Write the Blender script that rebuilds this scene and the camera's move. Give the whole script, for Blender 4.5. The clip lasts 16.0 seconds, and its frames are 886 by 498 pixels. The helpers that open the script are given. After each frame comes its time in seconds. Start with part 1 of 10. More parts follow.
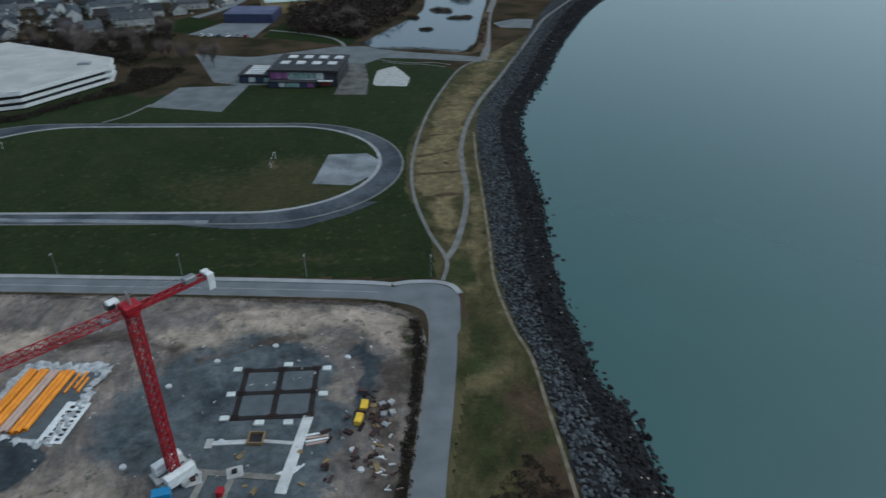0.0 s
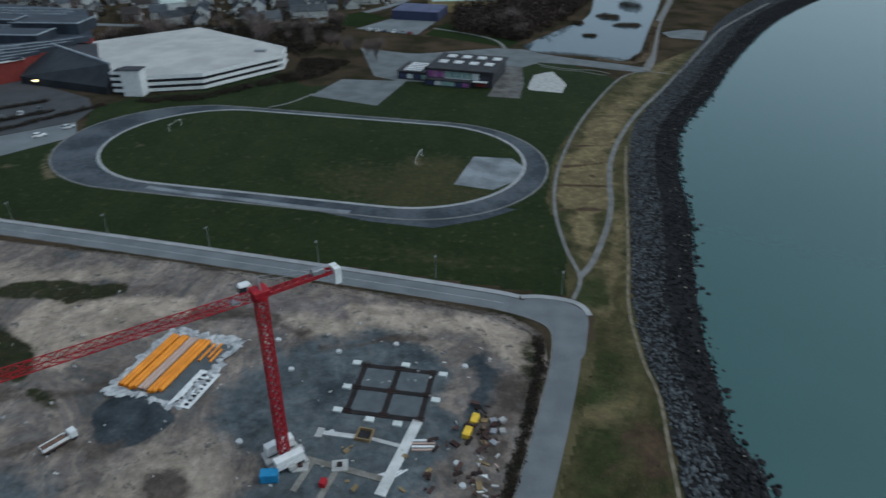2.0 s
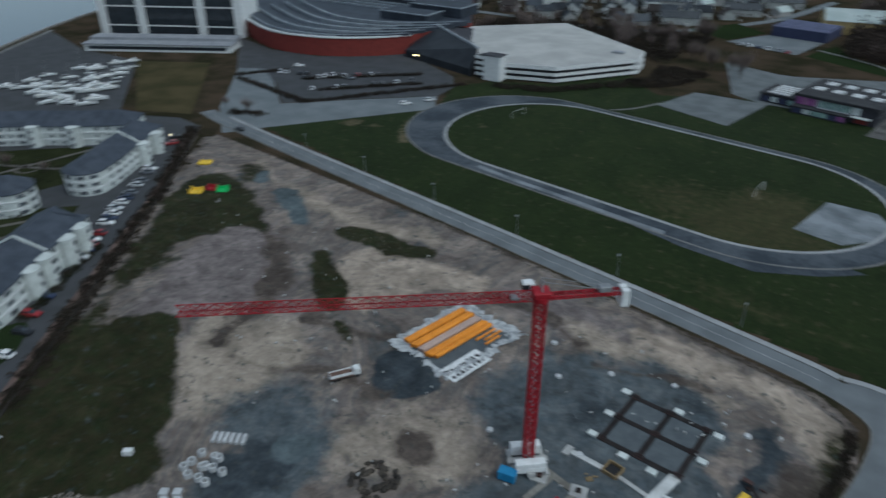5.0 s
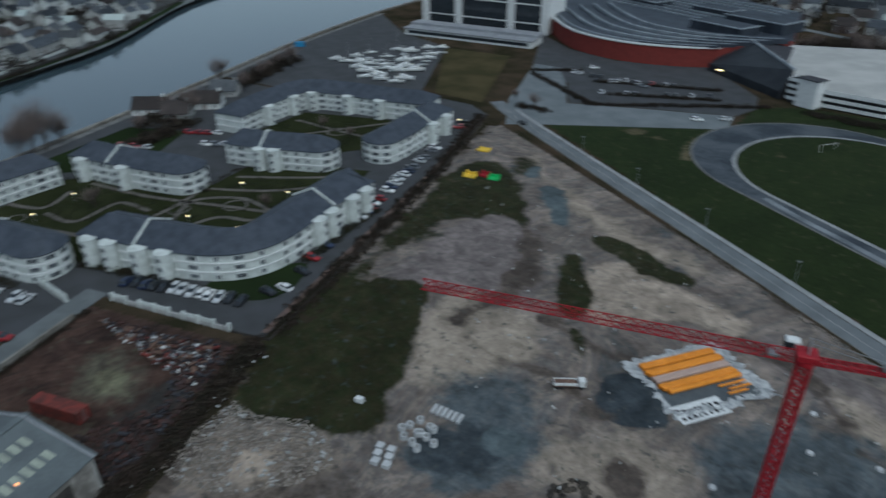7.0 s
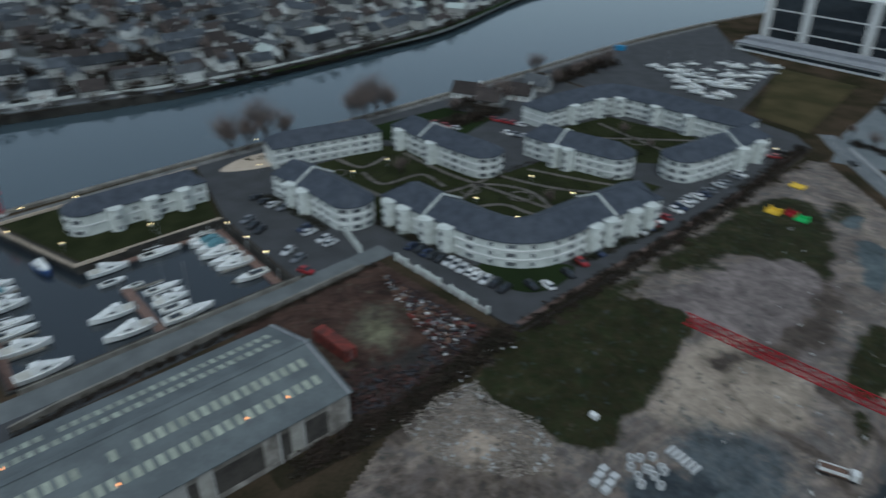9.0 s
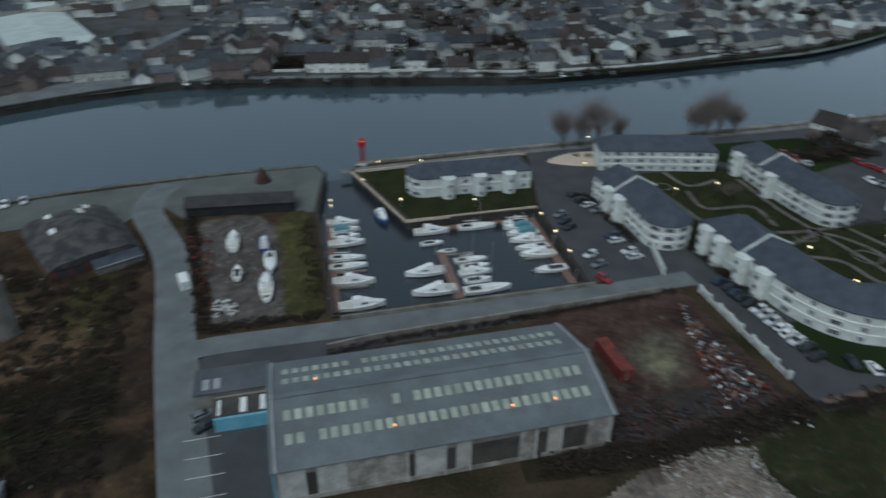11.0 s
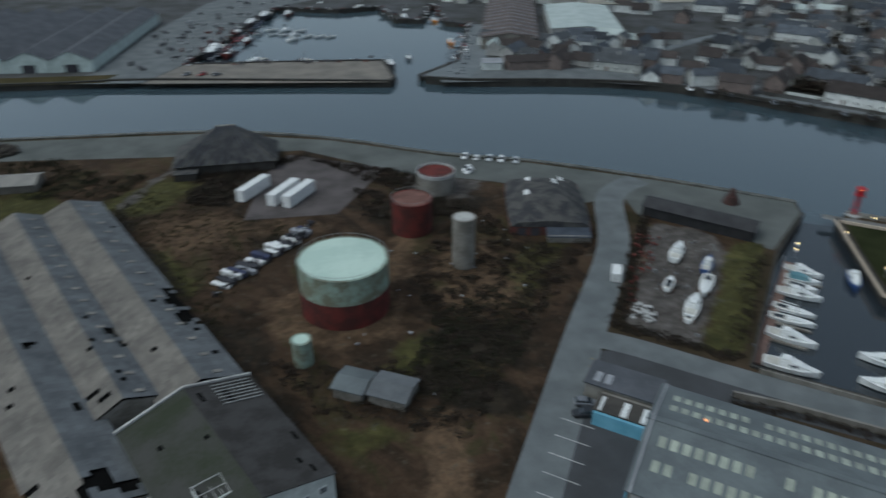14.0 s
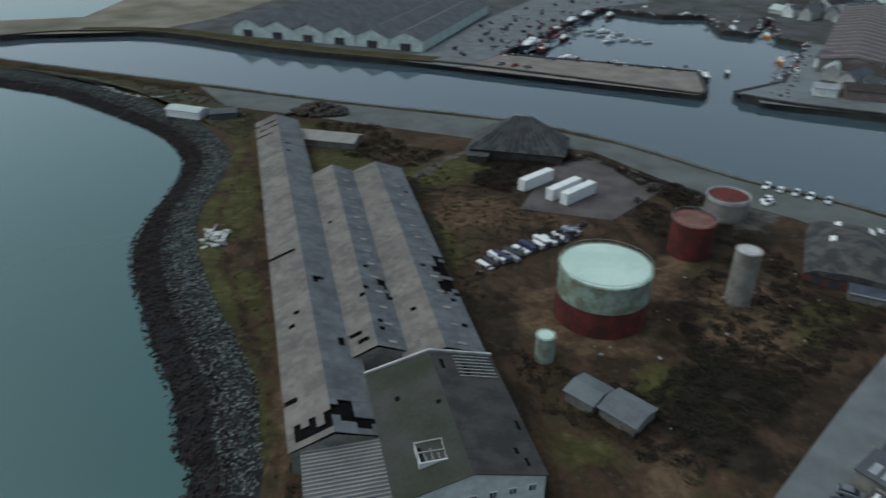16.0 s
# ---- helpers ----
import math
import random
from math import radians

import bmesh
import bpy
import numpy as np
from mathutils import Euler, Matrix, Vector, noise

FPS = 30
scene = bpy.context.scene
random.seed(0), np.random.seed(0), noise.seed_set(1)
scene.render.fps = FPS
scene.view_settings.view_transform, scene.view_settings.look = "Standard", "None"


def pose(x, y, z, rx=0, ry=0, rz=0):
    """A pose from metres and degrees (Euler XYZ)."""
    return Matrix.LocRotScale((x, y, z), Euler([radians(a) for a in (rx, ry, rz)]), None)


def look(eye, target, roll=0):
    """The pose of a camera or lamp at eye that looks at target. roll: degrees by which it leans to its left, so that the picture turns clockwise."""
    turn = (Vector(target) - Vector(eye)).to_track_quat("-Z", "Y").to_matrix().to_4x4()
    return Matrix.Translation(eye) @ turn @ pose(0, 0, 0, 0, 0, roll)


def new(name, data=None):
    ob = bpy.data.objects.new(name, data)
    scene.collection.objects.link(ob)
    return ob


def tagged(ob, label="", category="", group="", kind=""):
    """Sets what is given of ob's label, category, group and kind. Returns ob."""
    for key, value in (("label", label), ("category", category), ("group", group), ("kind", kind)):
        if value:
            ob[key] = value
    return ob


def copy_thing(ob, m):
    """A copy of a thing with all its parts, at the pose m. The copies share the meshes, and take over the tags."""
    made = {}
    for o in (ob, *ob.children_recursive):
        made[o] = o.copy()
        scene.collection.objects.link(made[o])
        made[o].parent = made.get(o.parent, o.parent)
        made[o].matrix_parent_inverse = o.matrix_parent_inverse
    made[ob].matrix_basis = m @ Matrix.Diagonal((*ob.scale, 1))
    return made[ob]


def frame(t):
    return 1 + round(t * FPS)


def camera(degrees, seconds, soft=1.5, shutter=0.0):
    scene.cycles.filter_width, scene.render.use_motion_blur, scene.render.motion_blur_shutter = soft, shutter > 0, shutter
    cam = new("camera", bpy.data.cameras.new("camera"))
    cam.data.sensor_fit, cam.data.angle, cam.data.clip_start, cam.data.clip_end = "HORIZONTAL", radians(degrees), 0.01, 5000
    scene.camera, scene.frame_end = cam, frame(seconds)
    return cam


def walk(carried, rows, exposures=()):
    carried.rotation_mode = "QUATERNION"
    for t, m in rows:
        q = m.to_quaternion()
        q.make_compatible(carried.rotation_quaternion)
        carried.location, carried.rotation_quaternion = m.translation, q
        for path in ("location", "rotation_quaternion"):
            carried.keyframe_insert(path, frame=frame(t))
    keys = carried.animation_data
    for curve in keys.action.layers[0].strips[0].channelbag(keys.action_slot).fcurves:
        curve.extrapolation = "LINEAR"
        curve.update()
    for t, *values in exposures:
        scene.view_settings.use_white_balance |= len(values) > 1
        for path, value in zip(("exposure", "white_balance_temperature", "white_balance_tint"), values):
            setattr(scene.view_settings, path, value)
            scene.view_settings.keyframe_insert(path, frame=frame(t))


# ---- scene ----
cam = camera(65.49, 16.0, soft=1.5, shutter=1.0)
# seconds, place, pitch, roll, heading
ROWS = [
    (0, -1.85, -4.21, 85.30, -29.69, -0.04, -9.83),
    (0.5, -1.31, -3.05, 85.29, -29.65, -0.09, -6.81),
    (1, -0.93, -1.91, 85.11, -29.62, -0.11, -3.75),
    (1.5, -0.43, -0.93, 85.10, -29.61, -0.13, -0.11),
    (2, -0.00, 0.00, 85.00, -29.58, -0.13, 3.45),
    (2.5, 0.39, 0.95, 84.96, -29.59, -0.12, 7.59),
    (3, 0.65, 1.60, 85.00, -29.60, -0.16, 11.54),
    (3.5, 0.94, 2.38, 84.94, -29.63, -0.17, 16.20),
    (3.7, 0.99, 2.65, 84.93, -29.60, -0.14, 18.04),
    (5.8, 1.06, 6.43, 83.35, -29.34, 0.08, 42.45),
    (6, 0.98, 6.65, 83.31, -29.31, 0.10, 44.79),
    (6.5, 0.87, 7.07, 83.27, -29.28, 0.05, 51.24),
    (7, 0.78, 7.36, 83.31, -29.25, 0.06, 57.11),
    (7.5, 0.53, 7.69, 83.35, -29.24, -0.02, 63.63),
    (8, 0.40, 8.08, 83.33, -29.22, -0.00, 69.84),
    (8.5, 0.32, 8.51, 83.40, -29.18, 0.01, 76.69),
    (9, 0.40, 8.80, 83.70, -29.18, -0.00, 83.03),
    (9.2, 0.49, 8.77, 83.93, -29.20, -0.00, 86.27),
    (11.3, -0.30, 8.16, 86.70, -29.91, -0.36, 115.30),
    (11.5, -0.60, 8.01, 86.58, -29.91, -0.28, 118.01),
    (12, -1.29, 7.85, 86.27, -29.85, -0.05, 124.70),
    (12.5, -1.70, 7.89, 85.82, -29.69, 0.03, 132.04),
    (13, -1.86, 7.89, 85.62, -29.58, -0.01, 138.63),
    (13.5, -2.18, 7.67, 85.38, -29.51, -0.07, 145.76),
    (14, -2.60, 7.69, 85.11, -29.40, -0.08, 152.34),
    (14.5, -2.97, 7.54, 84.85, -29.33, -0.13, 159.40),
    (15, -3.50, 7.37, 84.51, -29.26, -0.12, 165.95),
    (15.5, -3.85, 7.13, 84.18, -29.18, -0.06, 172.65),
    (16, -4.13, 7.07, 84.03, -29.25, -0.10, 177.83),
]


def level(x, y, z, pitch, roll, heading):
    a, p = radians(heading), radians(pitch)
    way = Vector((-math.sin(a) * math.cos(p), math.cos(a) * math.cos(p), math.sin(p)))
    eye = Vector((x, y, z))
    return look(eye, eye + way, -roll)


walk(cam, [(t, level(*row)) for t, *row in ROWS], exposures=[(0.0, 0.23, 5750, -2), (3.5, 0.16, 5750, -2), (6.5, 0.06, 5750, -2), (9.0, 0.03, 5850, -2), (11.5, 0.11, 6000, -2), (14.0, 0.17, 6050, -1), (16.0, 0.32, 6100, -2)])

# ---- light: dull overcast dusk ----
world = bpy.data.worlds.new("overcast_sky")
scene.world = world
world.use_nodes = True
wn, wl = world.node_tree.nodes, world.node_tree.links
wn.clear()
sky = wn.new("ShaderNodeTexSky")
sky.sky_type = "NISHITA"
sky.sun_disc = False
sky.sun_elevation, sky.sun_rotation = radians(54), radians(97)
sky.air_density, sky.dust_density, sky.ozone_density = 1.0, 2.5, 3.0
grey = wn.new("ShaderNodeHueSaturation")
grey.inputs["Saturation"].default_value = 0.5
grey.inputs["Value"].default_value = 1.0
back = wn.new("ShaderNodeBackground")
back.inputs["Strength"].default_value = 0.108
wout = wn.new("ShaderNodeOutputWorld")
wl.new(sky.outputs["Color"], grey.inputs["Color"])
wl.new(grey.outputs["Color"], back.inputs["Color"])
wl.new(back.outputs["Background"], wout.inputs["Surface"])
sun_data = bpy.data.lights.new("sun", "SUN")
sun_data.energy, sun_data.angle, sun_data.color = 0.7, radians(50), (1.0, 0.97, 0.94)
sun = new("sun", sun_data)
sun.matrix_world = look((125, -15, 270), (0, 0, 0))

# ---- materials ----
def mat(name, colour, other=None, scale=0.4, fine=6.0, rough=0.85, bump=0.15, metal=0.0, spread=0.35, ragged=False, patchy=0.5,
        per_piece=0.0, spec=0.25, dist=0.05):
    """A weathered surface: two colours mixed by coarse and fine noise in world metres, with relief. ragged: its border frays by the mesh's 'edge' value."""
    m = bpy.data.materials.new(name)
    m.use_nodes = True
    n, l = m.node_tree.nodes, m.node_tree.links
    bsdf = n["Principled BSDF"]
    other = other or tuple(c * (1 - spread) for c in colour)
    geo = n.new("ShaderNodeNewGeometry")
    big = n.new("ShaderNodeTexNoise")
    big.inputs["Scale"].default_value, big.inputs["Detail"].default_value = scale, 5.0
    small = n.new("ShaderNodeTexNoise")
    small.inputs["Scale"].default_value, small.inputs["Detail"].default_value = fine, 3.0
    for tex in (big, small):
        l.new(geo.outputs["Position"], tex.inputs["Vector"])
    add = n.new("ShaderNodeMath")
    add.operation = "MULTIPLY_ADD"
    add.inputs[1].default_value = 0.35
    l.new(small.outputs["Fac"], add.inputs[0])
    l.new(big.outputs["Fac"], add.inputs[2])
    ramp = n.new("ShaderNodeMapRange")
    ramp.inputs["From Min"].default_value = 0.675 - 0.28 * patchy
    ramp.inputs["From Max"].default_value = 0.675 + 0.28 * patchy
    l.new(add.outputs[0], ramp.inputs["Value"])
    mix = n.new("ShaderNodeMix")
    mix.data_type = "RGBA"
    mix.inputs["A"].default_value, mix.inputs["B"].default_value = (*colour, 1), (*other, 1)
    l.new(ramp.outputs["Result"], mix.inputs["Factor"])
    top = mix.outputs["Result"]
    if per_piece:
        info = n.new("ShaderNodeObjectInfo")
        isl = n.new("ShaderNodeMath")
        isl.operation = "ADD"
        l.new(info.outputs["Random"], isl.inputs[0])
        l.new(geo.outputs["Random Per Island"], isl.inputs[1])
        fr = n.new("ShaderNodeMath")
        fr.operation = "FRACT"
        l.new(isl.outputs[0], fr.inputs[0])
        span = n.new("ShaderNodeMapRange")
        span.inputs["To Min"].default_value, span.inputs["To Max"].default_value = 1 - per_piece, 1 + per_piece
        l.new(fr.outputs[0], span.inputs["Value"])
        hsv = n.new("ShaderNodeHueSaturation")
        l.new(top, hsv.inputs["Color"])
        l.new(span.outputs["Result"], hsv.inputs["Value"])
        top = hsv.outputs["Color"]
    l.new(top, bsdf.inputs["Base Color"])
    bsdf.inputs["Roughness"].default_value, bsdf.inputs["Metallic"].default_value = rough, metal
    bsdf.inputs["Specular IOR Level"].default_value = spec
    if bump:
        b = n.new("ShaderNodeBump")
        b.inputs["Strength"].default_value, b.inputs["Distance"].default_value = bump, dist
        l.new(add.outputs[0], b.inputs["Height"])
        l.new(b.outputs["Normal"], bsdf.inputs["Normal"])
    if ragged:
        at = n.new("ShaderNodeAttribute")
        at.attribute_name = "edge"
        fray = n.new("ShaderNodeTexNoise")
        fray.inputs["Scale"].default_value, fray.inputs["Detail"].default_value = 0.3, 9.0
        fray.inputs["Roughness"].default_value = 0.68
        l.new(geo.outputs["Position"], fray.inputs["Vector"])
        cut = n.new("ShaderNodeMath")
        cut.operation = "MULTIPLY_ADD"
        cut.inputs[1].default_value = 5.0
        l.new(fray.outputs["Fac"], cut.inputs[0])
        l.new(at.outputs["Fac"], cut.inputs[2])
        soft = n.new("ShaderNodeMapRange")
        soft.inputs["From Min"].default_value, soft.inputs["From Max"].default_value = 2.95, 3.75
        l.new(cut.outputs[0], soft.inputs["Value"])
        l.new(soft.outputs["Result"], bsdf.inputs["Alpha"])
    return m


def glow(name, colour, strength):
    m = bpy.data.materials.new(name)
    m.use_nodes = True
    b = m.node_tree.nodes["Principled BSDF"]
    b.inputs["Base Color"].default_value = (*colour, 1)
    b.inputs["Emission Color"].default_value = (*colour, 1)
    b.inputs["Emission Strength"].default_value = strength
    return m


def water(name, colour, deep, rough, scale, strength):
    m = mat(name, colour, deep, scale=0.006, fine=0.05, rough=rough, bump=0.0, patchy=1.2, spec=0.9)
    n, l = m.node_tree.nodes, m.node_tree.links
    geo = n.new("ShaderNodeNewGeometry")
    wave = n.new("ShaderNodeTexNoise")
    wave.inputs["Scale"].default_value, wave.inputs["Detail"].default_value = scale, 4.0
    l.new(geo.outputs["Position"], wave.inputs["Vector"])
    b = n.new("ShaderNodeBump")
    b.inputs["Strength"].default_value, b.inputs["Distance"].default_value = strength, 0.1
    l.new(wave.outputs["Fac"], b.inputs["Height"])
    l.new(b.outputs["Normal"], n["Principled BSDF"].inputs["Normal"])
    return m


BASINWATER = water("basin_water", (0.016, 0.022, 0.028), (0.022, 0.028, 0.034), 0.15, 0.8, 0.25)
SEA = water("sea_water", (0.03, 0.09, 0.08), (0.022, 0.072, 0.067), 0.1, 0.6, 0.16)
RIVER = water("river_water", (0.045, 0.068, 0.083), (0.054, 0.078, 0.093), 0.08, 0.5, 0.13)
SCRUB = mat("rough_ground", (0.064, 0.047, 0.033), (0.025, 0.024, 0.0145), spec=0.0, rough=1.0, scale=0.065, fine=1.5, bump=0.5, dist=0.3)
TOWN = mat("town_ground", (0.075, 0.077, 0.082), (0.034, 0.034, 0.03), scale=0.06, fine=0.8)
LAWN = mat("lawn", (0.0225, 0.034, 0.0145), (0.0165, 0.0245, 0.0115), scale=0.04, fine=1.2, patchy=0.7, bump=0.3, rough=1.0, spec=0.0)
MEADOW = mat("dry_grass", (0.095, 0.081, 0.044), (0.034, 0.038, 0.017), spec=0.0, rough=1.0, scale=0.09, fine=1.8, bump=0.5, dist=0.25, patchy=0.45)
MEADOW_R = mat("dry_grass_ragged", (0.06, 0.056, 0.028), (0.034, 0.03, 0.018), scale=0.12, fine=2.0, bump=0.4, ragged=True)
ASPHALT = mat("asphalt", (0.145, 0.157, 0.163), (0.1, 0.11, 0.115), scale=0.15, fine=8.0, bump=0.08, rough=0.8)
ROADTOP = mat("worn_pale_road", (0.155, 0.167, 0.178), (0.115, 0.125, 0.134), scale=0.15, fine=6.0, bump=0.08, rough=0.8)
ASPHALT_D = mat("dark_asphalt", (0.06, 0.062, 0.068), (0.045, 0.047, 0.05), scale=0.15, fine=8.0, bump=0.08)
ASPHALT_L = mat("pale_asphalt", (0.165, 0.182, 0.193), (0.12, 0.135, 0.145), scale=0.1, fine=6.0, bump=0.06)
FOOTWAY = mat("concrete_footway", (0.32, 0.328, 0.335), (0.24, 0.246, 0.252), scale=0.3, fine=5.0, bump=0.05)
GRAVELPATH = mat("gravel_path", (0.18, 0.178, 0.172), (0.115, 0.115, 0.112), scale=0.3, fine=6.0)
TRACKBLUE = mat("worn_track", (0.03, 0.038, 0.049), (0.075, 0.086, 0.1), scale=0.07, fine=0.6, bump=0.1, patchy=0.4)
CONCRETE = mat("concrete", (0.42, 0.42, 0.41), (0.29, 0.29, 0.285), scale=0.5, fine=4.0, bump=0.1)
OLDCONC = mat("stained_concrete", (0.23, 0.22, 0.2), (0.13, 0.12, 0.105), scale=0.25, fine=2.0, bump=0.2)
RUST = mat("rusty_scrap", (0.06, 0.03, 0.026), (0.03, 0.023, 0.022), scale=0.5, fine=3.0, per_piece=0.5)
ROCK = mat("armour_rock", (0.085, 0.094, 0.1), (0.045, 0.05, 0.055), scale=0.5, fine=2.0, bump=0.4, dist=0.2, per_piece=0.4)
ROCKPALE = mat("grey_green_shore_stones", (0.125, 0.138, 0.134), (0.055, 0.06, 0.057), scale=0.3, fine=2.0, bump=0.4, dist=0.2, per_piece=0.6)
WETWEED = mat("weedy_wet_rock", (0.034, 0.024, 0.022), (0.016, 0.0115, 0.011), scale=0.4, fine=2.0, bump=0.4, dist=0.2, per_piece=0.6, rough=0.75, spec=0.1)
WETROCK = mat("wet_dark_rock", (0.027, 0.027, 0.029), (0.011, 0.011, 0.012), scale=0.4, fine=2.0, bump=0.4, dist=0.2, per_piece=0.6, rough=0.75, spec=0.1)
RUBBLE = mat("pale_rubble", (0.27, 0.24, 0.212), (0.15, 0.13, 0.115), scale=0.5, fine=2.0, per_piece=0.35)
SLATE = mat("slate_roof", (0.06, 0.07, 0.09), (0.038, 0.046, 0.062), scale=0.4, fine=4.0, rough=0.65, bump=0.2)
RENDERW = mat("white_render", (0.6, 0.635, 0.62), (0.46, 0.49, 0.475), scale=0.5, fine=3.0, bump=0.04)
GLASS = mat("dark_glass", (0.035, 0.042, 0.05), (0.025, 0.03, 0.036), rough=0.08, bump=0.0, spec=0.6)
WHITE = mat("white_paint", (0.72, 0.73, 0.73), (0.6, 0.61, 0.61), scale=1.0, bump=0.02, rough=0.5)
GREYMETAL = mat("grey_sheet_metal", (0.3, 0.31, 0.33), (0.22, 0.23, 0.25), scale=0.3, fine=2.0, rough=0.5, bump=0.05)
ASBESTOS = mat("old_fibre_cement", (0.27, 0.255, 0.235), (0.17, 0.165, 0.155), scale=0.25, fine=2.5, bump=0.2, patchy=0.8)
ASBESTOS_D = mat("dark_fibre_cement", (0.095, 0.1, 0.115), (0.065, 0.07, 0.08), scale=0.2, fine=2.5, bump=0.2)
ROOFGREY = mat("grey_roof_sheet", (0.13, 0.148, 0.156), (0.095, 0.108, 0.116), scale=0.2, fine=2.0, rough=0.6, bump=0.1)
ROOFLIGHT = mat("translucent_roof_panel", (0.34, 0.37, 0.31), (0.25, 0.275, 0.235), scale=0.5, fine=3.0, rough=0.4, bump=0.03, per_piece=0.15)
REDPAINT = mat("red_paint", (0.34, 0.014, 0.024), (0.26, 0.012, 0.02), scale=1.0, fine=4.0, rough=0.45, bump=0.03)
REDOXIDE = mat("red_oxide", (0.12, 0.026, 0.022), (0.06, 0.021, 0.019), scale=0.3, fine=1.5, bump=0.15)
GREENPALE = mat("pale_green_paint", (0.5, 0.62, 0.55), (0.42, 0.54, 0.48), scale=0.15, fine=1.0, rough=0.5, bump=0.03)
GREENRUST = mat("stained_green_paint", (0.24, 0.31, 0.26), (0.15, 0.15, 0.11), scale=0.35, fine=1.2, bump=0.1, patchy=0.4)
ORANGE = mat("orange_plastic", (0.75, 0.28, 0.03), (0.62, 0.22, 0.02), scale=0.5, fine=3.0, rough=0.5, bump=0.02)
PINKPIPE = mat("pale_pink_plastic", (0.45, 0.33, 0.28), (0.38, 0.28, 0.24), rough=0.5, bump=0.02)
TARP = mat("white_tarpaulin", (0.48, 0.49, 0.5), (0.26, 0.27, 0.28), scale=0.8, fine=4.0, bump=0.4, dist=0.15)
YELLOW = mat("yellow_paint", (0.75, 0.5, 0.05), (0.6, 0.4, 0.04), scale=1.0, rough=0.5, bump=0.02)
BLUE = mat("blue_paint", (0.04, 0.22, 0.42), (0.03, 0.18, 0.36), scale=1.0, rough=0.5, bump=0.02)
CYANWALL = mat("light_blue_cladding", (0.16, 0.36, 0.48), (0.12, 0.3, 0.4), scale=0.5, rough=0.6, bump=0.03)
GREENTOY = mat("green_paint", (0.05, 0.45, 0.12), (0.04, 0.38, 0.1), rough=0.5, bump=0.02)
BRICKRED = mat("red_brick_wall", (0.205, 0.038, 0.031), (0.16, 0.032, 0.027), scale=0.6, fine=6.0, bump=0.1)
STEEL = mat("galvanised_steel", (0.3, 0.31, 0.32), (0.22, 0.23, 0.24), rough=0.45, metal=0.4, bump=0.03)
BLACK = mat("black_rubber", (0.018, 0.018, 0.02), (0.028, 0.028, 0.03), bump=0.05)
TIMBER = mat("weathered_timber", (0.16, 0.1, 0.075), (0.11, 0.07, 0.055), scale=0.8, fine=5.0, bump=0.1)
BARK = mat("bare_twigs", (0.085, 0.067, 0.058), (0.06, 0.048, 0.042), bump=0.2)
SANDSTONE = mat("pale_paving", (0.5, 0.42, 0.34), (0.42, 0.35, 0.28), scale=0.5, fine=4.0, bump=0.05)
YELLOWLINE = mat("faded_yellow_line", (0.34, 0.24, 0.07), (0.2, 0.15, 0.06), scale=0.8, fine=4.0, bump=0.0)
SPILLED = mat("painted_line", (0.6, 0.6, 0.58), (0.4, 0.4, 0.39), scale=0.8, fine=4.0, bump=0.0)
LAMPGLOW = glow("lit_lamp", (1.0, 0.72, 0.35), 4.0)

SANDY = mat("beach_sand", (0.21, 0.182, 0.148), (0.085, 0.083, 0.052), scale=0.03, fine=0.5, bump=0.2, patchy=0.6)
BROWNROOF = mat("brown_ribbed_roof", (0.11, 0.085, 0.08), (0.08, 0.065, 0.062), scale=0.2, fine=2.0, rough=0.7)
PALEROOF = mat("pale_sheet_roof", (0.42, 0.47, 0.46), (0.34, 0.39, 0.38), scale=0.15, fine=2.0, rough=0.6)
SANDSTONE_R = mat("beige_sheet_roof", (0.3, 0.29, 0.25), (0.24, 0.23, 0.2), scale=0.2, fine=2.0)
BLACKROOF = mat("black_felt_roof", (0.03, 0.03, 0.033), (0.045, 0.045, 0.048), scale=0.3, fine=2.0)
PURPLEGREY = mat("blue_grey_roof_strip", (0.16, 0.17, 0.27), (0.12, 0.13, 0.2), scale=0.3)
YELLOWWALL = mat("ochre_wall", (0.5, 0.38, 0.18), (0.42, 0.32, 0.15), scale=0.5)
MEADOWBLADE = mat("dry_grass_blades", (0.135, 0.112, 0.062), (0.055, 0.056, 0.026), scale=0.15, fine=2.0, bump=0.0, per_piece=0.3)
CLOD = mat("earth_clod", (0.26, 0.23, 0.195), (0.14, 0.125, 0.11), scale=0.4, fine=2.0, per_piece=0.5)
BLACKHEAP = mat("dark_soil", (0.035, 0.03, 0.026), (0.06, 0.05, 0.04), scale=0.4, fine=2.0, per_piece=0.4)
REDCONT = mat("faded_red_container", (0.18, 0.04, 0.032), (0.085, 0.032, 0.028), scale=0.5, fine=2.0)
HALLROOF = mat("dark_brown_roof_sheets", (0.05, 0.048, 0.048), (0.03, 0.028, 0.027), scale=0.3, fine=1.5, bump=0.2, patchy=0.4)
STOREROOF = mat("mottled_old_roof", (0.075, 0.073, 0.07), (0.032, 0.033, 0.037), scale=0.35, fine=2.0, bump=0.3, patchy=0.35)
LAMPORANGE = glow("lit_orange_lamp", (1.0, 0.35, 0.12), 2.0)
PADBROWN = mat("brown_stained_pad", (0.1, 0.087, 0.086), (0.06, 0.052, 0.051), scale=0.15, fine=1.5)
FADEDLID = mat("faded_rusty_lid", (0.19, 0.1, 0.082), (0.1, 0.05, 0.042), scale=0.3, fine=1.5, patchy=0.6)
WHARFTOP = mat("stained_wharf_asphalt", (0.118, 0.126, 0.122), (0.072, 0.078, 0.074), scale=0.09, fine=3.0, bump=0.08, patchy=0.6)
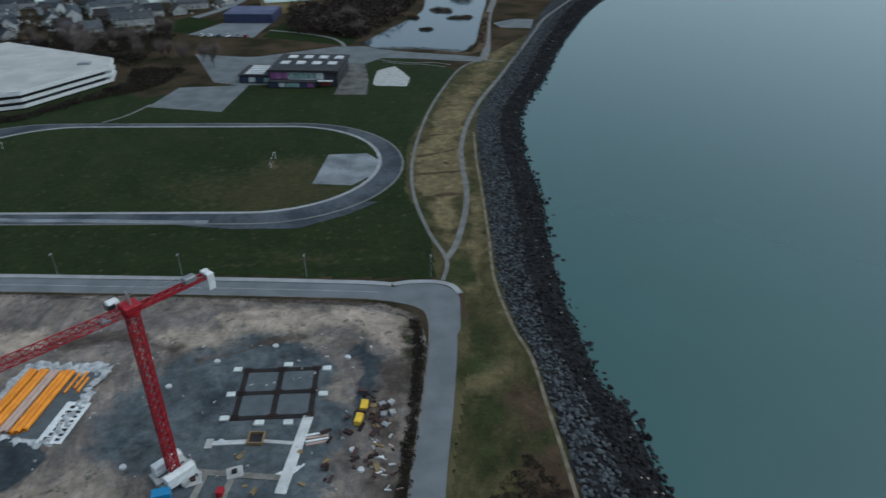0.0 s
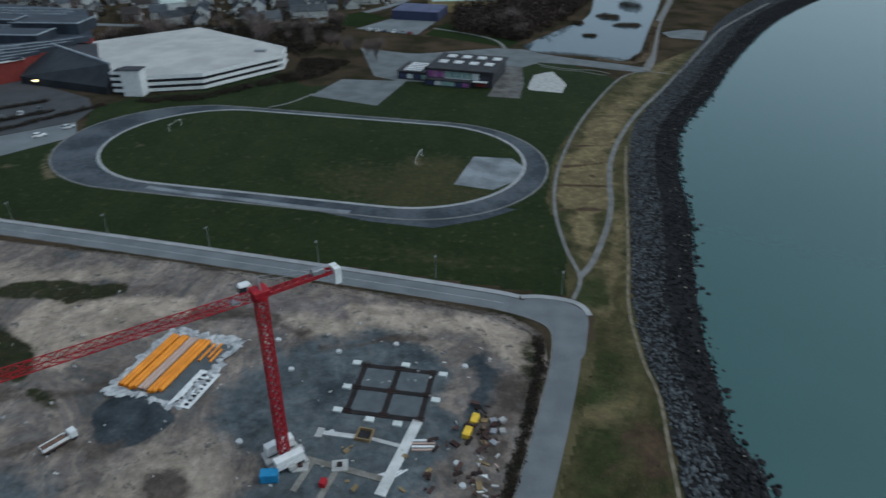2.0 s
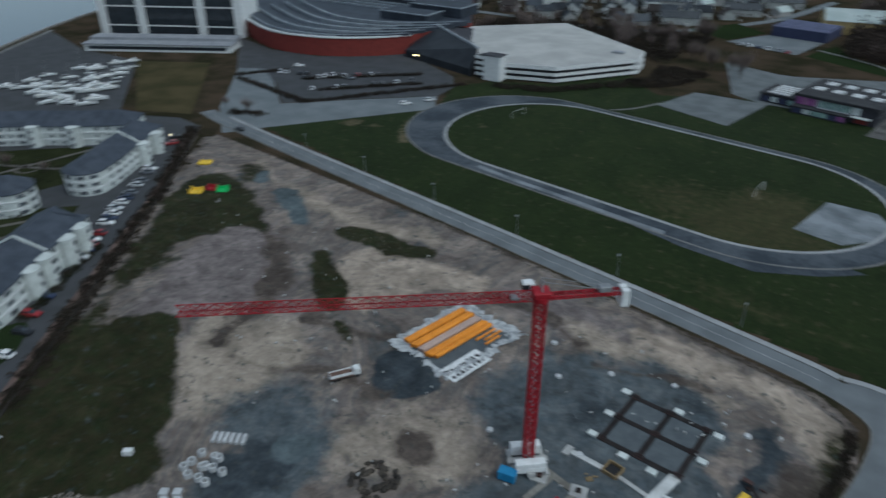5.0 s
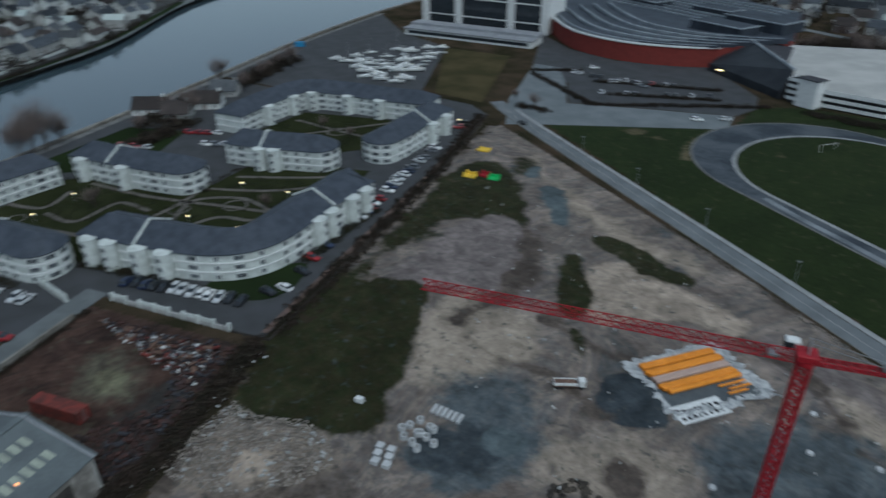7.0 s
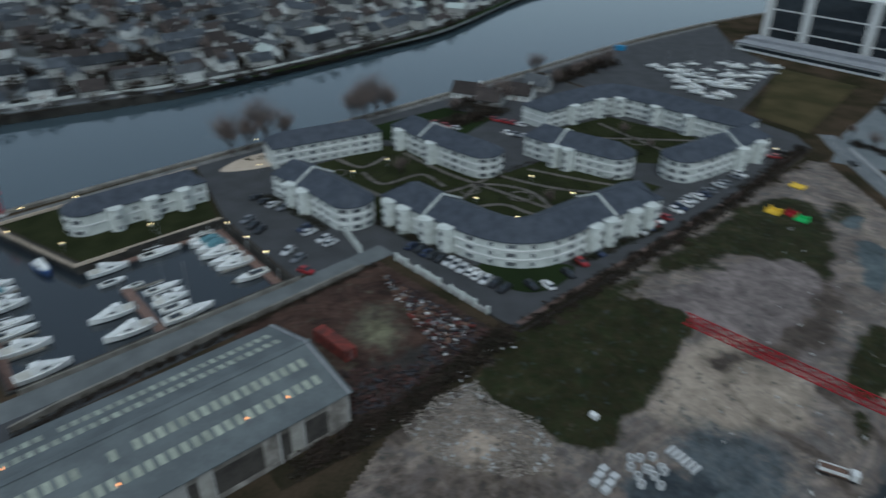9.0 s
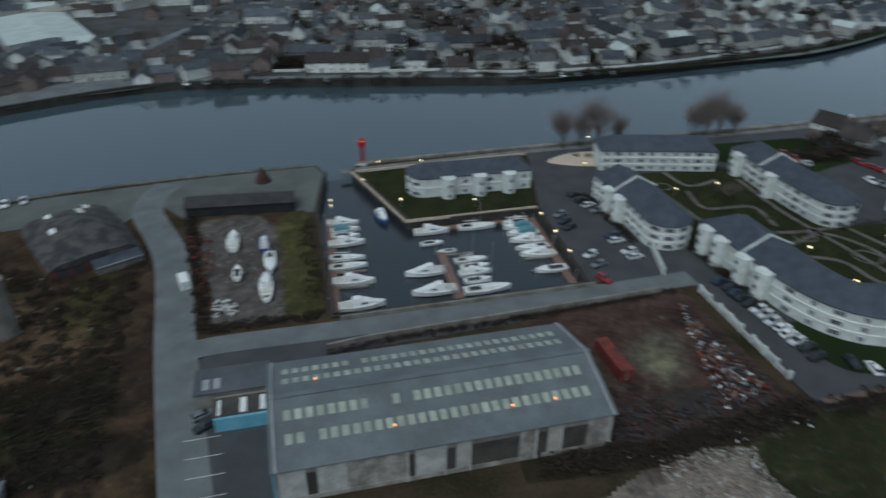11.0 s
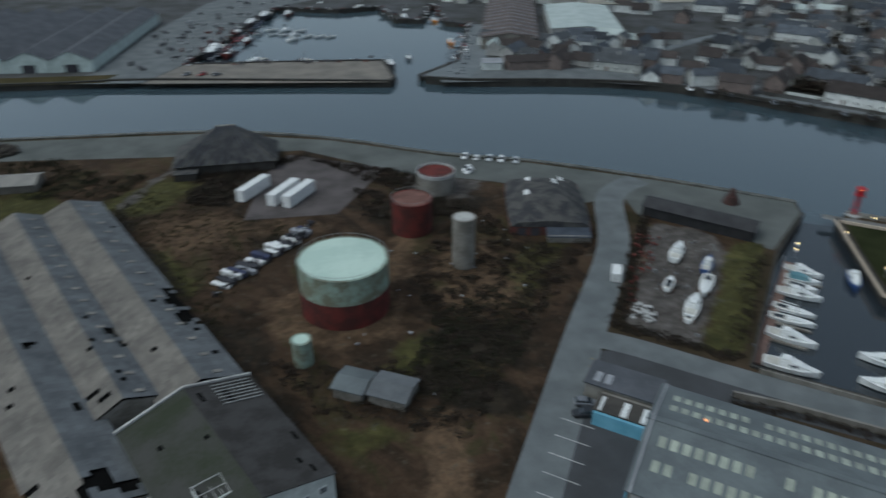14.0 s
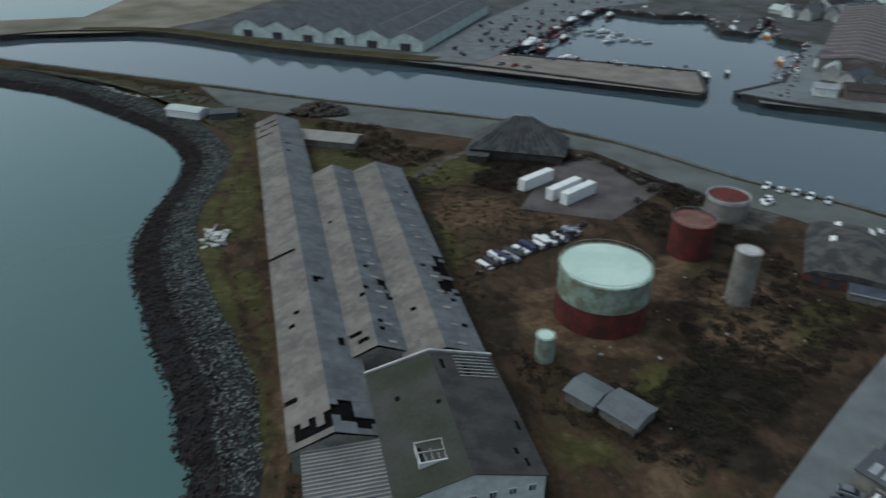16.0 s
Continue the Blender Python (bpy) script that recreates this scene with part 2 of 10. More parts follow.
BRICKDARK = mat("sooty_brick", (0.12, 0.045, 0.036), (0.06, 0.035, 0.03), scale=0.4, fine=3.0, bump=0.1)
# near-black, no sheen: the shade inside broken roofs, put in as colour
VOIDSHADE = mat("dark_roof_void", (0.006, 0.006, 0.006), (0.009, 0.009, 0.009), rough=1.0, spec=0.0, bump=0.0)
QUAYGREY = mat("weathered_quay_edge", (0.135, 0.138, 0.13), (0.075, 0.077, 0.072), scale=0.2, fine=2.0, bump=0.2)
DARKSTONE = mat("dark_quay_stone", (0.05, 0.047, 0.042), (0.025, 0.024, 0.022), scale=0.3, fine=2.0, bump=0.3)
GARDEN = mat("garden_lawn", (0.032, 0.036, 0.018), (0.02, 0.024, 0.012), scale=0.12, fine=2.5, bump=0.3, rough=1.0, spec=0.0)
VERGE = mat("dark_verge", (0.024, 0.023, 0.014), (0.038, 0.031, 0.022), scale=0.3, fine=2.0, bump=0.5, dist=0.2, rough=1.0, spec=0.0)
BRICKPAVE = mat("brick_paving", (0.15, 0.1, 0.085), (0.11, 0.078, 0.068), scale=0.4, fine=6.0)
APRON = mat("tan_grey_apron", (0.21, 0.19, 0.165), (0.13, 0.12, 0.108), scale=0.12, fine=1.5, bump=0.15, patchy=0.6)
WORNPALE = mat("pale_worn_surface", (0.235, 0.255, 0.275), (0.105, 0.117, 0.13), scale=0.12, fine=1.2, bump=0.08, patchy=0.6)
REEDSOIL = mat("brown_reed_litter", (0.115, 0.085, 0.06), (0.06, 0.048, 0.034), scale=0.2, fine=2.0, bump=0.4, rough=1.0, spec=0.0)
PLOTGRASS = mat("brown_olive_turf", (0.075, 0.062, 0.034), (0.046, 0.043, 0.023), scale=0.08, fine=1.5, bump=0.3, rough=1.0, spec=0.0)
CHARCOAL = mat("charcoal_cladding", (0.05, 0.05, 0.058), (0.035, 0.035, 0.042), scale=0.4)


def soils(name, ramp_rows, layers, big_scale=0.055, relief=0.35, uneven=0.32):
    """Churned ground: a ramp of earth colours by warped noise, overlaid by soils whose spread the mesh holds in soil_0, soil_1, ...; each border frays."""
    m = bpy.data.materials.new(name)
    m.use_nodes = True
    n, l = m.node_tree.nodes, m.node_tree.links
    geo = n.new("ShaderNodeNewGeometry")

    def noise(scale, detail, rough, warp=0.0, source=None):
        tex = n.new("ShaderNodeTexNoise")
        for key, value in (("Scale", scale), ("Detail", detail), ("Roughness", rough), ("Distortion", warp)):
            tex.inputs[key].default_value = value
        l.new(source or geo.outputs["Position"], tex.inputs["Vector"])
        return tex.outputs["Fac"]
    stretch = n.new("ShaderNodeMapping")
    stretch.inputs["Rotation"].default_value = (0, 0, 0.7)
    stretch.inputs["Scale"].default_value = (1.0, 0.55, 1.0)
    l.new(geo.outputs["Position"], stretch.inputs["Vector"])
    big = noise(big_scale, 9.0, 0.68, 1.4, stretch.outputs["Vector"])
    ramp = n.new("ShaderNodeValToRGB")
    e = ramp.color_ramp.elements
    e[0].position, e[0].color = ramp_rows[0][0], (*ramp_rows[0][1], 1)
    e[1].position, e[1].color = ramp_rows[-1][0], (*ramp_rows[-1][1], 1)
    for pos, c in ramp_rows[1:-1]:
        e.new(pos).color = (*c, 1)
    l.new(big, ramp.inputs["Fac"])
    top = ramp.outputs["Color"]
    grain, fray = noise(0.35, 8.0, 0.7), noise(0.4, 9.0, 0.66)
    for k, (colour, other) in enumerate(layers):
        at = n.new("ShaderNodeAttribute")
        at.attribute_name = "soil_%d" % k
        cutoff = n.new("ShaderNodeMath")
        cutoff.operation = "MULTIPLY_ADD"
        cutoff.inputs[1].default_value = 2.0
        l.new(fray, cutoff.inputs[0])
        l.new(at.outputs["Fac"], cutoff.inputs[2])
        fac = n.new("ShaderNodeMapRange")
        fac.inputs["From Min"].default_value, fac.inputs["From Max"].default_value = 1.15, 1.75
        l.new(cutoff.outputs[0], fac.inputs["Value"])
        own = n.new("ShaderNodeMix")
        own.data_type = "RGBA"
        own.inputs["A"].default_value, own.inputs["B"].default_value = (*colour, 1), (*other, 1)
        tone = n.new("ShaderNodeMapRange")
        tone.inputs["From Min"].default_value, tone.inputs["From Max"].default_value = 0.36, 0.64
        l.new(grain, tone.inputs["Value"])
        l.new(tone.outputs["Result"], own.inputs["Factor"])
        mix = n.new("ShaderNodeMix")
        mix.data_type = "RGBA"
        l.new(fac.outputs["Result"], mix.inputs["Factor"])
        l.new(top, mix.inputs["A"])
        l.new(own.outputs["Result"], mix.inputs["B"])
        top = mix.outputs["Result"]
    mid = noise(0.6, 9.0, 0.75)
    span = n.new("ShaderNodeMapRange")
    for key, value in (("From Min", 0.3), ("From Max", 0.7), ("To Min", 0.68), ("To Max", 1.28)):
        span.inputs[key].default_value = value
    l.new(mid, span.inputs["Value"])
    hsv = n.new("ShaderNodeHueSaturation")
    l.new(top, hsv.inputs["Color"])
    l.new(span.outputs["Result"], hsv.inputs["Value"])
    swathe = n.new("ShaderNodeMapRange")
    for key, value in (("From Min", 0.33), ("From Max", 0.67), ("To Min", 1 - uneven), ("To Max", 1 + uneven)):
        swathe.inputs[key].default_value = value
    l.new(noise(0.13, 6.0, 0.6, 0.8), swathe.inputs["Value"])
    tint = n.new("ShaderNodeHueSaturation")
    tint.inputs["Saturation"].default_value = 1.12
    l.new(hsv.outputs["Color"], tint.inputs["Color"])
    l.new(swathe.outputs["Result"], tint.inputs["Value"])
    b = n["Principled BSDF"]
    l.new(tint.outputs["Color"], b.inputs["Base Color"])
    b.inputs["Roughness"].default_value, b.inputs["Specular IOR Level"].default_value = 0.92, 0.1
    bump = n.new("ShaderNodeBump")
    bump.inputs["Strength"].default_value, bump.inputs["Distance"].default_value = 0.7, relief
    l.new(mid, bump.inputs["Height"])
    l.new(bump.outputs["Normal"], b.inputs["Normal"])
    return m


SANDC, CLAYC, GRAVELC, BLACKC = ((0.315, 0.27, 0.226), (0.25, 0.214, 0.18)), ((0.195, 0.169, 0.164), (0.128, 0.111, 0.108)), ((0.07, 0.083, 0.093), (0.11, 0.119, 0.124)), ((0.032, 0.038, 0.044), (0.055, 0.063, 0.07))
TURFC, MUDC, SILTC, DUSTC = ((0.0185, 0.0235, 0.011), (0.031, 0.0275, 0.0155)), ((0.062, 0.051, 0.045), (0.1, 0.084, 0.073)), ((0.1, 0.118, 0.125), (0.075, 0.09, 0.098)), ((0.345, 0.29, 0.242), (0.25, 0.214, 0.182))
DIRT = soils("churned_site_ground", [(0.36, (0.07, 0.077, 0.082)), (0.43, (0.115, 0.103, 0.095)), (0.48, (0.168, 0.141, 0.126)), (0.52, (0.125, 0.115, 0.11)), (0.57, (0.225, 0.191, 0.167)), (0.62, (0.145, 0.125, 0.117)), (0.68, (0.185, 0.168, 0.158))],
             [CLAYC, SANDC, DUSTC, GRAVELC, BLACKC, MUDC, TURFC, SILTC])
YARDSOIL = soils("scrubby_yard_ground", [(0.36, (0.018, 0.0145, 0.011)), (0.46, (0.036, 0.0255, 0.018)), (0.54, (0.056, 0.038, 0.0265)), (0.60, (0.041, 0.036, 0.02)), (0.68, (0.068, 0.047, 0.033))],
                 [((0.125, 0.086, 0.058), (0.07, 0.051, 0.036)), ((0.072, 0.066, 0.03), (0.04, 0.041, 0.019)), ((0.016, 0.0135, 0.011), (0.027, 0.022, 0.016)), ((0.115, 0.107, 0.101), (0.06, 0.053, 0.049))])
SHORESOIL = soils("shore_turf", [(0.36, (0.03, 0.034, 0.016)), (0.46, (0.05, 0.048, 0.024)), (0.54, (0.074, 0.063, 0.034)), (0.60, (0.05, 0.05, 0.025)), (0.68, (0.09, 0.075, 0.042))],
                  [((0.185, 0.15, 0.092), (0.11, 0.092, 0.052)), ((0.028, 0.036, 0.015), (0.04, 0.044, 0.02)), ((0.052, 0.036, 0.026), (0.07, 0.05, 0.034))])
SCRAPSOIL = soils("oily_scrapyard_ground", [(0.36, (0.026, 0.019, 0.017)), (0.48, (0.05, 0.033, 0.028)), (0.56, (0.068, 0.044, 0.036)), (0.66, (0.036, 0.028, 0.025))],
                  [((0.105, 0.1, 0.075), (0.065, 0.056, 0.046)), ((0.03, 0.028, 0.027), (0.05, 0.046, 0.043)), ((0.16, 0.155, 0.105), (0.1, 0.096, 0.07))], big_scale=0.09)
PATHBROWN = mat("damp_garden_path", (0.13, 0.118, 0.108), (0.085, 0.078, 0.07), scale=0.3, fine=6.0)
OLIVEBLADE = mat("olive_grass_blades", (0.055, 0.048, 0.024), (0.034, 0.033, 0.016), scale=0.15, fine=2.0, bump=0.0, per_piece=0.3)
TOWNSLATE = mat("dark_slate_roof", (0.064, 0.073, 0.087), (0.037, 0.042, 0.05), scale=0.3, fine=3.0, rough=0.7, spec=0.15, per_piece=0.6)
YARDTOP = mat("stained_yard", (0.14, 0.135, 0.13), (0.055, 0.052, 0.05), scale=0.2, fine=1.5, bump=0.15, patchy=0.5)
TRENCHDARK = mat("dark_stained_door", (0.04, 0.037, 0.034), (0.07, 0.064, 0.058), scale=0.3, fine=2.0)
WALLPALE = mat("pale_rendered_wall", (0.4, 0.395, 0.37), (0.24, 0.23, 0.21), scale=0.3, fine=2.0, patchy=0.8)
WALLSTAIN = mat("streaked_concrete_wall", (0.33, 0.315, 0.29), (0.16, 0.148, 0.135), scale=0.35, fine=1.5, patchy=0.5)

# ---- building tools ----
def smooth(pts, n=6, closed=False):
    """Points of a rounded line through pts."""
    p = [Vector((*q, 0)[:3]) for q in pts]
    out, k = [], len(p)
    spans = range(k) if closed else range(k - 1)
    for i in spans:
        if closed:
            a, b, c, d = p[(i - 1) % k], p[i], p[(i + 1) % k], p[(i + 2) % k]
        else:
            a, b, c, d = p[max(i - 1, 0)], p[i], p[i + 1], p[min(i + 2, k - 1)]
        for j in range(n):
            t = j / n
            out.append(0.5 * (2 * b + (c - a) * t + (2 * a - 5 * b + 4 * c - d) * t * t + (3 * b - a - 3 * c + d) * t ** 3))
    if not closed:
        out.append(p[-1])
    return [(q.x, q.y) for q in out]


def raw(name, verts, faces, mats, parent=None, face_mats=None, label=""):
    me = bpy.data.meshes.new(name)
    me.from_pydata([tuple(v) for v in verts], [], faces)
    for m in mats if isinstance(mats, (list, tuple)) else [mats]:
        me.materials.append(m)
    if face_mats:
        for poly, k in zip(me.polygons, face_mats):
            poly.material_index = k
    me.update()
    ob = new(name, me)
    if parent is not None:
        ob.parent = parent
    if label:
        ob["label"] = label
    return ob


def part(name, bm, material, parent, label=""):
    bmesh.ops.recalc_face_normals(bm, faces=bm.faces)
    me = bpy.data.meshes.new(name)
    bm.to_mesh(me)
    bm.free()
    for m in material if isinstance(material, (list, tuple)) else [material]:
        me.materials.append(m)
    ob = new(name, me)
    if parent is not None:
        ob.parent = parent
    if label:
        ob["label"] = label
    return ob


def again(ob, parent, m):
    """One more alike piece on the same mesh."""
    o = bpy.data.objects.new(ob.name.split(".")[0], ob.data)
    scene.collection.objects.link(o)
    o.parent = parent
    o.matrix_basis = m
    return o


def thing(name, label, category, x=0, y=0, z=0, turn=0, group="", kind=""):
    ob = new(name)
    ob.matrix_basis = pose(x, y, z, 0, 0, turn)
    ob.empty_display_size = 0.2
    return tagged(ob, label, category, group, kind)


def box(bm, x0, y0, z0, x1, y1, z1, bevel=0.0, m=None, mi=0):
    r = bmesh.ops.create_cube(bm, size=1.0)
    vs = r["verts"]
    for v in vs:
        v.co = Vector((x0 + (v.co.x + 0.5) * (x1 - x0), y0 + (v.co.y + 0.5) * (y1 - y0), z0 + (v.co.z + 0.5) * (z1 - z0)))
        if m is not None:
            v.co = m @ v.co
    faces = {f for v in vs for f in v.link_faces}
    for f in faces:
        f.material_index = mi
    if bevel:
        edges = {e for f in faces for e in f.edges}
        bmesh.ops.bevel(bm, geom=list(edges), offset=bevel, segments=1, affect="EDGES")
    return bm


def boxes(*rows, bevel=0.0):
    bm = bmesh.new()
    for r in rows:
        box(bm, *r, bevel=bevel)
    return bm


def beam(bm, a, b, w, sides=4):
    """A straight bar from a to b."""
    a, b = Vector(a), Vector(b)
    d = b - a
    q = d.to_track_quat("Z", "Y").to_matrix()
    rings = []
    for p in (a, b):
        rings.append([bm.verts.new(p + q @ Vector((w * math.cos(math.tau * (k + 0.5) / sides), w * math.sin(math.tau * (k + 0.5) / sides), 0)))
                      for k in range(sides)])
    for k in range(sides):
        bm.faces.new((rings[0][k], rings[0][(k + 1) % sides], rings[1][(k + 1) % sides], rings[1][k]))
    bm.faces.new(rings[0][::-1])
    bm.faces.new(rings[1])


def tube(bm, r0, z0, r1, z1, n=24, x=0, y=0, cap=True):
    lo = [bm.verts.new((x + r0 * math.cos(math.tau * k / n), y + r0 * math.sin(math.tau * k / n), z0)) for k in range(n)]
    hi = [bm.verts.new((x + r1 * math.cos(math.tau * k / n), y + r1 * math.sin(math.tau * k / n), z1)) for k in range(n)]
    for k in range(n):
        bm.faces.new((lo[k], lo[(k + 1) % n], hi[(k + 1) % n], hi[k]))
    if cap:
        bm.faces.new(lo[::-1])
        bm.faces.new(hi)
    return bm


def sheet(name, outline, z, material, label="", category="ground", parent=None):
    """A flat paved or grassed surface."""
    vs = [(x, y, z) for x, y in outline]
    area = sum(vs[i][0] * vs[(i + 1) % len(vs)][1] - vs[(i + 1) % len(vs)][0] * vs[i][1] for i in range(len(vs)))
    order = list(range(len(vs))) if area > 0 else list(range(len(vs)))[::-1]
    ob = raw(name, vs, [order], material, parent)
    if parent is None:
        tagged(ob, label, category, kind="structure")
    return ob


def ragged(name, outline, z, material, label, category="ground", inset=0.35):
    """A patch whose rim frays into what lies below."""
    pts = smooth(outline, 5, True)
    cx, cy = sum(p[0] for p in pts) / len(pts), sum(p[1] for p in pts) / len(pts)
    n = len(pts)
    vs = [(x, y, z) for x, y in pts] + [(cx + (x - cx) * (1 - inset), cy + (y - cy) * (1 - inset), z) for x, y in pts] + [(cx, cy, z)]
    fs = [(i, (i + 1) % n, n + (i + 1) % n, n + i) for i in range(n)] + [(n + i, n + (i + 1) % n, 2 * n) for i in range(n)]
    area = sum(pts[i][0] * pts[(i + 1) % n][1] - pts[(i + 1) % n][0] * pts[i][1] for i in range(n))
    if area < 0:
        fs = [f[::-1] for f in fs]
    ob = raw(name, vs, fs, material)
    at = ob.data.attributes.new("edge", "FLOAT", "POINT")
    at.data.foreach_set("value", [0.0] * n + [1.8] * (n + 1))
    return tagged(ob, label, category, kind="structure")


def sides_of(line, width, off=0.0):
    """Left and right rims of a band along a line."""
    left, right = [], []
    for i, p in enumerate(line):
        a, b = Vector(line[max(i - 1, 0)]), Vector(line[min(i + 1, len(line) - 1)])
        d = (b - a).normalized()
        nrm = Vector((-d.y, d.x))
        left.append(Vector(p) + nrm * (off + width / 2))
        right.append(Vector(p) + nrm * (off - width / 2))
    return left, right


def ribbon(name, line, width, z, material, label="", category="road", off=0.0, height=0.0, parent=None):
    """A band along a line; with height it is a low kerb or wall that stands on z."""
    le, ri = sides_of(line, width, off)
    n = len(line)
    if not height:
        vs = [(p.x, p.y, z) for p in le] + [(p.x, p.y, z) for p in ri]
        fs = [(n + i, n + i + 1, i + 1, i) for i in range(n - 1)]
    else:
        vs = [(p.x, p.y, q) for q in (z, z + height) for side in (le, ri) for p in side]
        fs = []
        for i in range(n - 1):
            fs += [(3 * n + i, 3 * n + i + 1, 2 * n + i + 1, 2 * n + i), (i, i + 1, 2 * n + i + 1, 2 * n + i)[::-1],
                   (n + i, n + i + 1, 3 * n + i + 1, 3 * n + i)]
        fs += [(0, n, 3 * n, 2 * n), (n - 1, 2 * n - 1, 4 * n - 1, 3 * n - 1)[::-1]]
    ob = raw(name, vs, fs, material, parent)
    if parent is None:
        tagged(ob, label, category, kind="structure")
    return ob


def clumps(name, spots, size, material, label, category="rubble", seed=1, low=-0.1, flat=0.7, kind="stuff", parent=None):
    """Many small uneven lumps in one mesh. spots: x, y, z, scale."""
    rnd = random.Random(seed)
    base = [(1, 0, 0), (-1, 0, 0), (0, 1, 0), (0, -1, 0), (0, 0, 1), (0, 0, -1), (.6, .6, .6), (-.6, .6, .6), (.6, -.6, .6), (-.6, -.6, .6)]
    tri = [(0, 6, 8), (4, 6, 7), (4, 7, 9), (4, 9, 8), (4, 8, 6), (0, 2, 6), (2, 7, 6), (2, 1, 7), (1, 9, 7), (1, 3, 9), (3, 8, 9), (3, 0, 8),
           (5, 2, 0), (5, 1, 2), (5, 3, 1), (5, 0, 3)]
    vs, fs = [], []
    for x, y, z, s in spots:
        k = len(vs)
        a = rnd.random() * math.tau
        ca, sa = math.cos(a), math.sin(a)
        for bx, by, bz in base:
            j = size * s * (0.65 + 0.6 * rnd.random())
            px, py = bx * j, by * j * 0.8
            vs.append((x + px * ca - py * sa, y + px * sa + py * ca, z + max(bz * j * flat, -0.4 * size) + size * s * 0.2))
        fs += [tuple(k + i for i in f) for f in tri]
    ob = raw(name, vs, fs, material, parent)
    return tagged(ob, label, category, kind=kind) if parent is None else ob


def inside(x, y, poly):
    hit = False
    for i in range(len(poly)):
        (x0, y0), (x1, y1) = poly[i - 1], poly[i]
        if (y0 > y) != (y1 > y) and x < (x1 - x0) * (y - y0) / (y1 - y0) + x0:
            hit = not hit
    return hit


def scatter(poly, count, seed, z=0.0, lo=0.5, hi=1.3):
    rnd = random.Random(seed)
    xs, ys = [p[0] for p in poly], [p[1] for p in poly]
    out = []
    while len(out) < count:
        x, y = rnd.uniform(min(xs), max(xs)), rnd.uniform(min(ys), max(ys))
        if inside(x, y, poly):
            out.append((x, y, z, rnd.uniform(lo, hi)))
    return out



def lattice_noise(x, y, size, seed):
    """Smooth random heights, 0 to 1, on a lattice of that size."""
    table = np.random.RandomState(seed).rand(64, 64)
    gx, gy = x / size, y / size
    ix, iy = np.floor(gx).astype(int), np.floor(gy).astype(int)
    fx, fy = gx - ix, gy - iy
    fx, fy = fx * fx * (3 - 2 * fx), fy * fy * (3 - 2 * fy)
    a, b = table[ix % 64, iy % 64], table[(ix + 1) % 64, iy % 64]
    c, d = table[ix % 64, (iy + 1) % 64], table[(ix + 1) % 64, (iy + 1) % 64]
    return (a * (1 - fx) + b * fx) * (1 - fy) + (c * (1 - fx) + d * fx) * fy


def depth_in(x, y, poly):
    """Distance to the rim of a closed outline, positive inside."""
    best = np.full(x.shape, 1e9)
    hit = np.zeros(x.shape, bool)
    for i in range(len(poly)):
        (x0, y0), (x1, y1) = poly[i - 1], poly[i]
        dx, dy = x1 - x0, y1 - y0
        t = np.clip(((x - x0) * dx + (y - y0) * dy) / max(dx * dx + dy * dy, 1e-9), 0, 1)
        best = np.minimum(best, np.hypot(x - x0 - t * dx, y - y0 - t * dy))
        if y0 != y1:
            hit ^= ((y0 > y) != (y1 > y)) & (x < dx * (y - y0) / dy + x0)
    return np.where(hit, best, -best)


def depth_along(x, y, line, width):
    """The same for a band of that width along a line."""
    best = np.full(x.shape, 1e9)
    for (x0, y0), (x1, y1) in zip(line, line[1:]):
        dx, dy = x1 - x0, y1 - y0
        t = np.clip(((x - x0) * dx + (y - y0) * dy) / (dx * dx + dy * dy), 0, 1)
        best = np.minimum(best, np.hypot(x - x0 - t * dx, y - y0 - t * dy))
    return width / 2 - best


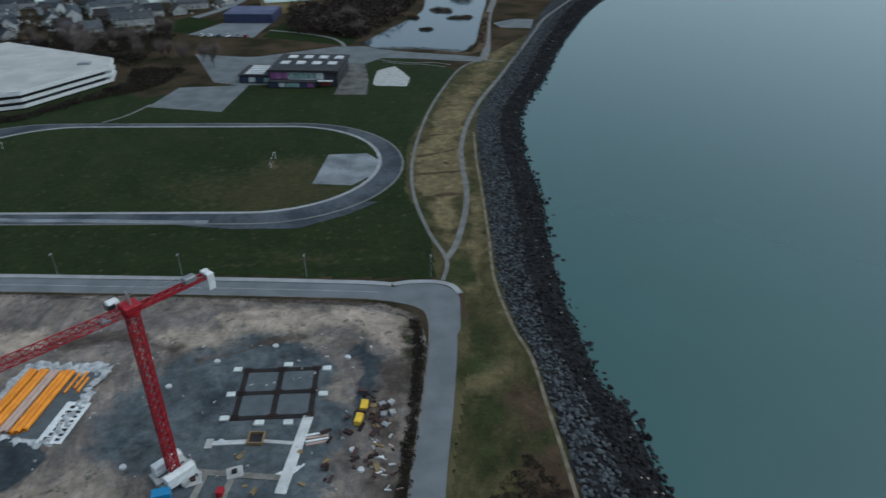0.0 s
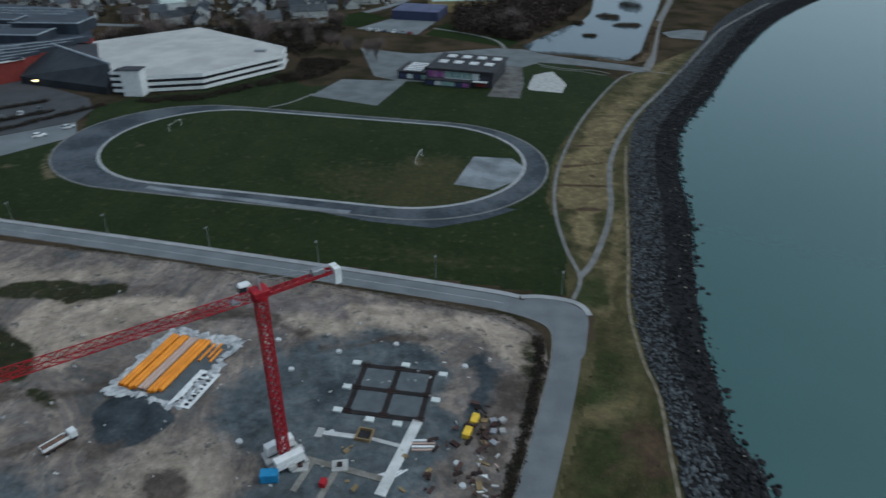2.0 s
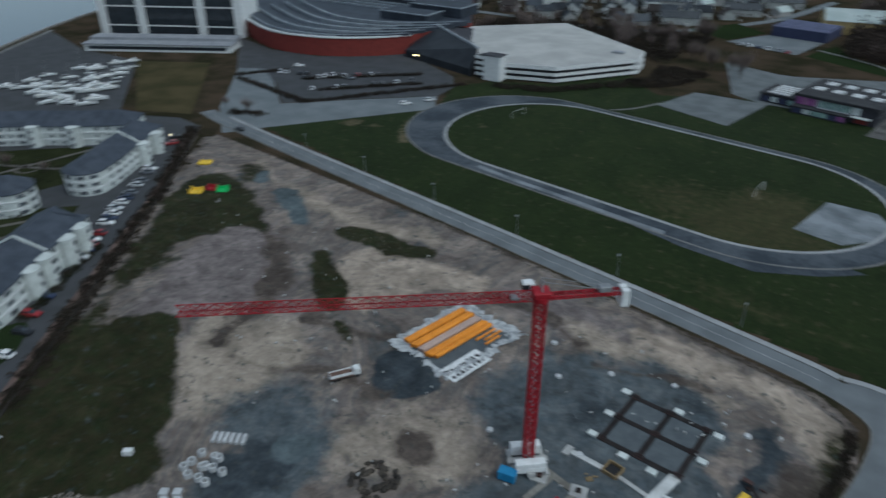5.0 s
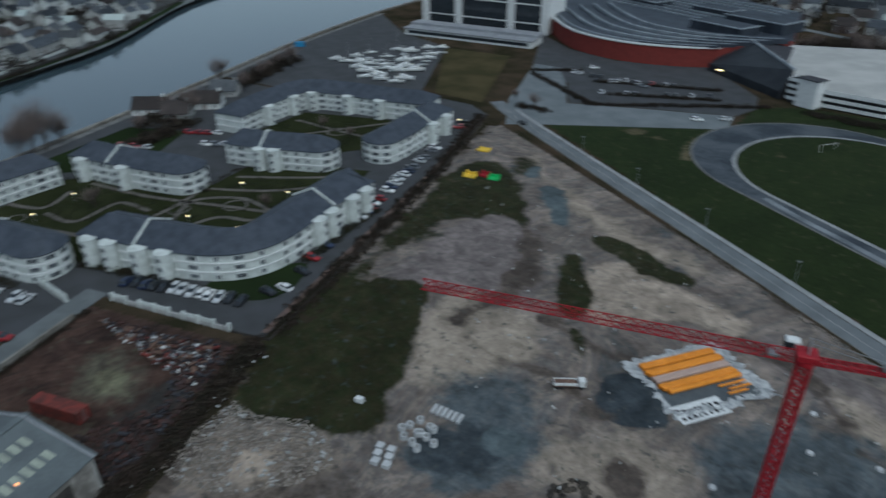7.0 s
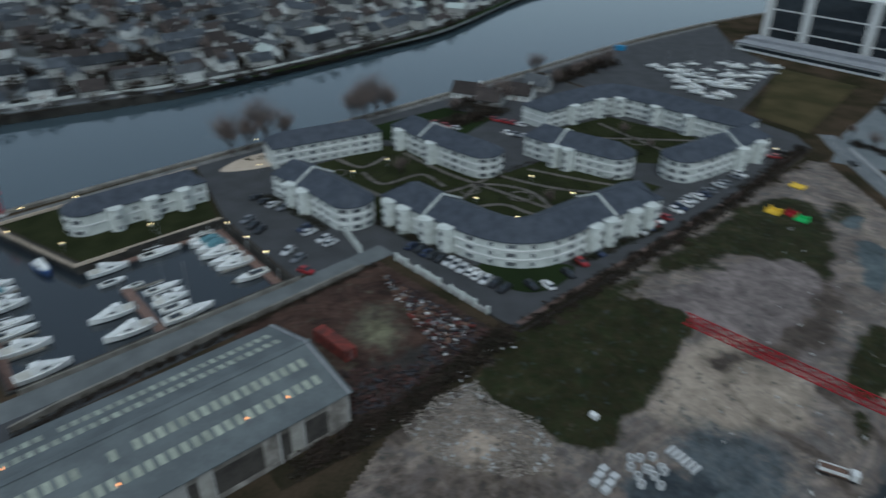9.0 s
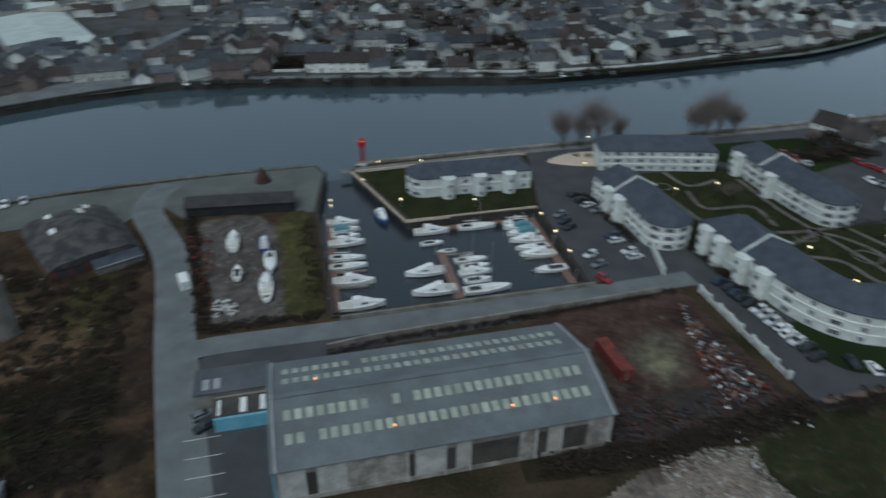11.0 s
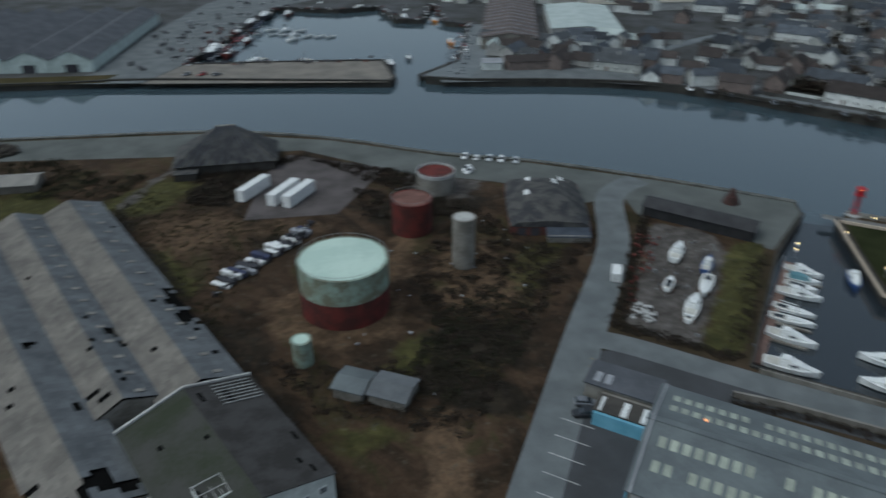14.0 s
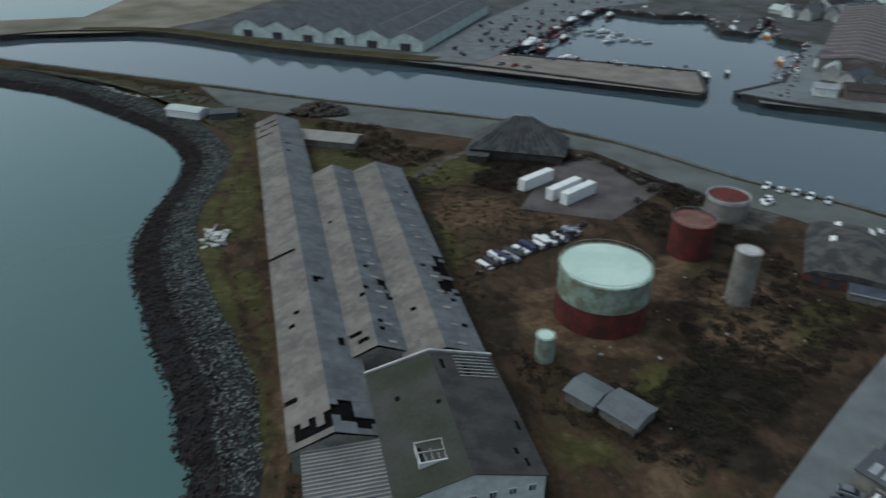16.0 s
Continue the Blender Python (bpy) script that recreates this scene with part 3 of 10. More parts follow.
def soil_ground(name, outline, z, step, material, count, spread, label, category="ground", relief=0.08, seed=1):
    """Ground in fine cells. spread: soil, outline or (line, width), soft rim in metres, cover 0 to 1, height."""
    xs, ys = [p[0] for p in outline], [p[1] for p in outline]
    gx, gy = np.arange(min(xs), max(xs) + step, step), np.arange(min(ys), max(ys) + step, step)
    X, Y = np.meshgrid(gx, gy, indexing="ij")
    rim = depth_in(X, Y, outline)
    warp = 5.0 * (lattice_noise(X, Y, 8.0, seed) - .5) + 3.0 * (lattice_noise(X, Y, 3.1, seed + 1) - .5)
    bumps = .6 * lattice_noise(X, Y, 6.0, seed + 2) + .4 * lattice_noise(X, Y, 1.9, seed + 3)
    Z = z + relief * bumps * np.clip(rim / 4, 0, 1)
    cover = [np.zeros(X.shape) for _ in range(count)]
    for soil, shape, soft, share, height in spread:
        d = depth_along(X, Y, *shape) if isinstance(shape, tuple) else depth_in(X, Y, smooth(shape, 4, True))
        w = np.clip(.5 + (d + warp * min(1, soft * .6)) / (2 * soft), 0, 1)
        for k in range(count):
            cover[k] = np.maximum(cover[k], w * share) if k == soil else (cover[k] * (1 - w * share) if k > soil else cover[k])
        if height:
            Z = Z + height * np.clip(d / 3, 0, 1) * (.6 + .8 * bumps)
    inner = (rim[:-1, :-1] > -step) & (rim[1:, 1:] > -step) & (rim[:-1, 1:] > -step) & (rim[1:, :-1] > -step)
    n, m = X.shape
    ids = np.arange(n * m).reshape(n, m)
    quads = np.stack([ids[:-1, :-1], ids[1:, :-1], ids[1:, 1:], ids[:-1, 1:]], -1)[inner]
    used = np.unique(quads)
    back = np.zeros(n * m, int)
    back[used] = np.arange(len(used))
    ob = raw(name, np.stack([X, Y, Z], -1).reshape(-1, 3)[used].tolist(), back[quads].tolist(), material)
    for k in range(count):
        at = ob.data.attributes.new("soil_%d" % k, "FLOAT", "POINT")
        at.data.foreach_set("value", cover[k].reshape(-1)[used])
    return tagged(ob, label, category, kind="structure")


# ---- water, ground and shore ----
WATER = -2.5
SHORE = smooth([(420, 800), (270, 580), (185, 464), (132, 370), (97, 296), (74, 251), (63, 210), (59, 179), (53, 151), (48, 124), (46, 103), (45, 91),
                (47, 83), (46, 66), (43, 30), (38, -20), (33, -69), (37, -79), (42, -93), (52, -111), (63, -134), (69, -150), (71, -170), (71, -198),
                (76, -216), (90, -236), (115, -259), (149, -286), (185, -304), (260, -352), (330, -392)], 4)
BANKTOP = smooth([(400, 810), (248, 595), (160, 475), (110, 370), (79, 299), (55, 246), (46, 206), (42, 180), (37, 148), (33.5, 127), (33, 109), (34, 98),
                  (33, 85), (31.5, 66), (28, 30), (24, -20), (21, -67), (23, -80), (26, -93), (33, -107), (42, -124), (50, -142), (56, -164), (56, -188),
                  (58, -211), (78, -243), (109, -273), (144, -303), (185, -322), (262, -366), (318, -396)], 4)
NEARBANK = [(300, -392), (200, -341), (135, -312), (78, -288), (28, -266), (-38, -241), (-74, -215), (-101, -185), (-124, -166), (-150, -137), (-175, -103.5)]
BASIN = [(-170, -97.5), (-146, -86), (-104, -57.5), (-138, -9.5), (-171, -30), (-151, -60.5), (-176, -91)]
UPSTREAM = [(-181, -92), (-214, -47), (-245, -2), (-268, 30), (-310, 86), (-360, 150), (-408, 224), (-440, 290), (-540, 460), (-800, 900), (-1500, 2000)]
FARBANK = [(-1900, 1900), (-1000, 800), (-700, 380), (-590, 210), (-507, 122), (-454, 88), (-404, 56), (-362, 16), (-325, -26), (-306, -50), (-288, -72), (-259, -137), (-225, -202),
           (-190, -231), (-152, -251), (-136, -264)]
FARPIER = [(-29, -316), (6, -328), (65, -352), (141, -394), (197, -397), (240, -385), (330, -425)]
SOUTHSEA = [(335, -432), (245, -436), (200, -446), (196, -509), (150, -620), (100, -900), (300, -4000)]

FARBANK, FARPIER = [[(x * 1.0174, y * 1.0174) for x, y in q] for q in (FARBANK, FARPIER)]
DOCK = [(-138, -274), (-166, -289), (-190, -325), (-213, -362), (-204, -374), (-226, -432), (-194, -386), (-181, -396), (-188, -440), (-161, -441), (-127, -468), (-98, -425), (-76, -388), (-50, -350), (-46, -343), (-90, -326), (-134, -307), (-127, -277), (-122, -271)]
land = [(x, y) for x, y in BANKTOP] + NEARBANK + BASIN + UPSTREAM + [(-3000, 4200), (2600, 4200)]
south = FARBANK + DOCK + FARPIER + SOUTHSEA + [(-4200, -4000), (-4200, 1900)]
vs, fs = [(x, y, 0.0) for x, y in land], [tuple(range(len(land)))]
k = len(vs)
vs += [(x, y, 0.0) for x, y in south]
fs.append(tuple(range(k, k + len(south))))
nb = len(BANKTOP)
k = len(vs)
vs += [(x, y, WATER) for x, y in SHORE]
vs += [(x + (x - bx) * 0.6, y + (y - by) * 0.6, WATER - 2.0) for (x, y), (bx, by) in zip(SHORE, BANKTOP)]
for i in range(nb - 1):
    fs += [(i, i + 1, k + i + 1, k + i), (k + i, k + i + 1, k + nb + i + 1, k + nb + i)]
ground = raw("ground", vs, fs, [SCRUB, TOWN, WETROCK], face_mats=[0, 1] + [2] * (2 * nb - 2))
for p in ground.data.polygons:
    if p.normal.z < 0:
        p.flip()
tagged(ground, "rough scrubby ground reaching the horizon", "ground", kind="structure")
raw("sea", [(-4500, -4500, WATER - 0.06), (4500, -4500, WATER - 0.06), (4500, 4500, WATER - 0.06), (-4500, 4500, WATER - 0.06)], [(0, 1, 2, 3)], SEA)
tagged(bpy.data.objects["sea"], "calm murky teal sea water", "water", kind="structure")
raw("river", [(x, y, WATER) for x, y in [(320, -385), (180, -316), (40, -256), (-40, -200), (-80, -60), (-60, 40), (-600, 600), (-2200, 2100), (-2400, 1500), (-700, 0), (-300, -600), (0, -500), (150, -440), (250, -400)]],
    [tuple(range(14))], RIVER)
tagged(bpy.data.objects["river"], "still dark grey-blue river water", "water", kind="structure")


def quay(name, line, label, h=0.35, w=1.6, off=0.0, stone=OLDCONC):
    ribbon(name, line, w, WATER - 2.0, stone, label, "quay", off=off, height=2.0 - WATER + h)


quay("quay_wall_1", smooth(NEARBANK, 3), "worn concrete river quay edge", stone=QUAYGREY)
quay("quay_wall_2", BASIN, "dark stained wall round the marina basin", h=0.5, w=0.8, stone=DARKSTONE)
quay("quay_wall_3", smooth(UPSTREAM[:8], 3), "stone river embankment wall", h=0.8)
quay("quay_wall_4", smooth(FARBANK[2:], 3), "dark stone quay across the river", h=1.0, stone=DARKSTONE)
quay("quay_wall_5", DOCK, "dark dock wall of the fishing harbour", h=0.4, stone=DARKSTONE)
quay("quay_wall_6", smooth([DOCK[-1]] + FARPIER, 3), "dark stone harbour pier wall", h=0.7, stone=DARKSTONE)
sheet("dock_apron", [(-121, -270), (-126, -277.5), (-133, -306), (-90, -325), (-46.5, -342), (-24, -317)], 0.03, APRON, "cracked concrete dock apron beside the harbour")

# ---- playing field, roads and paths ----
ROADLINE = smooth([(-214, 172), (-186, 164.5), (-84, 145), (-58, 139.8), (-32, 134.6), (-6, 129), (8, 125.4), (17, 119.5), (18, 110), (14, 91), (10.7, 78), (8.4, 68.7), (2, 40), (-6, 10)], 6)
FIELDSOIL = soils("mown_field", [(0.34, (0.0145, 0.021, 0.0085)), (0.5, (0.0185, 0.0265, 0.0105)), (0.66, (0.023, 0.031, 0.0122))], [((0.05, 0.046, 0.024), (0.033, 0.036, 0.017)), ((0.13, 0.11, 0.075), (0.07, 0.062, 0.036))], big_scale=0.03, relief=0.1, uneven=0.12)
soil_ground("playing_field", [(-181, 171), (-86, 150.5), (-6, 135.3), (20, 130.4), (22, 150), (19, 180), (24, 215), (38, 256), (58, 306), (30, 345), (-40, 300), (-75, 285), (-95, 308), (-120, 276), (-142, 266), (-151, 252), (-146, 236), (-141, 222)],
            0.02, 1.5, FIELDSOIL, 2, [
    (0, [(-30, 193), (-18.5, 209), (-7, 206), (-4, 190), (4, 180), (-9, 172), (-22, 172), (-34, 179)], 7.0, .95, 0), (0, [(-54, 196), (-30, 202), (-26, 181), (-40, 178)], 8.0, .6, 0), (0, [(-30, 152), (0, 146), (10, 140), (-20, 144)], 6.0, .5, 0),
    (1, [(-114, 241), (-111, 242), (-110, 238), (-113, 238)], 1.5, .8, 0), (1, [(-119, 215), (-115, 216), (-115, 213), (-118, 213)], 1.5, .8, 0), (1, [(-161, 192), (-157, 193), (-157, 190), (-160, 190)], 1.5, .8, 0),
    (1, [(-150, 195), (-146, 195), (-146, 192.5), (-150, 193)], 1.5, .8, 0), (1, ([(-131, 186), (-138, 194), (-144, 210), (-145, 224)], 1.5), .8, .9, 0), (1, ([(-21, 209), (-20, 203)], 1.5), 1.0, .7, 0)],
            "dark mown grass of the playing field, worn at one end", "lawn", relief=0.0, seed=51)
ribbon("field_path", smooth([(-84, 257), (-77, 263.5), (-70.5, 276)]), 1.2, 0.05, GRAVELPATH, "thin trodden path from the track to the yard", "path")
TAN_, GREEN_, BRAMBLE_ = range(3)
soil_ground("shore_meadow", [(20, 130.4), (22, 150), (19, 180), (24, 215), (38, 256), (58, 306), (90, 345), (112, 372), (79, 299), (55, 246), (46, 206), (42, 180), (37, 148),
            (33.5, 127), (33, 109), (34, 98), (33, 85), (31.5, 66), (28, 30), (6, 30), (12.5, 68), (15, 78), (19, 91), (24, 110), (25, 122)], 0.024, 0.7, SHORESOIL, 3, [
    (TAN_, [(33, 218), (43, 253), (56, 264), (44, 219)], 2.0, .85, 0), (TAN_, [(29.6, 214), (43, 217), (39, 193), (26, 193)], 1.6, .9, 0),
    (TAN_, [(25, 189), (38.5, 189), (36, 174.5), (23.5, 174.5)], 1.4, .95, 0), (TAN_, [(23.5, 166), (32, 175), (28.6, 147), (24, 145)], 1.6, .95, 0),
    (TAN_, [(47, 262), (62, 292), (84, 338), (96, 352), (76, 305), (58, 262)], 3.0, .7, 0), (TAN_, [(29, 122), (34, 142), (39, 172), (36, 170), (31, 146), (26, 126)], 2.0, .75, 0),
    (TAN_, [(20, 84), (28, 98), (30, 110), (25, 106), (20, 92)], 2.5, .6, 0),
    (GREEN_, [(24, 113), (31, 107), (27, 98), (20, 96)], 2.5, .8, 0), (GREEN_, [(15, 76), (19, 88), (26, 86), (22, 72)], 2.5, .8, 0), (GREEN_, [(24, 132), (28, 140), (31, 134), (28, 126)], 2.0, .8, 0),
    (BRAMBLE_, [(24, 71), (28.7, 75.5), (32, 73), (30.3, 60), (22, 62)], 1.5, 1.0, 0), (BRAMBLE_, [(27, 86), (31, 90), (32, 82), (28, 78)], 2.0, .7, 0),
    (BRAMBLE_, ([(28, 222.6), (39, 224), (47.5, 224.8)], .9), .5, 1.0, 0), (BRAMBLE_, ([(26.5, 204.6), (35.7, 207.4), (44, 210.4)], .9), .5, 1.0, 0), (BRAMBLE_, [(32.4, 198), (34, 199.6), (36, 198), (34.5, 196.4)], .8, 1.0, 0), (BRAMBLE_, ([(23.5, 190.2), (38.5, 190.2)], .8), .5, 1.0, 0), (BRAMBLE_, ([(22.5, 173.8), (36, 174.4)], .8), .5, 1.0, 0), (BRAMBLE_, ([(18, 76), (25, 82)], .7), .5, .9, 0)],
            "yellowed rough grass along the shore", "meadow", relief=.003, seed=31)
ribbon("road", ROADLINE, 5.6, 0.06, ROADTOP, "grey two-lane asphalt road bending at the shore", "road")
sheet("road_corner", smooth([(13.5, 129.3), (19.5, 127.4), (22.6, 124.8), (23.6, 121.5), (22.6, 115), (20.8, 108), (17, 110), (16.5, 119), (8, 125)], 3, True), 0.056, ROADTOP, "widened asphalt corner of the road", "road")
ribbon("pavement", ROADLINE[4:37], 1.5, 0.03, FOOTWAY, "pale concrete footway along the road", "pavement", off=3.7, height=0.15)
ribbon("pavement_end", smooth([(9.6, 128.9), (14, 129.2), (19.6, 128.2), (22.8, 126), (24, 122.6)]), 1.4, 0.036, FOOTWAY, "pale footway round the road corner", "pavement", height=0.15)
ribbon("kerb", ROADLINE, 0.18, 0.03, OLDCONC, "low concrete kerb of the road", "kerb", off=-2.95, height=0.14)
ribbon("road_marking", ROADLINE[:36], 0.07, 0.075, SPILLED, "thin white centre line on asphalt", "road marking")
sheet("junction", [(-252, 223), (-226, 193), (-214, 178), (-190, 158), (-183, 168), (-181, 171), (-142, 221), (-150, 235.5), (-175, 214), (-197, 194), (-219, 213), (-240, 228)], 0.05,
      ASPHALT_L, "wide pale asphalt road junction", "road")
ribbon("path_1", smooth([(21.2, 128.8), (23.7, 138.3), (21.5, 153.8), (20.9, 178.6), (25.4, 209.3), (38.5, 255.4), (59.3, 306.4), (72.8, 319.8), (84, 316)]), 1.0, 0.05, GRAVELPATH,
       "narrow grey path through the grass", "path")
ribbon("path_2", smooth([(23.7, 138.3), (28.5, 148), (35.8, 172.7), (41.9, 212.2), (56, 253), (78.7, 299), (115, 375), (137, 419), (190, 500)]), 1.6, 0.055, GRAVELPATH,
       "pale gravel path along the shore bank", "path")


def oval(cx, cy, ang, half, r, n=24):
    pts = []
    for s in (1, -1):
        for k in range(n + 1):
            a = (-math.pi / 2 + math.pi * k / n)
            pts.append((s * (half + r * math.cos(a)), s * r * math.sin(a)))
    c, q = math.cos(radians(ang)), math.sin(radians(ang))
    return [(cx + x * c - y * q, cy + x * q + y * c) for x, y in pts]


def ring(name, outer, inner, z, material, label):
    n = len(outer)
    return tagged(raw(name, [(x, y, z) for x, y in outer + inner], [(i, (i + 1) % n, n + (i + 1) % n, n + i) for i in range(n)], material),
                  label, "running track", kind="structure")


TC, TA = (-61.7, 211.5), -9.2
ring("running_track", oval(*TC, TA, 43.3, 39.5), oval(-57.5, 212.5, TA, 36.8, 34.6), 0.06, TRACKBLUE, "worn dark oval running track with pale patches")
ring("track_edging", oval(-57.5, 212.5, TA, 36.8, 35.4), oval(-57.5, 212.5, TA, 36.8, 34.2), 0.075, FOOTWAY, "pale inner kerb strip of the track")
ring("track_edge", oval(*TC, TA, 43.3, 40.1), oval(*TC, TA, 43.3, 39.4), 0.075, GRAVELPATH, "pale outer rim of the track")
ribbon("worn_track_strip", smooth([(-99, 180.6), (-84.4, 177), (-72.6, 175), (-59, 172.2), (-44, 169.2), (-36, 168)]), 1.9, 0.068, WORNPALE, "pale worn strip along the straight of the track", "running track", off=.3)
sheet("track_apron", [(-46, 168.6), (-30, 163.2), (-12.3, 160.4), (1.5, 166.6), (10, 173), (0, 176), (-30, 170)], 0.055, TRACKBLUE, "worn apron where the track widens", "running track")
sheet("sports_pad", [(-2.7, 211.2), (9.9, 210.3), (13.3, 203.3), (10.2, 192.1), (3.5, 185.5), (-8.2, 188.6)], 0.07, WORNPALE, "pale worn asphalt sports pad on the field", "pavement")

# ---- building site ----
SITE = [(-190, 156), (-84, 141), (-32, 130.4), (-6, 124.8), (7, 121.3), (13, 116), (14, 108), (11, 91), (7.5, 77), (4, 62), (-6, 25), (-40, -10), (-72, 2), (-88, 12), (-97, 26), (-114, 38),
        (-127, 57), (-165, 112), (-196, 152)]
CLAY_, SAND_, DUST_, GRAVEL_, BLACK_, MUD_, TURF_, SILT_ = range(8)
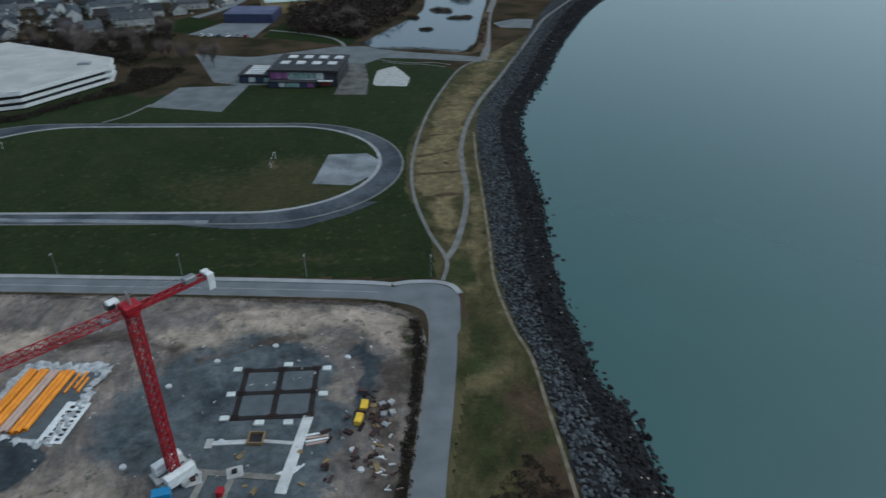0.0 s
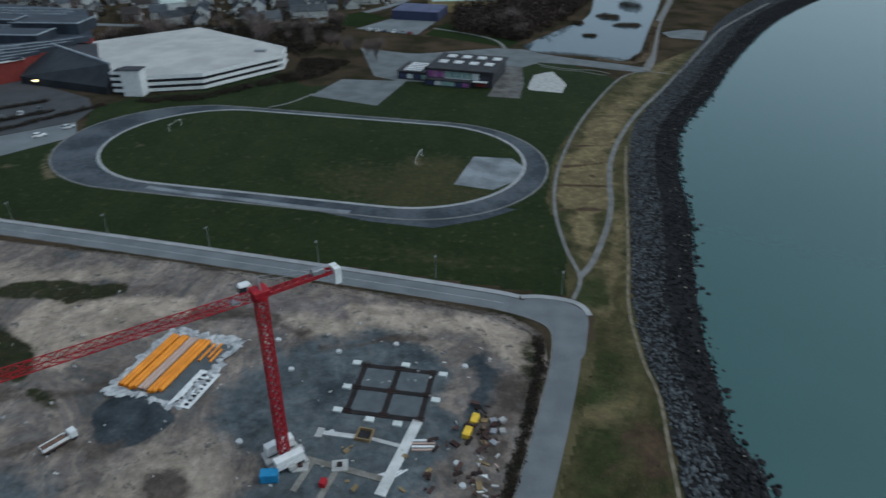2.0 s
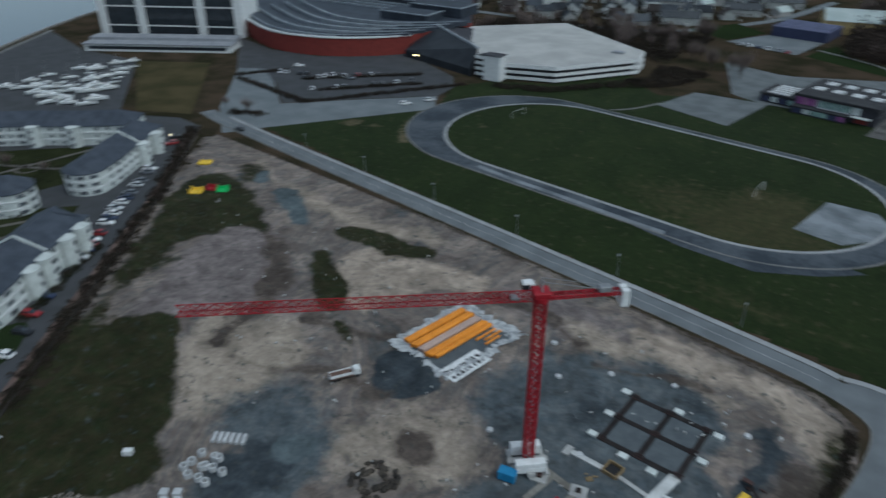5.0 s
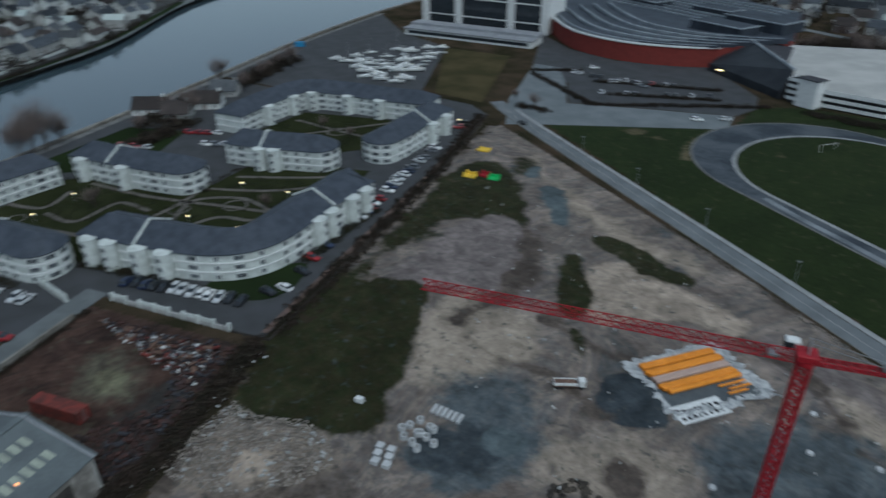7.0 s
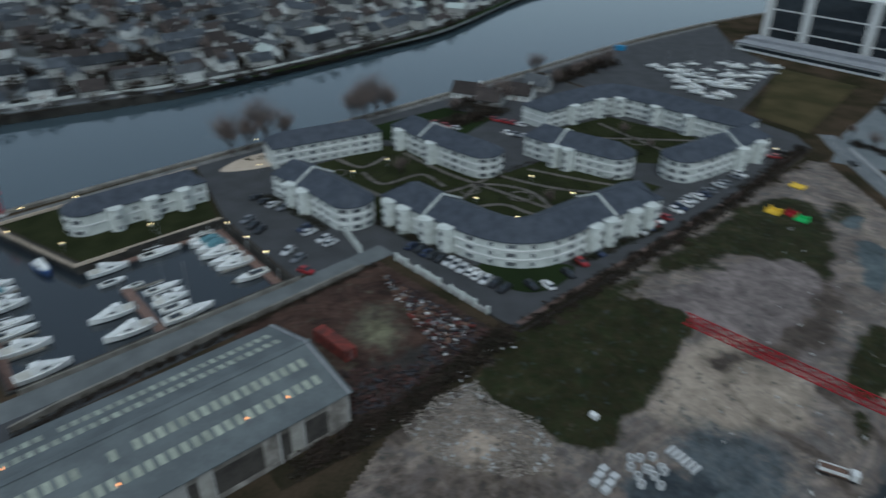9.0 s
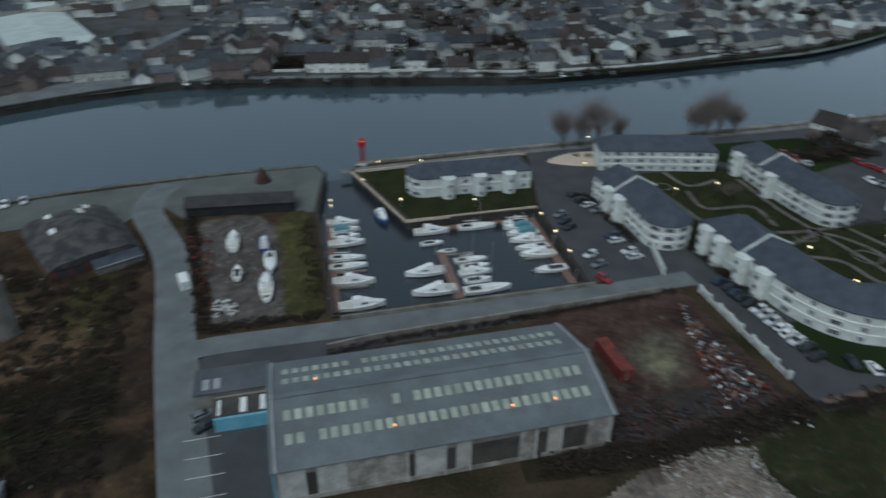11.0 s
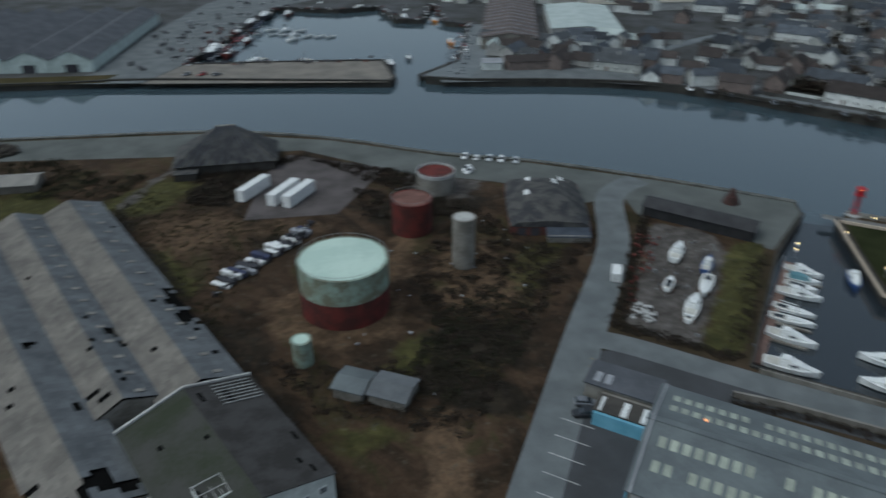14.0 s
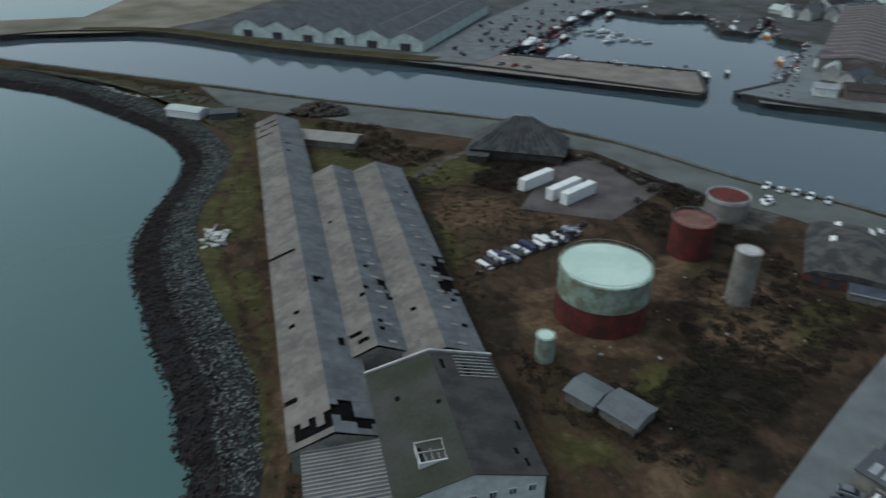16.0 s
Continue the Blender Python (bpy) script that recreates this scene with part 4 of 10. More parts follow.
soil_ground("site_ground", SITE, 0.02, 0.6, DIRT, 8, [
    (CLAY_, [(-122, 74), (-128.8, 89), (-133, 95), (-135, 108), (-130.3, 120.5), (-111, 106), (-103, 97), (-98, 92), (-105, 83), (-114, 74)], 2.0, 1.0, 0),
    (CLAY_, [(-110, 88), (-100, 96), (-90, 84), (-96, 74)], 4.0, .8, 0),
    (CLAY_, [(-44, 112), (-26, 116), (-30, 124), (-50, 128), (-58, 122)], 3.5, .8, 0),
    (DUST_, [(-98, 110.7), (-97, 120), (-96.5, 124.4), (-85, 123), (-73, 122.5), (-63, 126), (-62, 118), (-70.7, 113.6), (-75, 106), (-77, 97), (-81.5, 98), (-88.7, 101.6)], 1.2, 1.0, 0),
    (SAND_, [(-102, 69), (-105, 78), (-96, 85), (-86, 86), (-79, 77), (-79, 66), (-83, 57), (-90, 60)], 3.0, .95, 0),
    (SAND_, [(-150, 140), (-110, 134), (-84, 134), (-88, 129), (-112, 127), (-140, 136), (-160, 148)], 3.0, .85, 0),
    (SAND_, [(-62, 69), (-57, 76), (-48, 84), (-41, 83), (-36, 77), (-38, 67), (-57, 62)], 3.5, .75, 0),
    (SAND_, [(-40, 118), (-20, 117), (-12, 113), (-6, 110), (-10, 106), (-22, 112), (-36, 112)], 3.0, .75, 0),
    (DUST_, [(-28, 122.5), (-19, 122.5), (-1, 120), (8.9, 117.5), (12, 111.5), (11.8, 104), (7.4, 105.5), (.5, 113.8), (-11, 116), (-23, 118.6)], 1.6, .95, 0),
    (DUST_, [(-82, 21), (-86, 25), (-82, 29), (-76, 25.5), (-77, 20)], 1.5, 1.0, 0),
    (DUST_, [(-98, 26), (-93, 28), (-87, 34), (-78, 38), (-73, 35), (-72, 26), (-78, 16), (-84, 12), (-92, 14)], 2.5, .62, 0),
    (GRAVEL_, [(-47, 88), (-46, 93), (-42.5, 99), (-42, 113), (-37, 108), (-28.6, 110), (-21, 114), (-10.4, 108.8), (-5.6, 101.7), (-4.6, 91.5), (-2.6, 86.7), (-4.6, 76.3), (-12, 64), (-26, 60), (-38, 66), (-35, 77), (-43, 82)], 2.2, 1.0, 0),
    (GRAVEL_, [(-66, 44.5), (-72, 46.3), (-72, 54), (-79, 59.5), (-76, 66.7), (-67, 66), (-60, 63), (-58, 56), (-58, 48)], 1.8, 1.0, 0),
    (GRAVEL_, [(-82, 63), (-80, 67), (-78, 72.8), (-67, 72), (-60, 66), (-71, 62), (-73, 56), (-80, 55.5)], 3.5, .72, 0),
    (GRAVEL_, [(-30, 58), (-18, 62), (-8, 58), (-14, 48), (-28, 48)], 4.0, .8, 0),
    (BLACK_, [(-67, 86.4), (-63.6, 92.4), (-57, 91.6), (-52.5, 86.9), (-54.6, 82.7), (-58.7, 80), (-61.5, 80)], .6, 1.0, .5),
    (BLACK_, [(-68, 45.8), (-73.8, 50.5), (-74, 56), (-69, 59.5), (-63, 59), (-60.6, 54), (-64.6, 47.3)], 1.4, .95, 0),
    (BLACK_, [(-1.6, 107.4), (3.2, 106.6), (4.4, 99), (4.2, 94), (-1, 91), (-1.6, 98)], 1.4, .95, 0),
    (BLACK_, [(-31, 99), (-25, 101), (-24, 92), (-30, 90)], 3.0, .62, 0),
    (BLACK_, [(-40, 84), (-34, 86), (-36, 94), (-42, 92)], 3.0, .6, 0),
    (BLACK_, [(-9, 109), (-16, 112), (-14, 106), (-6, 103)], 2.0, .6, 0),
    (MUD_, [(-51.4, 73), (-47.8, 75), (-43.8, 72), (-44.8, 69), (-48.8, 69)], 1.2, 1.0, 0),
    (MUD_, ([(-128, 116), (-112, 106), (-103, 96), (-98, 84), (-97, 74)], 4.0), 1.6, .85, 0),
    (MUD_, ([(-86, 90), (-72, 92), (-64, 97)], 3.5), 1.2, .9, 0),
    (MUD_, ([(-60, 118), (-48, 119), (-36, 112)], 2.4), 1.0, .8, 0),
    (MUD_, ([(-30, 108), (-24, 109), (-18, 112), (-10, 112)], 1.6), .8, .8, 0),
    (MUD_, ([(-92, 72), (-80, 74), (-72, 80), (-60, 78)], 2.2), 1.0, .75, 0),
    (MUD_, ([(-196, 152), (-127, 57), (-97, 26), (-86, 12)], 5.0), 1.5, 1.0, 0),
    (MUD_, ([(-186, 157), (-84, 141.5), (-32, 131), (-6, 125), (7, 121.5), (13, 116), (14, 107), (10, 89), (5, 68)], 1.8), .6, .95, 0),
    (TURF_, ([(13, 112), (9.6, 93), (7.4, 82), (4.6, 66)], 3.4), 1.2, .8, 0), (MUD_, [(4, 100), (10, 96), (6, 80), (2, 68), (-1, 72), (2, 84)], 1.6, .75, 0),
    (MUD_, [(-76, 35), (-60, 42), (-40, 46), (-20, 30), (-46, -4), (-78, 8), (-80, 16)], 5.0, .6, 0),
    (TURF_, [(-94, 25), (-112, 37), (-127, 56), (-124, 63), (-119.4, 68.7), (-114, 73.7), (-106.5, 74), (-103, 69.5), (-99.7, 65.8), (-92.3, 59.6), (-88, 55), (-84.8, 51.9), (-78, 48.2), (-78, 42.5), (-82.3, 36.5), (-89, 32)], 1.0, 1.0, 0),
    (TURF_, [(-124, 60), (-129, 68), (-134, 76), (-131.3, 80), (-126, 72), (-121, 66)], 1.6, .7, 0),
    (TURF_, [(-133, 76), (-146, 92), (-168, 124), (-164, 132), (-150, 130), (-142.5, 127.6), (-133.6, 121), (-132.6, 110), (-135.6, 101.5), (-132, 90)], 1.6, .9, 0),
    (TURF_, [(-152, 119.5), (-146, 126), (-130, 119.7), (-122, 112), (-132, 110), (-140, 107)], 1.6, 1.0, 0),
    (TURF_, [(-104.5, 109.8), (-101.2, 113.8), (-85.5, 99.5), (-87.2, 95)], .7, 1.0, 0),
    (TURF_, [(-82, 91), (-80, 93.4), (-73.4, 88.4), (-74, 86.5)], .8, .8, 0),
    (TURF_, [(-109, 123.3), (-106, 126.8), (-92.4, 128.5), (-81, 128), (-80.5, 124), (-89.8, 120), (-103, 120.6)], .9, .9, 0),
    (TURF_, [(-162, 141), (-157, 144), (-147, 137), (-152, 134)], 1.6, .7, 0),
    (SILT_, [(-139, 132), (-137, 136), (-124.6, 130), (-116.7, 123.5), (-118.7, 119.4), (-128, 124.7)], .9, 1.0, 0),
    (SILT_, [(-153, 140.5), (-150, 141), (-146, 136.2), (-148.5, 134)], .7, .9, 0),
    (SILT_, [(-67, 60), (-65.5, 63), (-62, 63.5), (-61.5, 60), (-64, 58.5)], .7, 1.0, .4),
], "muddy brown churned ground of the building site with gravel, sand and weeds", seed=21)
ribbon("road_shoulder", ROADLINE[46:], 5.0, 0.024, MEADOW, "rough grass shoulder of the road", "meadow", off=5.2)

# ---- yards, lawns and paved surfaces ----
ESTATE = [(-113, 38), (-203, 159), (-216, 161), (-238, 152), (-262, 114), (-308, 90), (-267, 32), (-244, 0), (-213, -45), (-173, -30), (-139, -9), (-148, 13)]
sheet("estate_road", ESTATE, 0.04, ASPHALT_D, "dark asphalt round the apartment blocks", "road")
sheet("estate_garden", [(-178, 20), (-166, 31), (-152, 47), (-166, 82), (-178, 96), (-205, 70), (-194, 52), (-218, 34), (-222, 16), (-206, -10), (-190, -3), (-165, 12)], 0.07, GARDEN,
      "mown lawn between the apartment blocks", "lawn")
sheet("court_garden", [(-232, 78), (-243, 102), (-225, 118), (-206, 134), (-193, 112), (-198, 92), (-216, 78)], 0.07, GARDEN, "mown lawn in the apartment court", "lawn")
sheet("corner_lawn", smooth([(-140, 35), (-131, 37), (-126, 44), (-129, 52), (-137, 56)], 5, True), 0.07, LAWN, "rounded lawn before the curved facade", "lawn")
sheet("island_lawn", [(-175, -88), (-209, -45), (-173.5, -32), (-152.5, -60.5)], 0.07, GARDEN, "lawn round the island apartment block", "lawn")
sheet("riverside_lawn", [(-228, 16), (-222, 38), (-246, 58), (-262, 42), (-240, 8)], 0.065, LAWN, "dark lawn beside the river path", "lawn")
for i, pts in enumerate(([(-182, 22), (-176, 34), (-186, 44), (-180, 56), (-168, 60)], [(-200, 8), (-190, 14), (-196, 26), (-186, 32)], [(-168, 30), (-172, 46), (-164, 56), (-168, 76)], [(-196, 60), (-186, 74), (-180, 84)],
                         [(-212, 0), (-204, 8), (-212, 16)], [(-205, -6), (-190, 6), (-172, 22), (-158, 40)], [(-215, 22), (-196, 34), (-178, 50), (-160, 66)], [(-192, 50), (-180, 66), (-172, 90)], [(-178, 24), (-186, 40), (-196, 52)],
                         [(-236, 96), (-216, 104), (-200, 112)], [(-222, 84), (-218, 104), (-214, 124)])):
    ribbon("garden_path_%d" % (i + 1), smooth(pts), 1.5, 0.09, PATHBROWN, "curved damp garden path", "path")
for i, (x, y, r) in enumerate(((-182.5, 39, 3.2), (-176.5, 53, 3.6), (-200.5, 1, 2.6), (-216, 103, 4.0))):
    bed = [(x + r * math.cos(math.tau * k / 20), y + r * math.sin(math.tau * k / 20)) for k in range(20)]
    inner = [(x + r * .8 * math.cos(math.tau * k / 20), y + r * .8 * math.sin(math.tau * k / 20)) for k in range(20)]
    tagged(raw("garden_ring_%d" % (i + 1), [(a, b, 0.1) for a, b in bed + inner], [(k, (k + 1) % 20, 20 + (k + 1) % 20, 20 + k) for k in range(20)], PATHBROWN), "round gravel garden bed edge", "path", kind="structure")
sheet("plaza", smooth([(-206, -36), (-217, -30), (-222, -18), (-214, -14), (-207, -24)], 5, True), 0.08, SANDSTONE, "pale paved riverside terrace", "pavement")
ribbon("river_walk", smooth([(-176, -96), (-212, -50), (-243, -5), (-266, 27), (-308, 83), (-357, 147), (-405, 221)], 4), 3.0, 0.09, GRAVELPATH, "pale riverside walk", "path", off=-3)
ribbon("island_wall", [(-175.5, -90), (-210, -45)], 0.4, 0.05, SANDSTONE, "low pale wall of the island lawn", "wall", height=.8, off=-1.2)
ribbon("island_wall_2", [(-174.5, -89.5), (-150.8, -61), (-172.5, -31)], 0.4, 0.05, SANDSTONE, "low pale wall along the basin", "wall", height=.8, off=-0.9)
ROAD2 = smooth([(-40, -42), (-47.6, -49.4), (-80, -79), (-111, -106.5), (-130, -131), (-146, -137)], 5)
ribbon("road_2", ROAD2, 8.2, 0.06, ASPHALT, "grey wharf road past the tank yard", "road")
ribbon("road_3", smooth([(-80, -80), (-86.5, -75), (-101, -54), (-121, -26), (-139, -1.5), (-150, 13)], 5), 6.0, 0.065, ASPHALT, "grey road between basin and warehouse", "road")
ribbon("yard_wall", [(-94, -53), (-100, -46.5), (-121, -19), (-141, 7)], .5, 0.0, OLDCONC, "long low concrete wall beside the road", "wall", height=1.4)
ribbon("basin_rail_wall", [(-104, -55.5), (-138, -7.5)], .4, 0.0, OLDCONC, "low wall above the marina basin", "wall", height=1.0)
sheet("wharf", [(90, -290), (28, -263.5), (-38, -239), (-74, -212.5), (-101, -182.5), (-124, -163.5), (-150, -134.5), (-174.4, -103.6), (-170, -98.2), (-146.2, -87.2), (-129, -117), (-134, -131), (-121, -131),
      (-119, -139), (-106, -156), (-84, -175), (-62, -208), (-22, -222), (20, -240), (72, -262)], 0.045, WHARFTOP, "grey asphalt wharf along the river", "wharf")
sheet("yard_margin", [(-80, -75.5), (-84.5, -73.5), (-91, -65.5), (-100, -50.5), (-120, -23), (-118, -19), (-98, -45), (-86, -58)], 0.043, ASPHALT_D, "dark asphalt margin beside the wall", "yard")
sheet("warehouse_yard", [(-44, -44.8), (-49.5, -49.5), (-58.3, -57.5), (-73.6, -70.9), (-79.8, -74.8), (-88, -62), (-81.7, -58), (-57.1, -40.2), (-50, -36)], 0.05, ASPHALT_D, "dark asphalt parking yard", "yard")
EARTH_, OLIVE_, DARK_, PAVED_ = range(4)
soil_ground("tank_yard_ground", [(20, -68), (4, -40), (-38, -38), (-47, -52), (-78, -81), (-108, -108), (-117, -124), (-118, -139), (-105, -156), (-84, -176), (-62, -208), (-22, -222), (20, -240), (58, -252), (53, -215), (52, -190), (50, -160),
            (40, -128), (27, -100)], 0.014, 0.8, YARDSOIL, 4, [
    (EARTH_, [(-71, -124), (-80, -126), (-82, -116), (-82, -105), (-74, -97), (-60, -99), (-61, -108)], 2.5, .85, 0), (EARTH_, [(-40, -72.6), (-47.5, -73.7), (-42.3, -58), (-35, -58)], 2.0, .9, 0),
    (EARTH_, [(-55, -117.6), (-72, -136.5), (-69, -140), (-53, -123)], 1.5, .9, 0), (EARTH_, [(-24, -110), (-27, -122), (-40, -128), (-50, -126), (-56, -112), (-50, -101), (-38, -100)], 1.8, .62, 0),
    (EARTH_, [(-14, -150), (-6, -164), (-12, -176), (-24, -168), (-26, -156)], 3.0, .6, 0), (EARTH_, ([(48, -222), (34, -160), (22, -104), (18, -72)], 3.0), 1.5, .6, 0),
    (EARTH_, [(-24, -178), (-34, -164), (-56, -150), (-34, -152), (-16, -166)], 2.0, .5, 0),
    (OLIVE_, [(-39.6, -87), (-52, -95), (-55, -88), (-46, -80)], 2.0, .95, 0), (OLIVE_, [(36, -206), (14, -214), (14, -196), (27, -190)], 2.0, .95, 0), (OLIVE_, [(3, -166), (-13, -150), (-15, -132), (-5, -138)], 2.5, .85, 0),
    (OLIVE_, [(-27, -79), (-36, -76), (-36, -71), (-28, -72)], 1.5, .8, 0), (OLIVE_, [(4, -190), (-14, -204), (-26, -196), (-12, -182)], 3.0, .85, 0), (OLIVE_, [(46, -150), (52, -172), (51, -196), (45, -186), (40, -160)], 2.0, .8, 0),
    (OLIVE_, [(28, -102), (36, -124), (40, -136), (34, -130), (26, -108)], 1.5, .85, 0), (OLIVE_, [(52, -212), (54, -238), (30, -236), (44, -228)], 2.0, .8, 0), (OLIVE_, [(-80, -98), (-92, -106), (-104, -116), (-92, -120), (-82, -110)], 2.5, .6, 0),
    (DARK_, [(-58.5, -98.5), (-70, -89), (-64, -78.6), (-52.6, -91)], 1.6, .95, 0), (DARK_, [(-48, -87), (-62.6, -74), (-56, -67), (-44, -81)], 1.6, .95, 0), (DARK_, [(-62, -150), (-90, -168), (-99, -150), (-84, -140), (-70, -146)], 2.5, .8, 0),
    (DARK_, [(-60, -196), (-48, -190), (-28, -178), (-22, -186), (-40, -204)], 2.5, .8, 0), (DARK_, [(-14, -92), (-24, -104), (-22, -116), (-8, -112), (-6, -96)], 2.0, .7, 0), (DARK_, [(-20, -66), (-28, -58), (-22, -44), (-12, -50)], 3.0, .6, 0),
    (DARK_, ([(-1, -186), (-18, -96), (-22, -62)], 3.0), 1.2, .7, 0), (PAVED_, [(-92, -150), (-104, -160), (-88, -174), (-78, -166)], 2.0, .8, 0), (PAVED_, ([(-4, -190), (-16, -206), (-24, -214)], 3.0), 1.0, .8, 0)],
            "dark brown scrubby ground of the tank yard", relief=.03, seed=41)
soil_ground("boatyard", [(-131, -116), (-146, -90), (-105, -60.5), (-90, -79.5)], 0.045, 0.8, YARDSOIL, 4, [
    (PAVED_, [(-126, -111), (-138, -95), (-101, -67), (-93, -79)], 1.2, .95, 0), (EARTH_, [(-120, -108), (-122, -104), (-104, -90), (-102, -94)], 1.5, .6, 0), (OLIVE_, [(-137, -93), (-144, -87), (-106, -61.5), (-101, -67)], 1.2, .9, 0)],
            "stained brown boatyard ground with a strip of weeds", "yard", relief=.002, seed=43)
soil_ground("scrapyard", [(-144, 11), (-112, 34), (-90, 12), (-87, 2), (-112, -12), (-118, -20)], 0.03, 0.7, SCRAPSOIL, 3, [
    (0, [(-123, 7.5), (-123, 12.5), (-115, 15.5), (-109, 11.5), (-111, 6), (-116, 3)], 2.6, .7, 0), (2, [(-117, 8.5), (-117, 12), (-113.5, 12.5), (-111.5, 10), (-114, 7.5)], 1.4, .75, 0), (1, [(-112, 26), (-104, 20), (-92, 8), (-90, 4), (-100, 4), (-108, 18)], 2.0, .8, 0),
    (0, [(-104, 4), (-98, 0), (-104, -6), (-110, -2)], 1.5, .55, 0)], "oily reddish brown ground of the scrapyard", "yard", relief=.05, seed=45)
sheet("tank_yard_pad", [(-32, -165), (-56, -157), (-81, -181), (-57, -206), (-45, -193)], 0.06, PADBROWN, "dark pad under the white trailers", "yard")
soil_ground("shore_strip", [(20, -69), (23, -80), (26, -93), (33, -107), (42, -124), (50, -142), (55.5, -164), (55.5, -188), (57.5, -211), (64, -222), (58, -250), (53, -215), (52, -190), (50, -160), (40, -128), (27, -100)], 0.018, 0.8, YARDSOIL, 4, [
    (OLIVE_, ([(21, -72), (25, -92), (36, -114), (46, -136), (54, -164), (54, -190), (57, -214), (60, -236)], 2.6), 1.6, .9, 0)], "rough olive grass behind the rocks", "meadow", relief=.002, seed=47)
ragged("point_grass", [(60, -226), (90, -262), (140, -302), (200, -332), (150, -312), (80, -276), (52, -240)], 0.03, MEADOW_R, "yellow grass on the point", "meadow", inset=0.3)
sheet("brownfield", [(-302, 205), (-270, 222), (-216, 166), (-238, 158)], 0.05, PLOTGRASS, "brown unused grass plot", "meadow")
sheet("mall_car_park", [(-252, 222), (-300, 268), (-265, 257), (-235, 259), (-201, 287), (-160, 264), (-151, 250), (-150, 236), (-175, 215), (-197, 195), (-219, 214)], 0.045, ASPHALT_D, "dark asphalt car park of the shopping centre", "car park")
sheet("boat_park", [(-262, 115), (-240, 152), (-303, 206), (-345, 205), (-404, 222), (-357, 152), (-310, 92)], 0.045, ASPHALT_D, "asphalt yard with stored boats", "yard")
sheet("school_yard", [(-63, 298), (-34, 297), (-42, 262), (-71, 273)], 0.06, ASPHALT, "grey asphalt play yard", "yard")
sheet("school_forecourt", [(-38, 297), (-26, 296), (-20, 326), (9, 320), (9, 326.3), (17.6, 323.3), (26, 333), (43, 329), (61, 321.5), (72, 318), (76, 326), (63, 333), (44, 341), (28, 350), (20, 358), (6, 360), (-32, 346), (-39, 346), (-64, 356), (-49.5, 304)], 0.05, ASPHALT,
      "asphalt road and yard round the school", "yard")
sheet("school_drive", [(9.2, 326), (17.4, 323), (17.1, 296.4), (14.5, 275), (1.2, 277.2), (3.6, 288.3)], 0.058, YARDTOP, "brownish stained drive beside the school", "yard")
sheet("concrete_pad", [(18.4, 290), (20, 300), (22.2, 310.4), (27, 314.5), (30.9, 316.8), (33.6, 306), (35.4, 296.2), (32.4, 283.8), (19.2, 287.1)], 0.07, CONCRETE, "pale bare concrete pad on the grass", "yard")
ribbon("lawn_path", smooth([(24, 331), (32, 325), (42, 321), (50, 320.5), (57, 315)]), .9, 0.06, GRAVELPATH, "thin curling path on the grass", "path")
ribbon("lawn_path_2", smooth([(26, 326), (36, 320), (44, 318), (54, 312)]), .7, 0.062, GRAVELPATH, "thin curling path on the grass", "path")
sheet("small_car_park", [(98.4, 403), (108, 409), (115, 413), (125, 409), (116.5, 385.5), (100, 390.4)], 0.06, ASPHALT, "small grey tarmac square by the shore path", "car park")
sheet("leisure_yard", [(-74, 401), (-38, 388), (-30, 424), (-58, 430)], 0.06, ASPHALT_L, "pale car park of the leisure centre", "yard")
sheet("leisure_lawn", [(-34, 388), (12, 362), (18, 376), (-14, 398), (-24, 420)], 0.06, LAWN, "lawn beside the pond", "lawn")
sheet("town_lawn", [(-98, 420), (-74, 404), (-60, 432), (-80, 452)], 0.06, LAWN, "small green between the houses", "lawn")
POND = smooth([(24, 374), (20, 362), (29, 351), (44.6, 348), (59, 342), (67, 339), (78, 357), (92, 408), (116, 494), (127, 552), (84, 552), (77, 527), (63, 447), (40, 404)], 4, True)
tagged(raw("pond", [(x, y, 0.08) for x, y in POND], [tuple(range(len(POND)))[::-1]], RIVER), "still pale pond reflecting the sky", "water", kind="structure")
for p in bpy.data.objects["pond"].data.polygons:
    if p.normal.z < 0:
        p.flip()
ribbon("reed_bank", smooth([(54, 341.5), (62, 337.5), (70, 336), (78, 346), (86, 374), (93, 402), (102, 436)]), 4.5, 0.1, REEDSOIL, "brown reedy bank of the pond", "bank")
ribbon("pond_path", smooth([(74, 321.6), (80, 340), (87, 369), (100.5, 424), (122.5, 495), (146, 575)], 4), 4.0, 0.07, GRAVELPATH, "pale path beside the pond", "path")
ribbon("pond_path_2", smooth([(-30, 405), (-12, 394), (2, 382), (8, 370), (10, 358)], 4), 2.0, 0.07, GRAVELPATH, "pale path across the lawn to the pond", "path")
ribbon("town_road", smooth([(-240, 402), (-200, 400), (-150, 396), (-110, 408), (-90, 430), (-60, 480), (-40, 560)], 4), 6, 0.05, ASPHALT_L, "pale residential road", "road")
ribbon("far_quay_road", smooth([(-143, -262), (-190, -240), (-232, -208), (-268, -140), (-298, -70), (-316, -45), (-372, 22), (-412, 62), (-515, 130), (-600, 220)], 4), 7, 0.05, ASPHALT, "quay road across the river", "road", off=0)
sheet("quay_promenade", [(-139.5, -266.5), (-156, -257), (-194, -237.5), (-230, -208), (-243, -184), (-262, -190), (-240, -226), (-222, -243), (-200, -256), (-172, -274), (-158, -280)], 0.046, ASPHALT, "wide grey promenade along the far quay", "pavement")
sheet("dock_quay", [(-139, -273), (-166, -288), (-213, -361), (-222, -357), (-178, -281), (-152, -256)], 0.06, ASPHALT_L, "pale concrete quay of the fishing harbour", "quay")
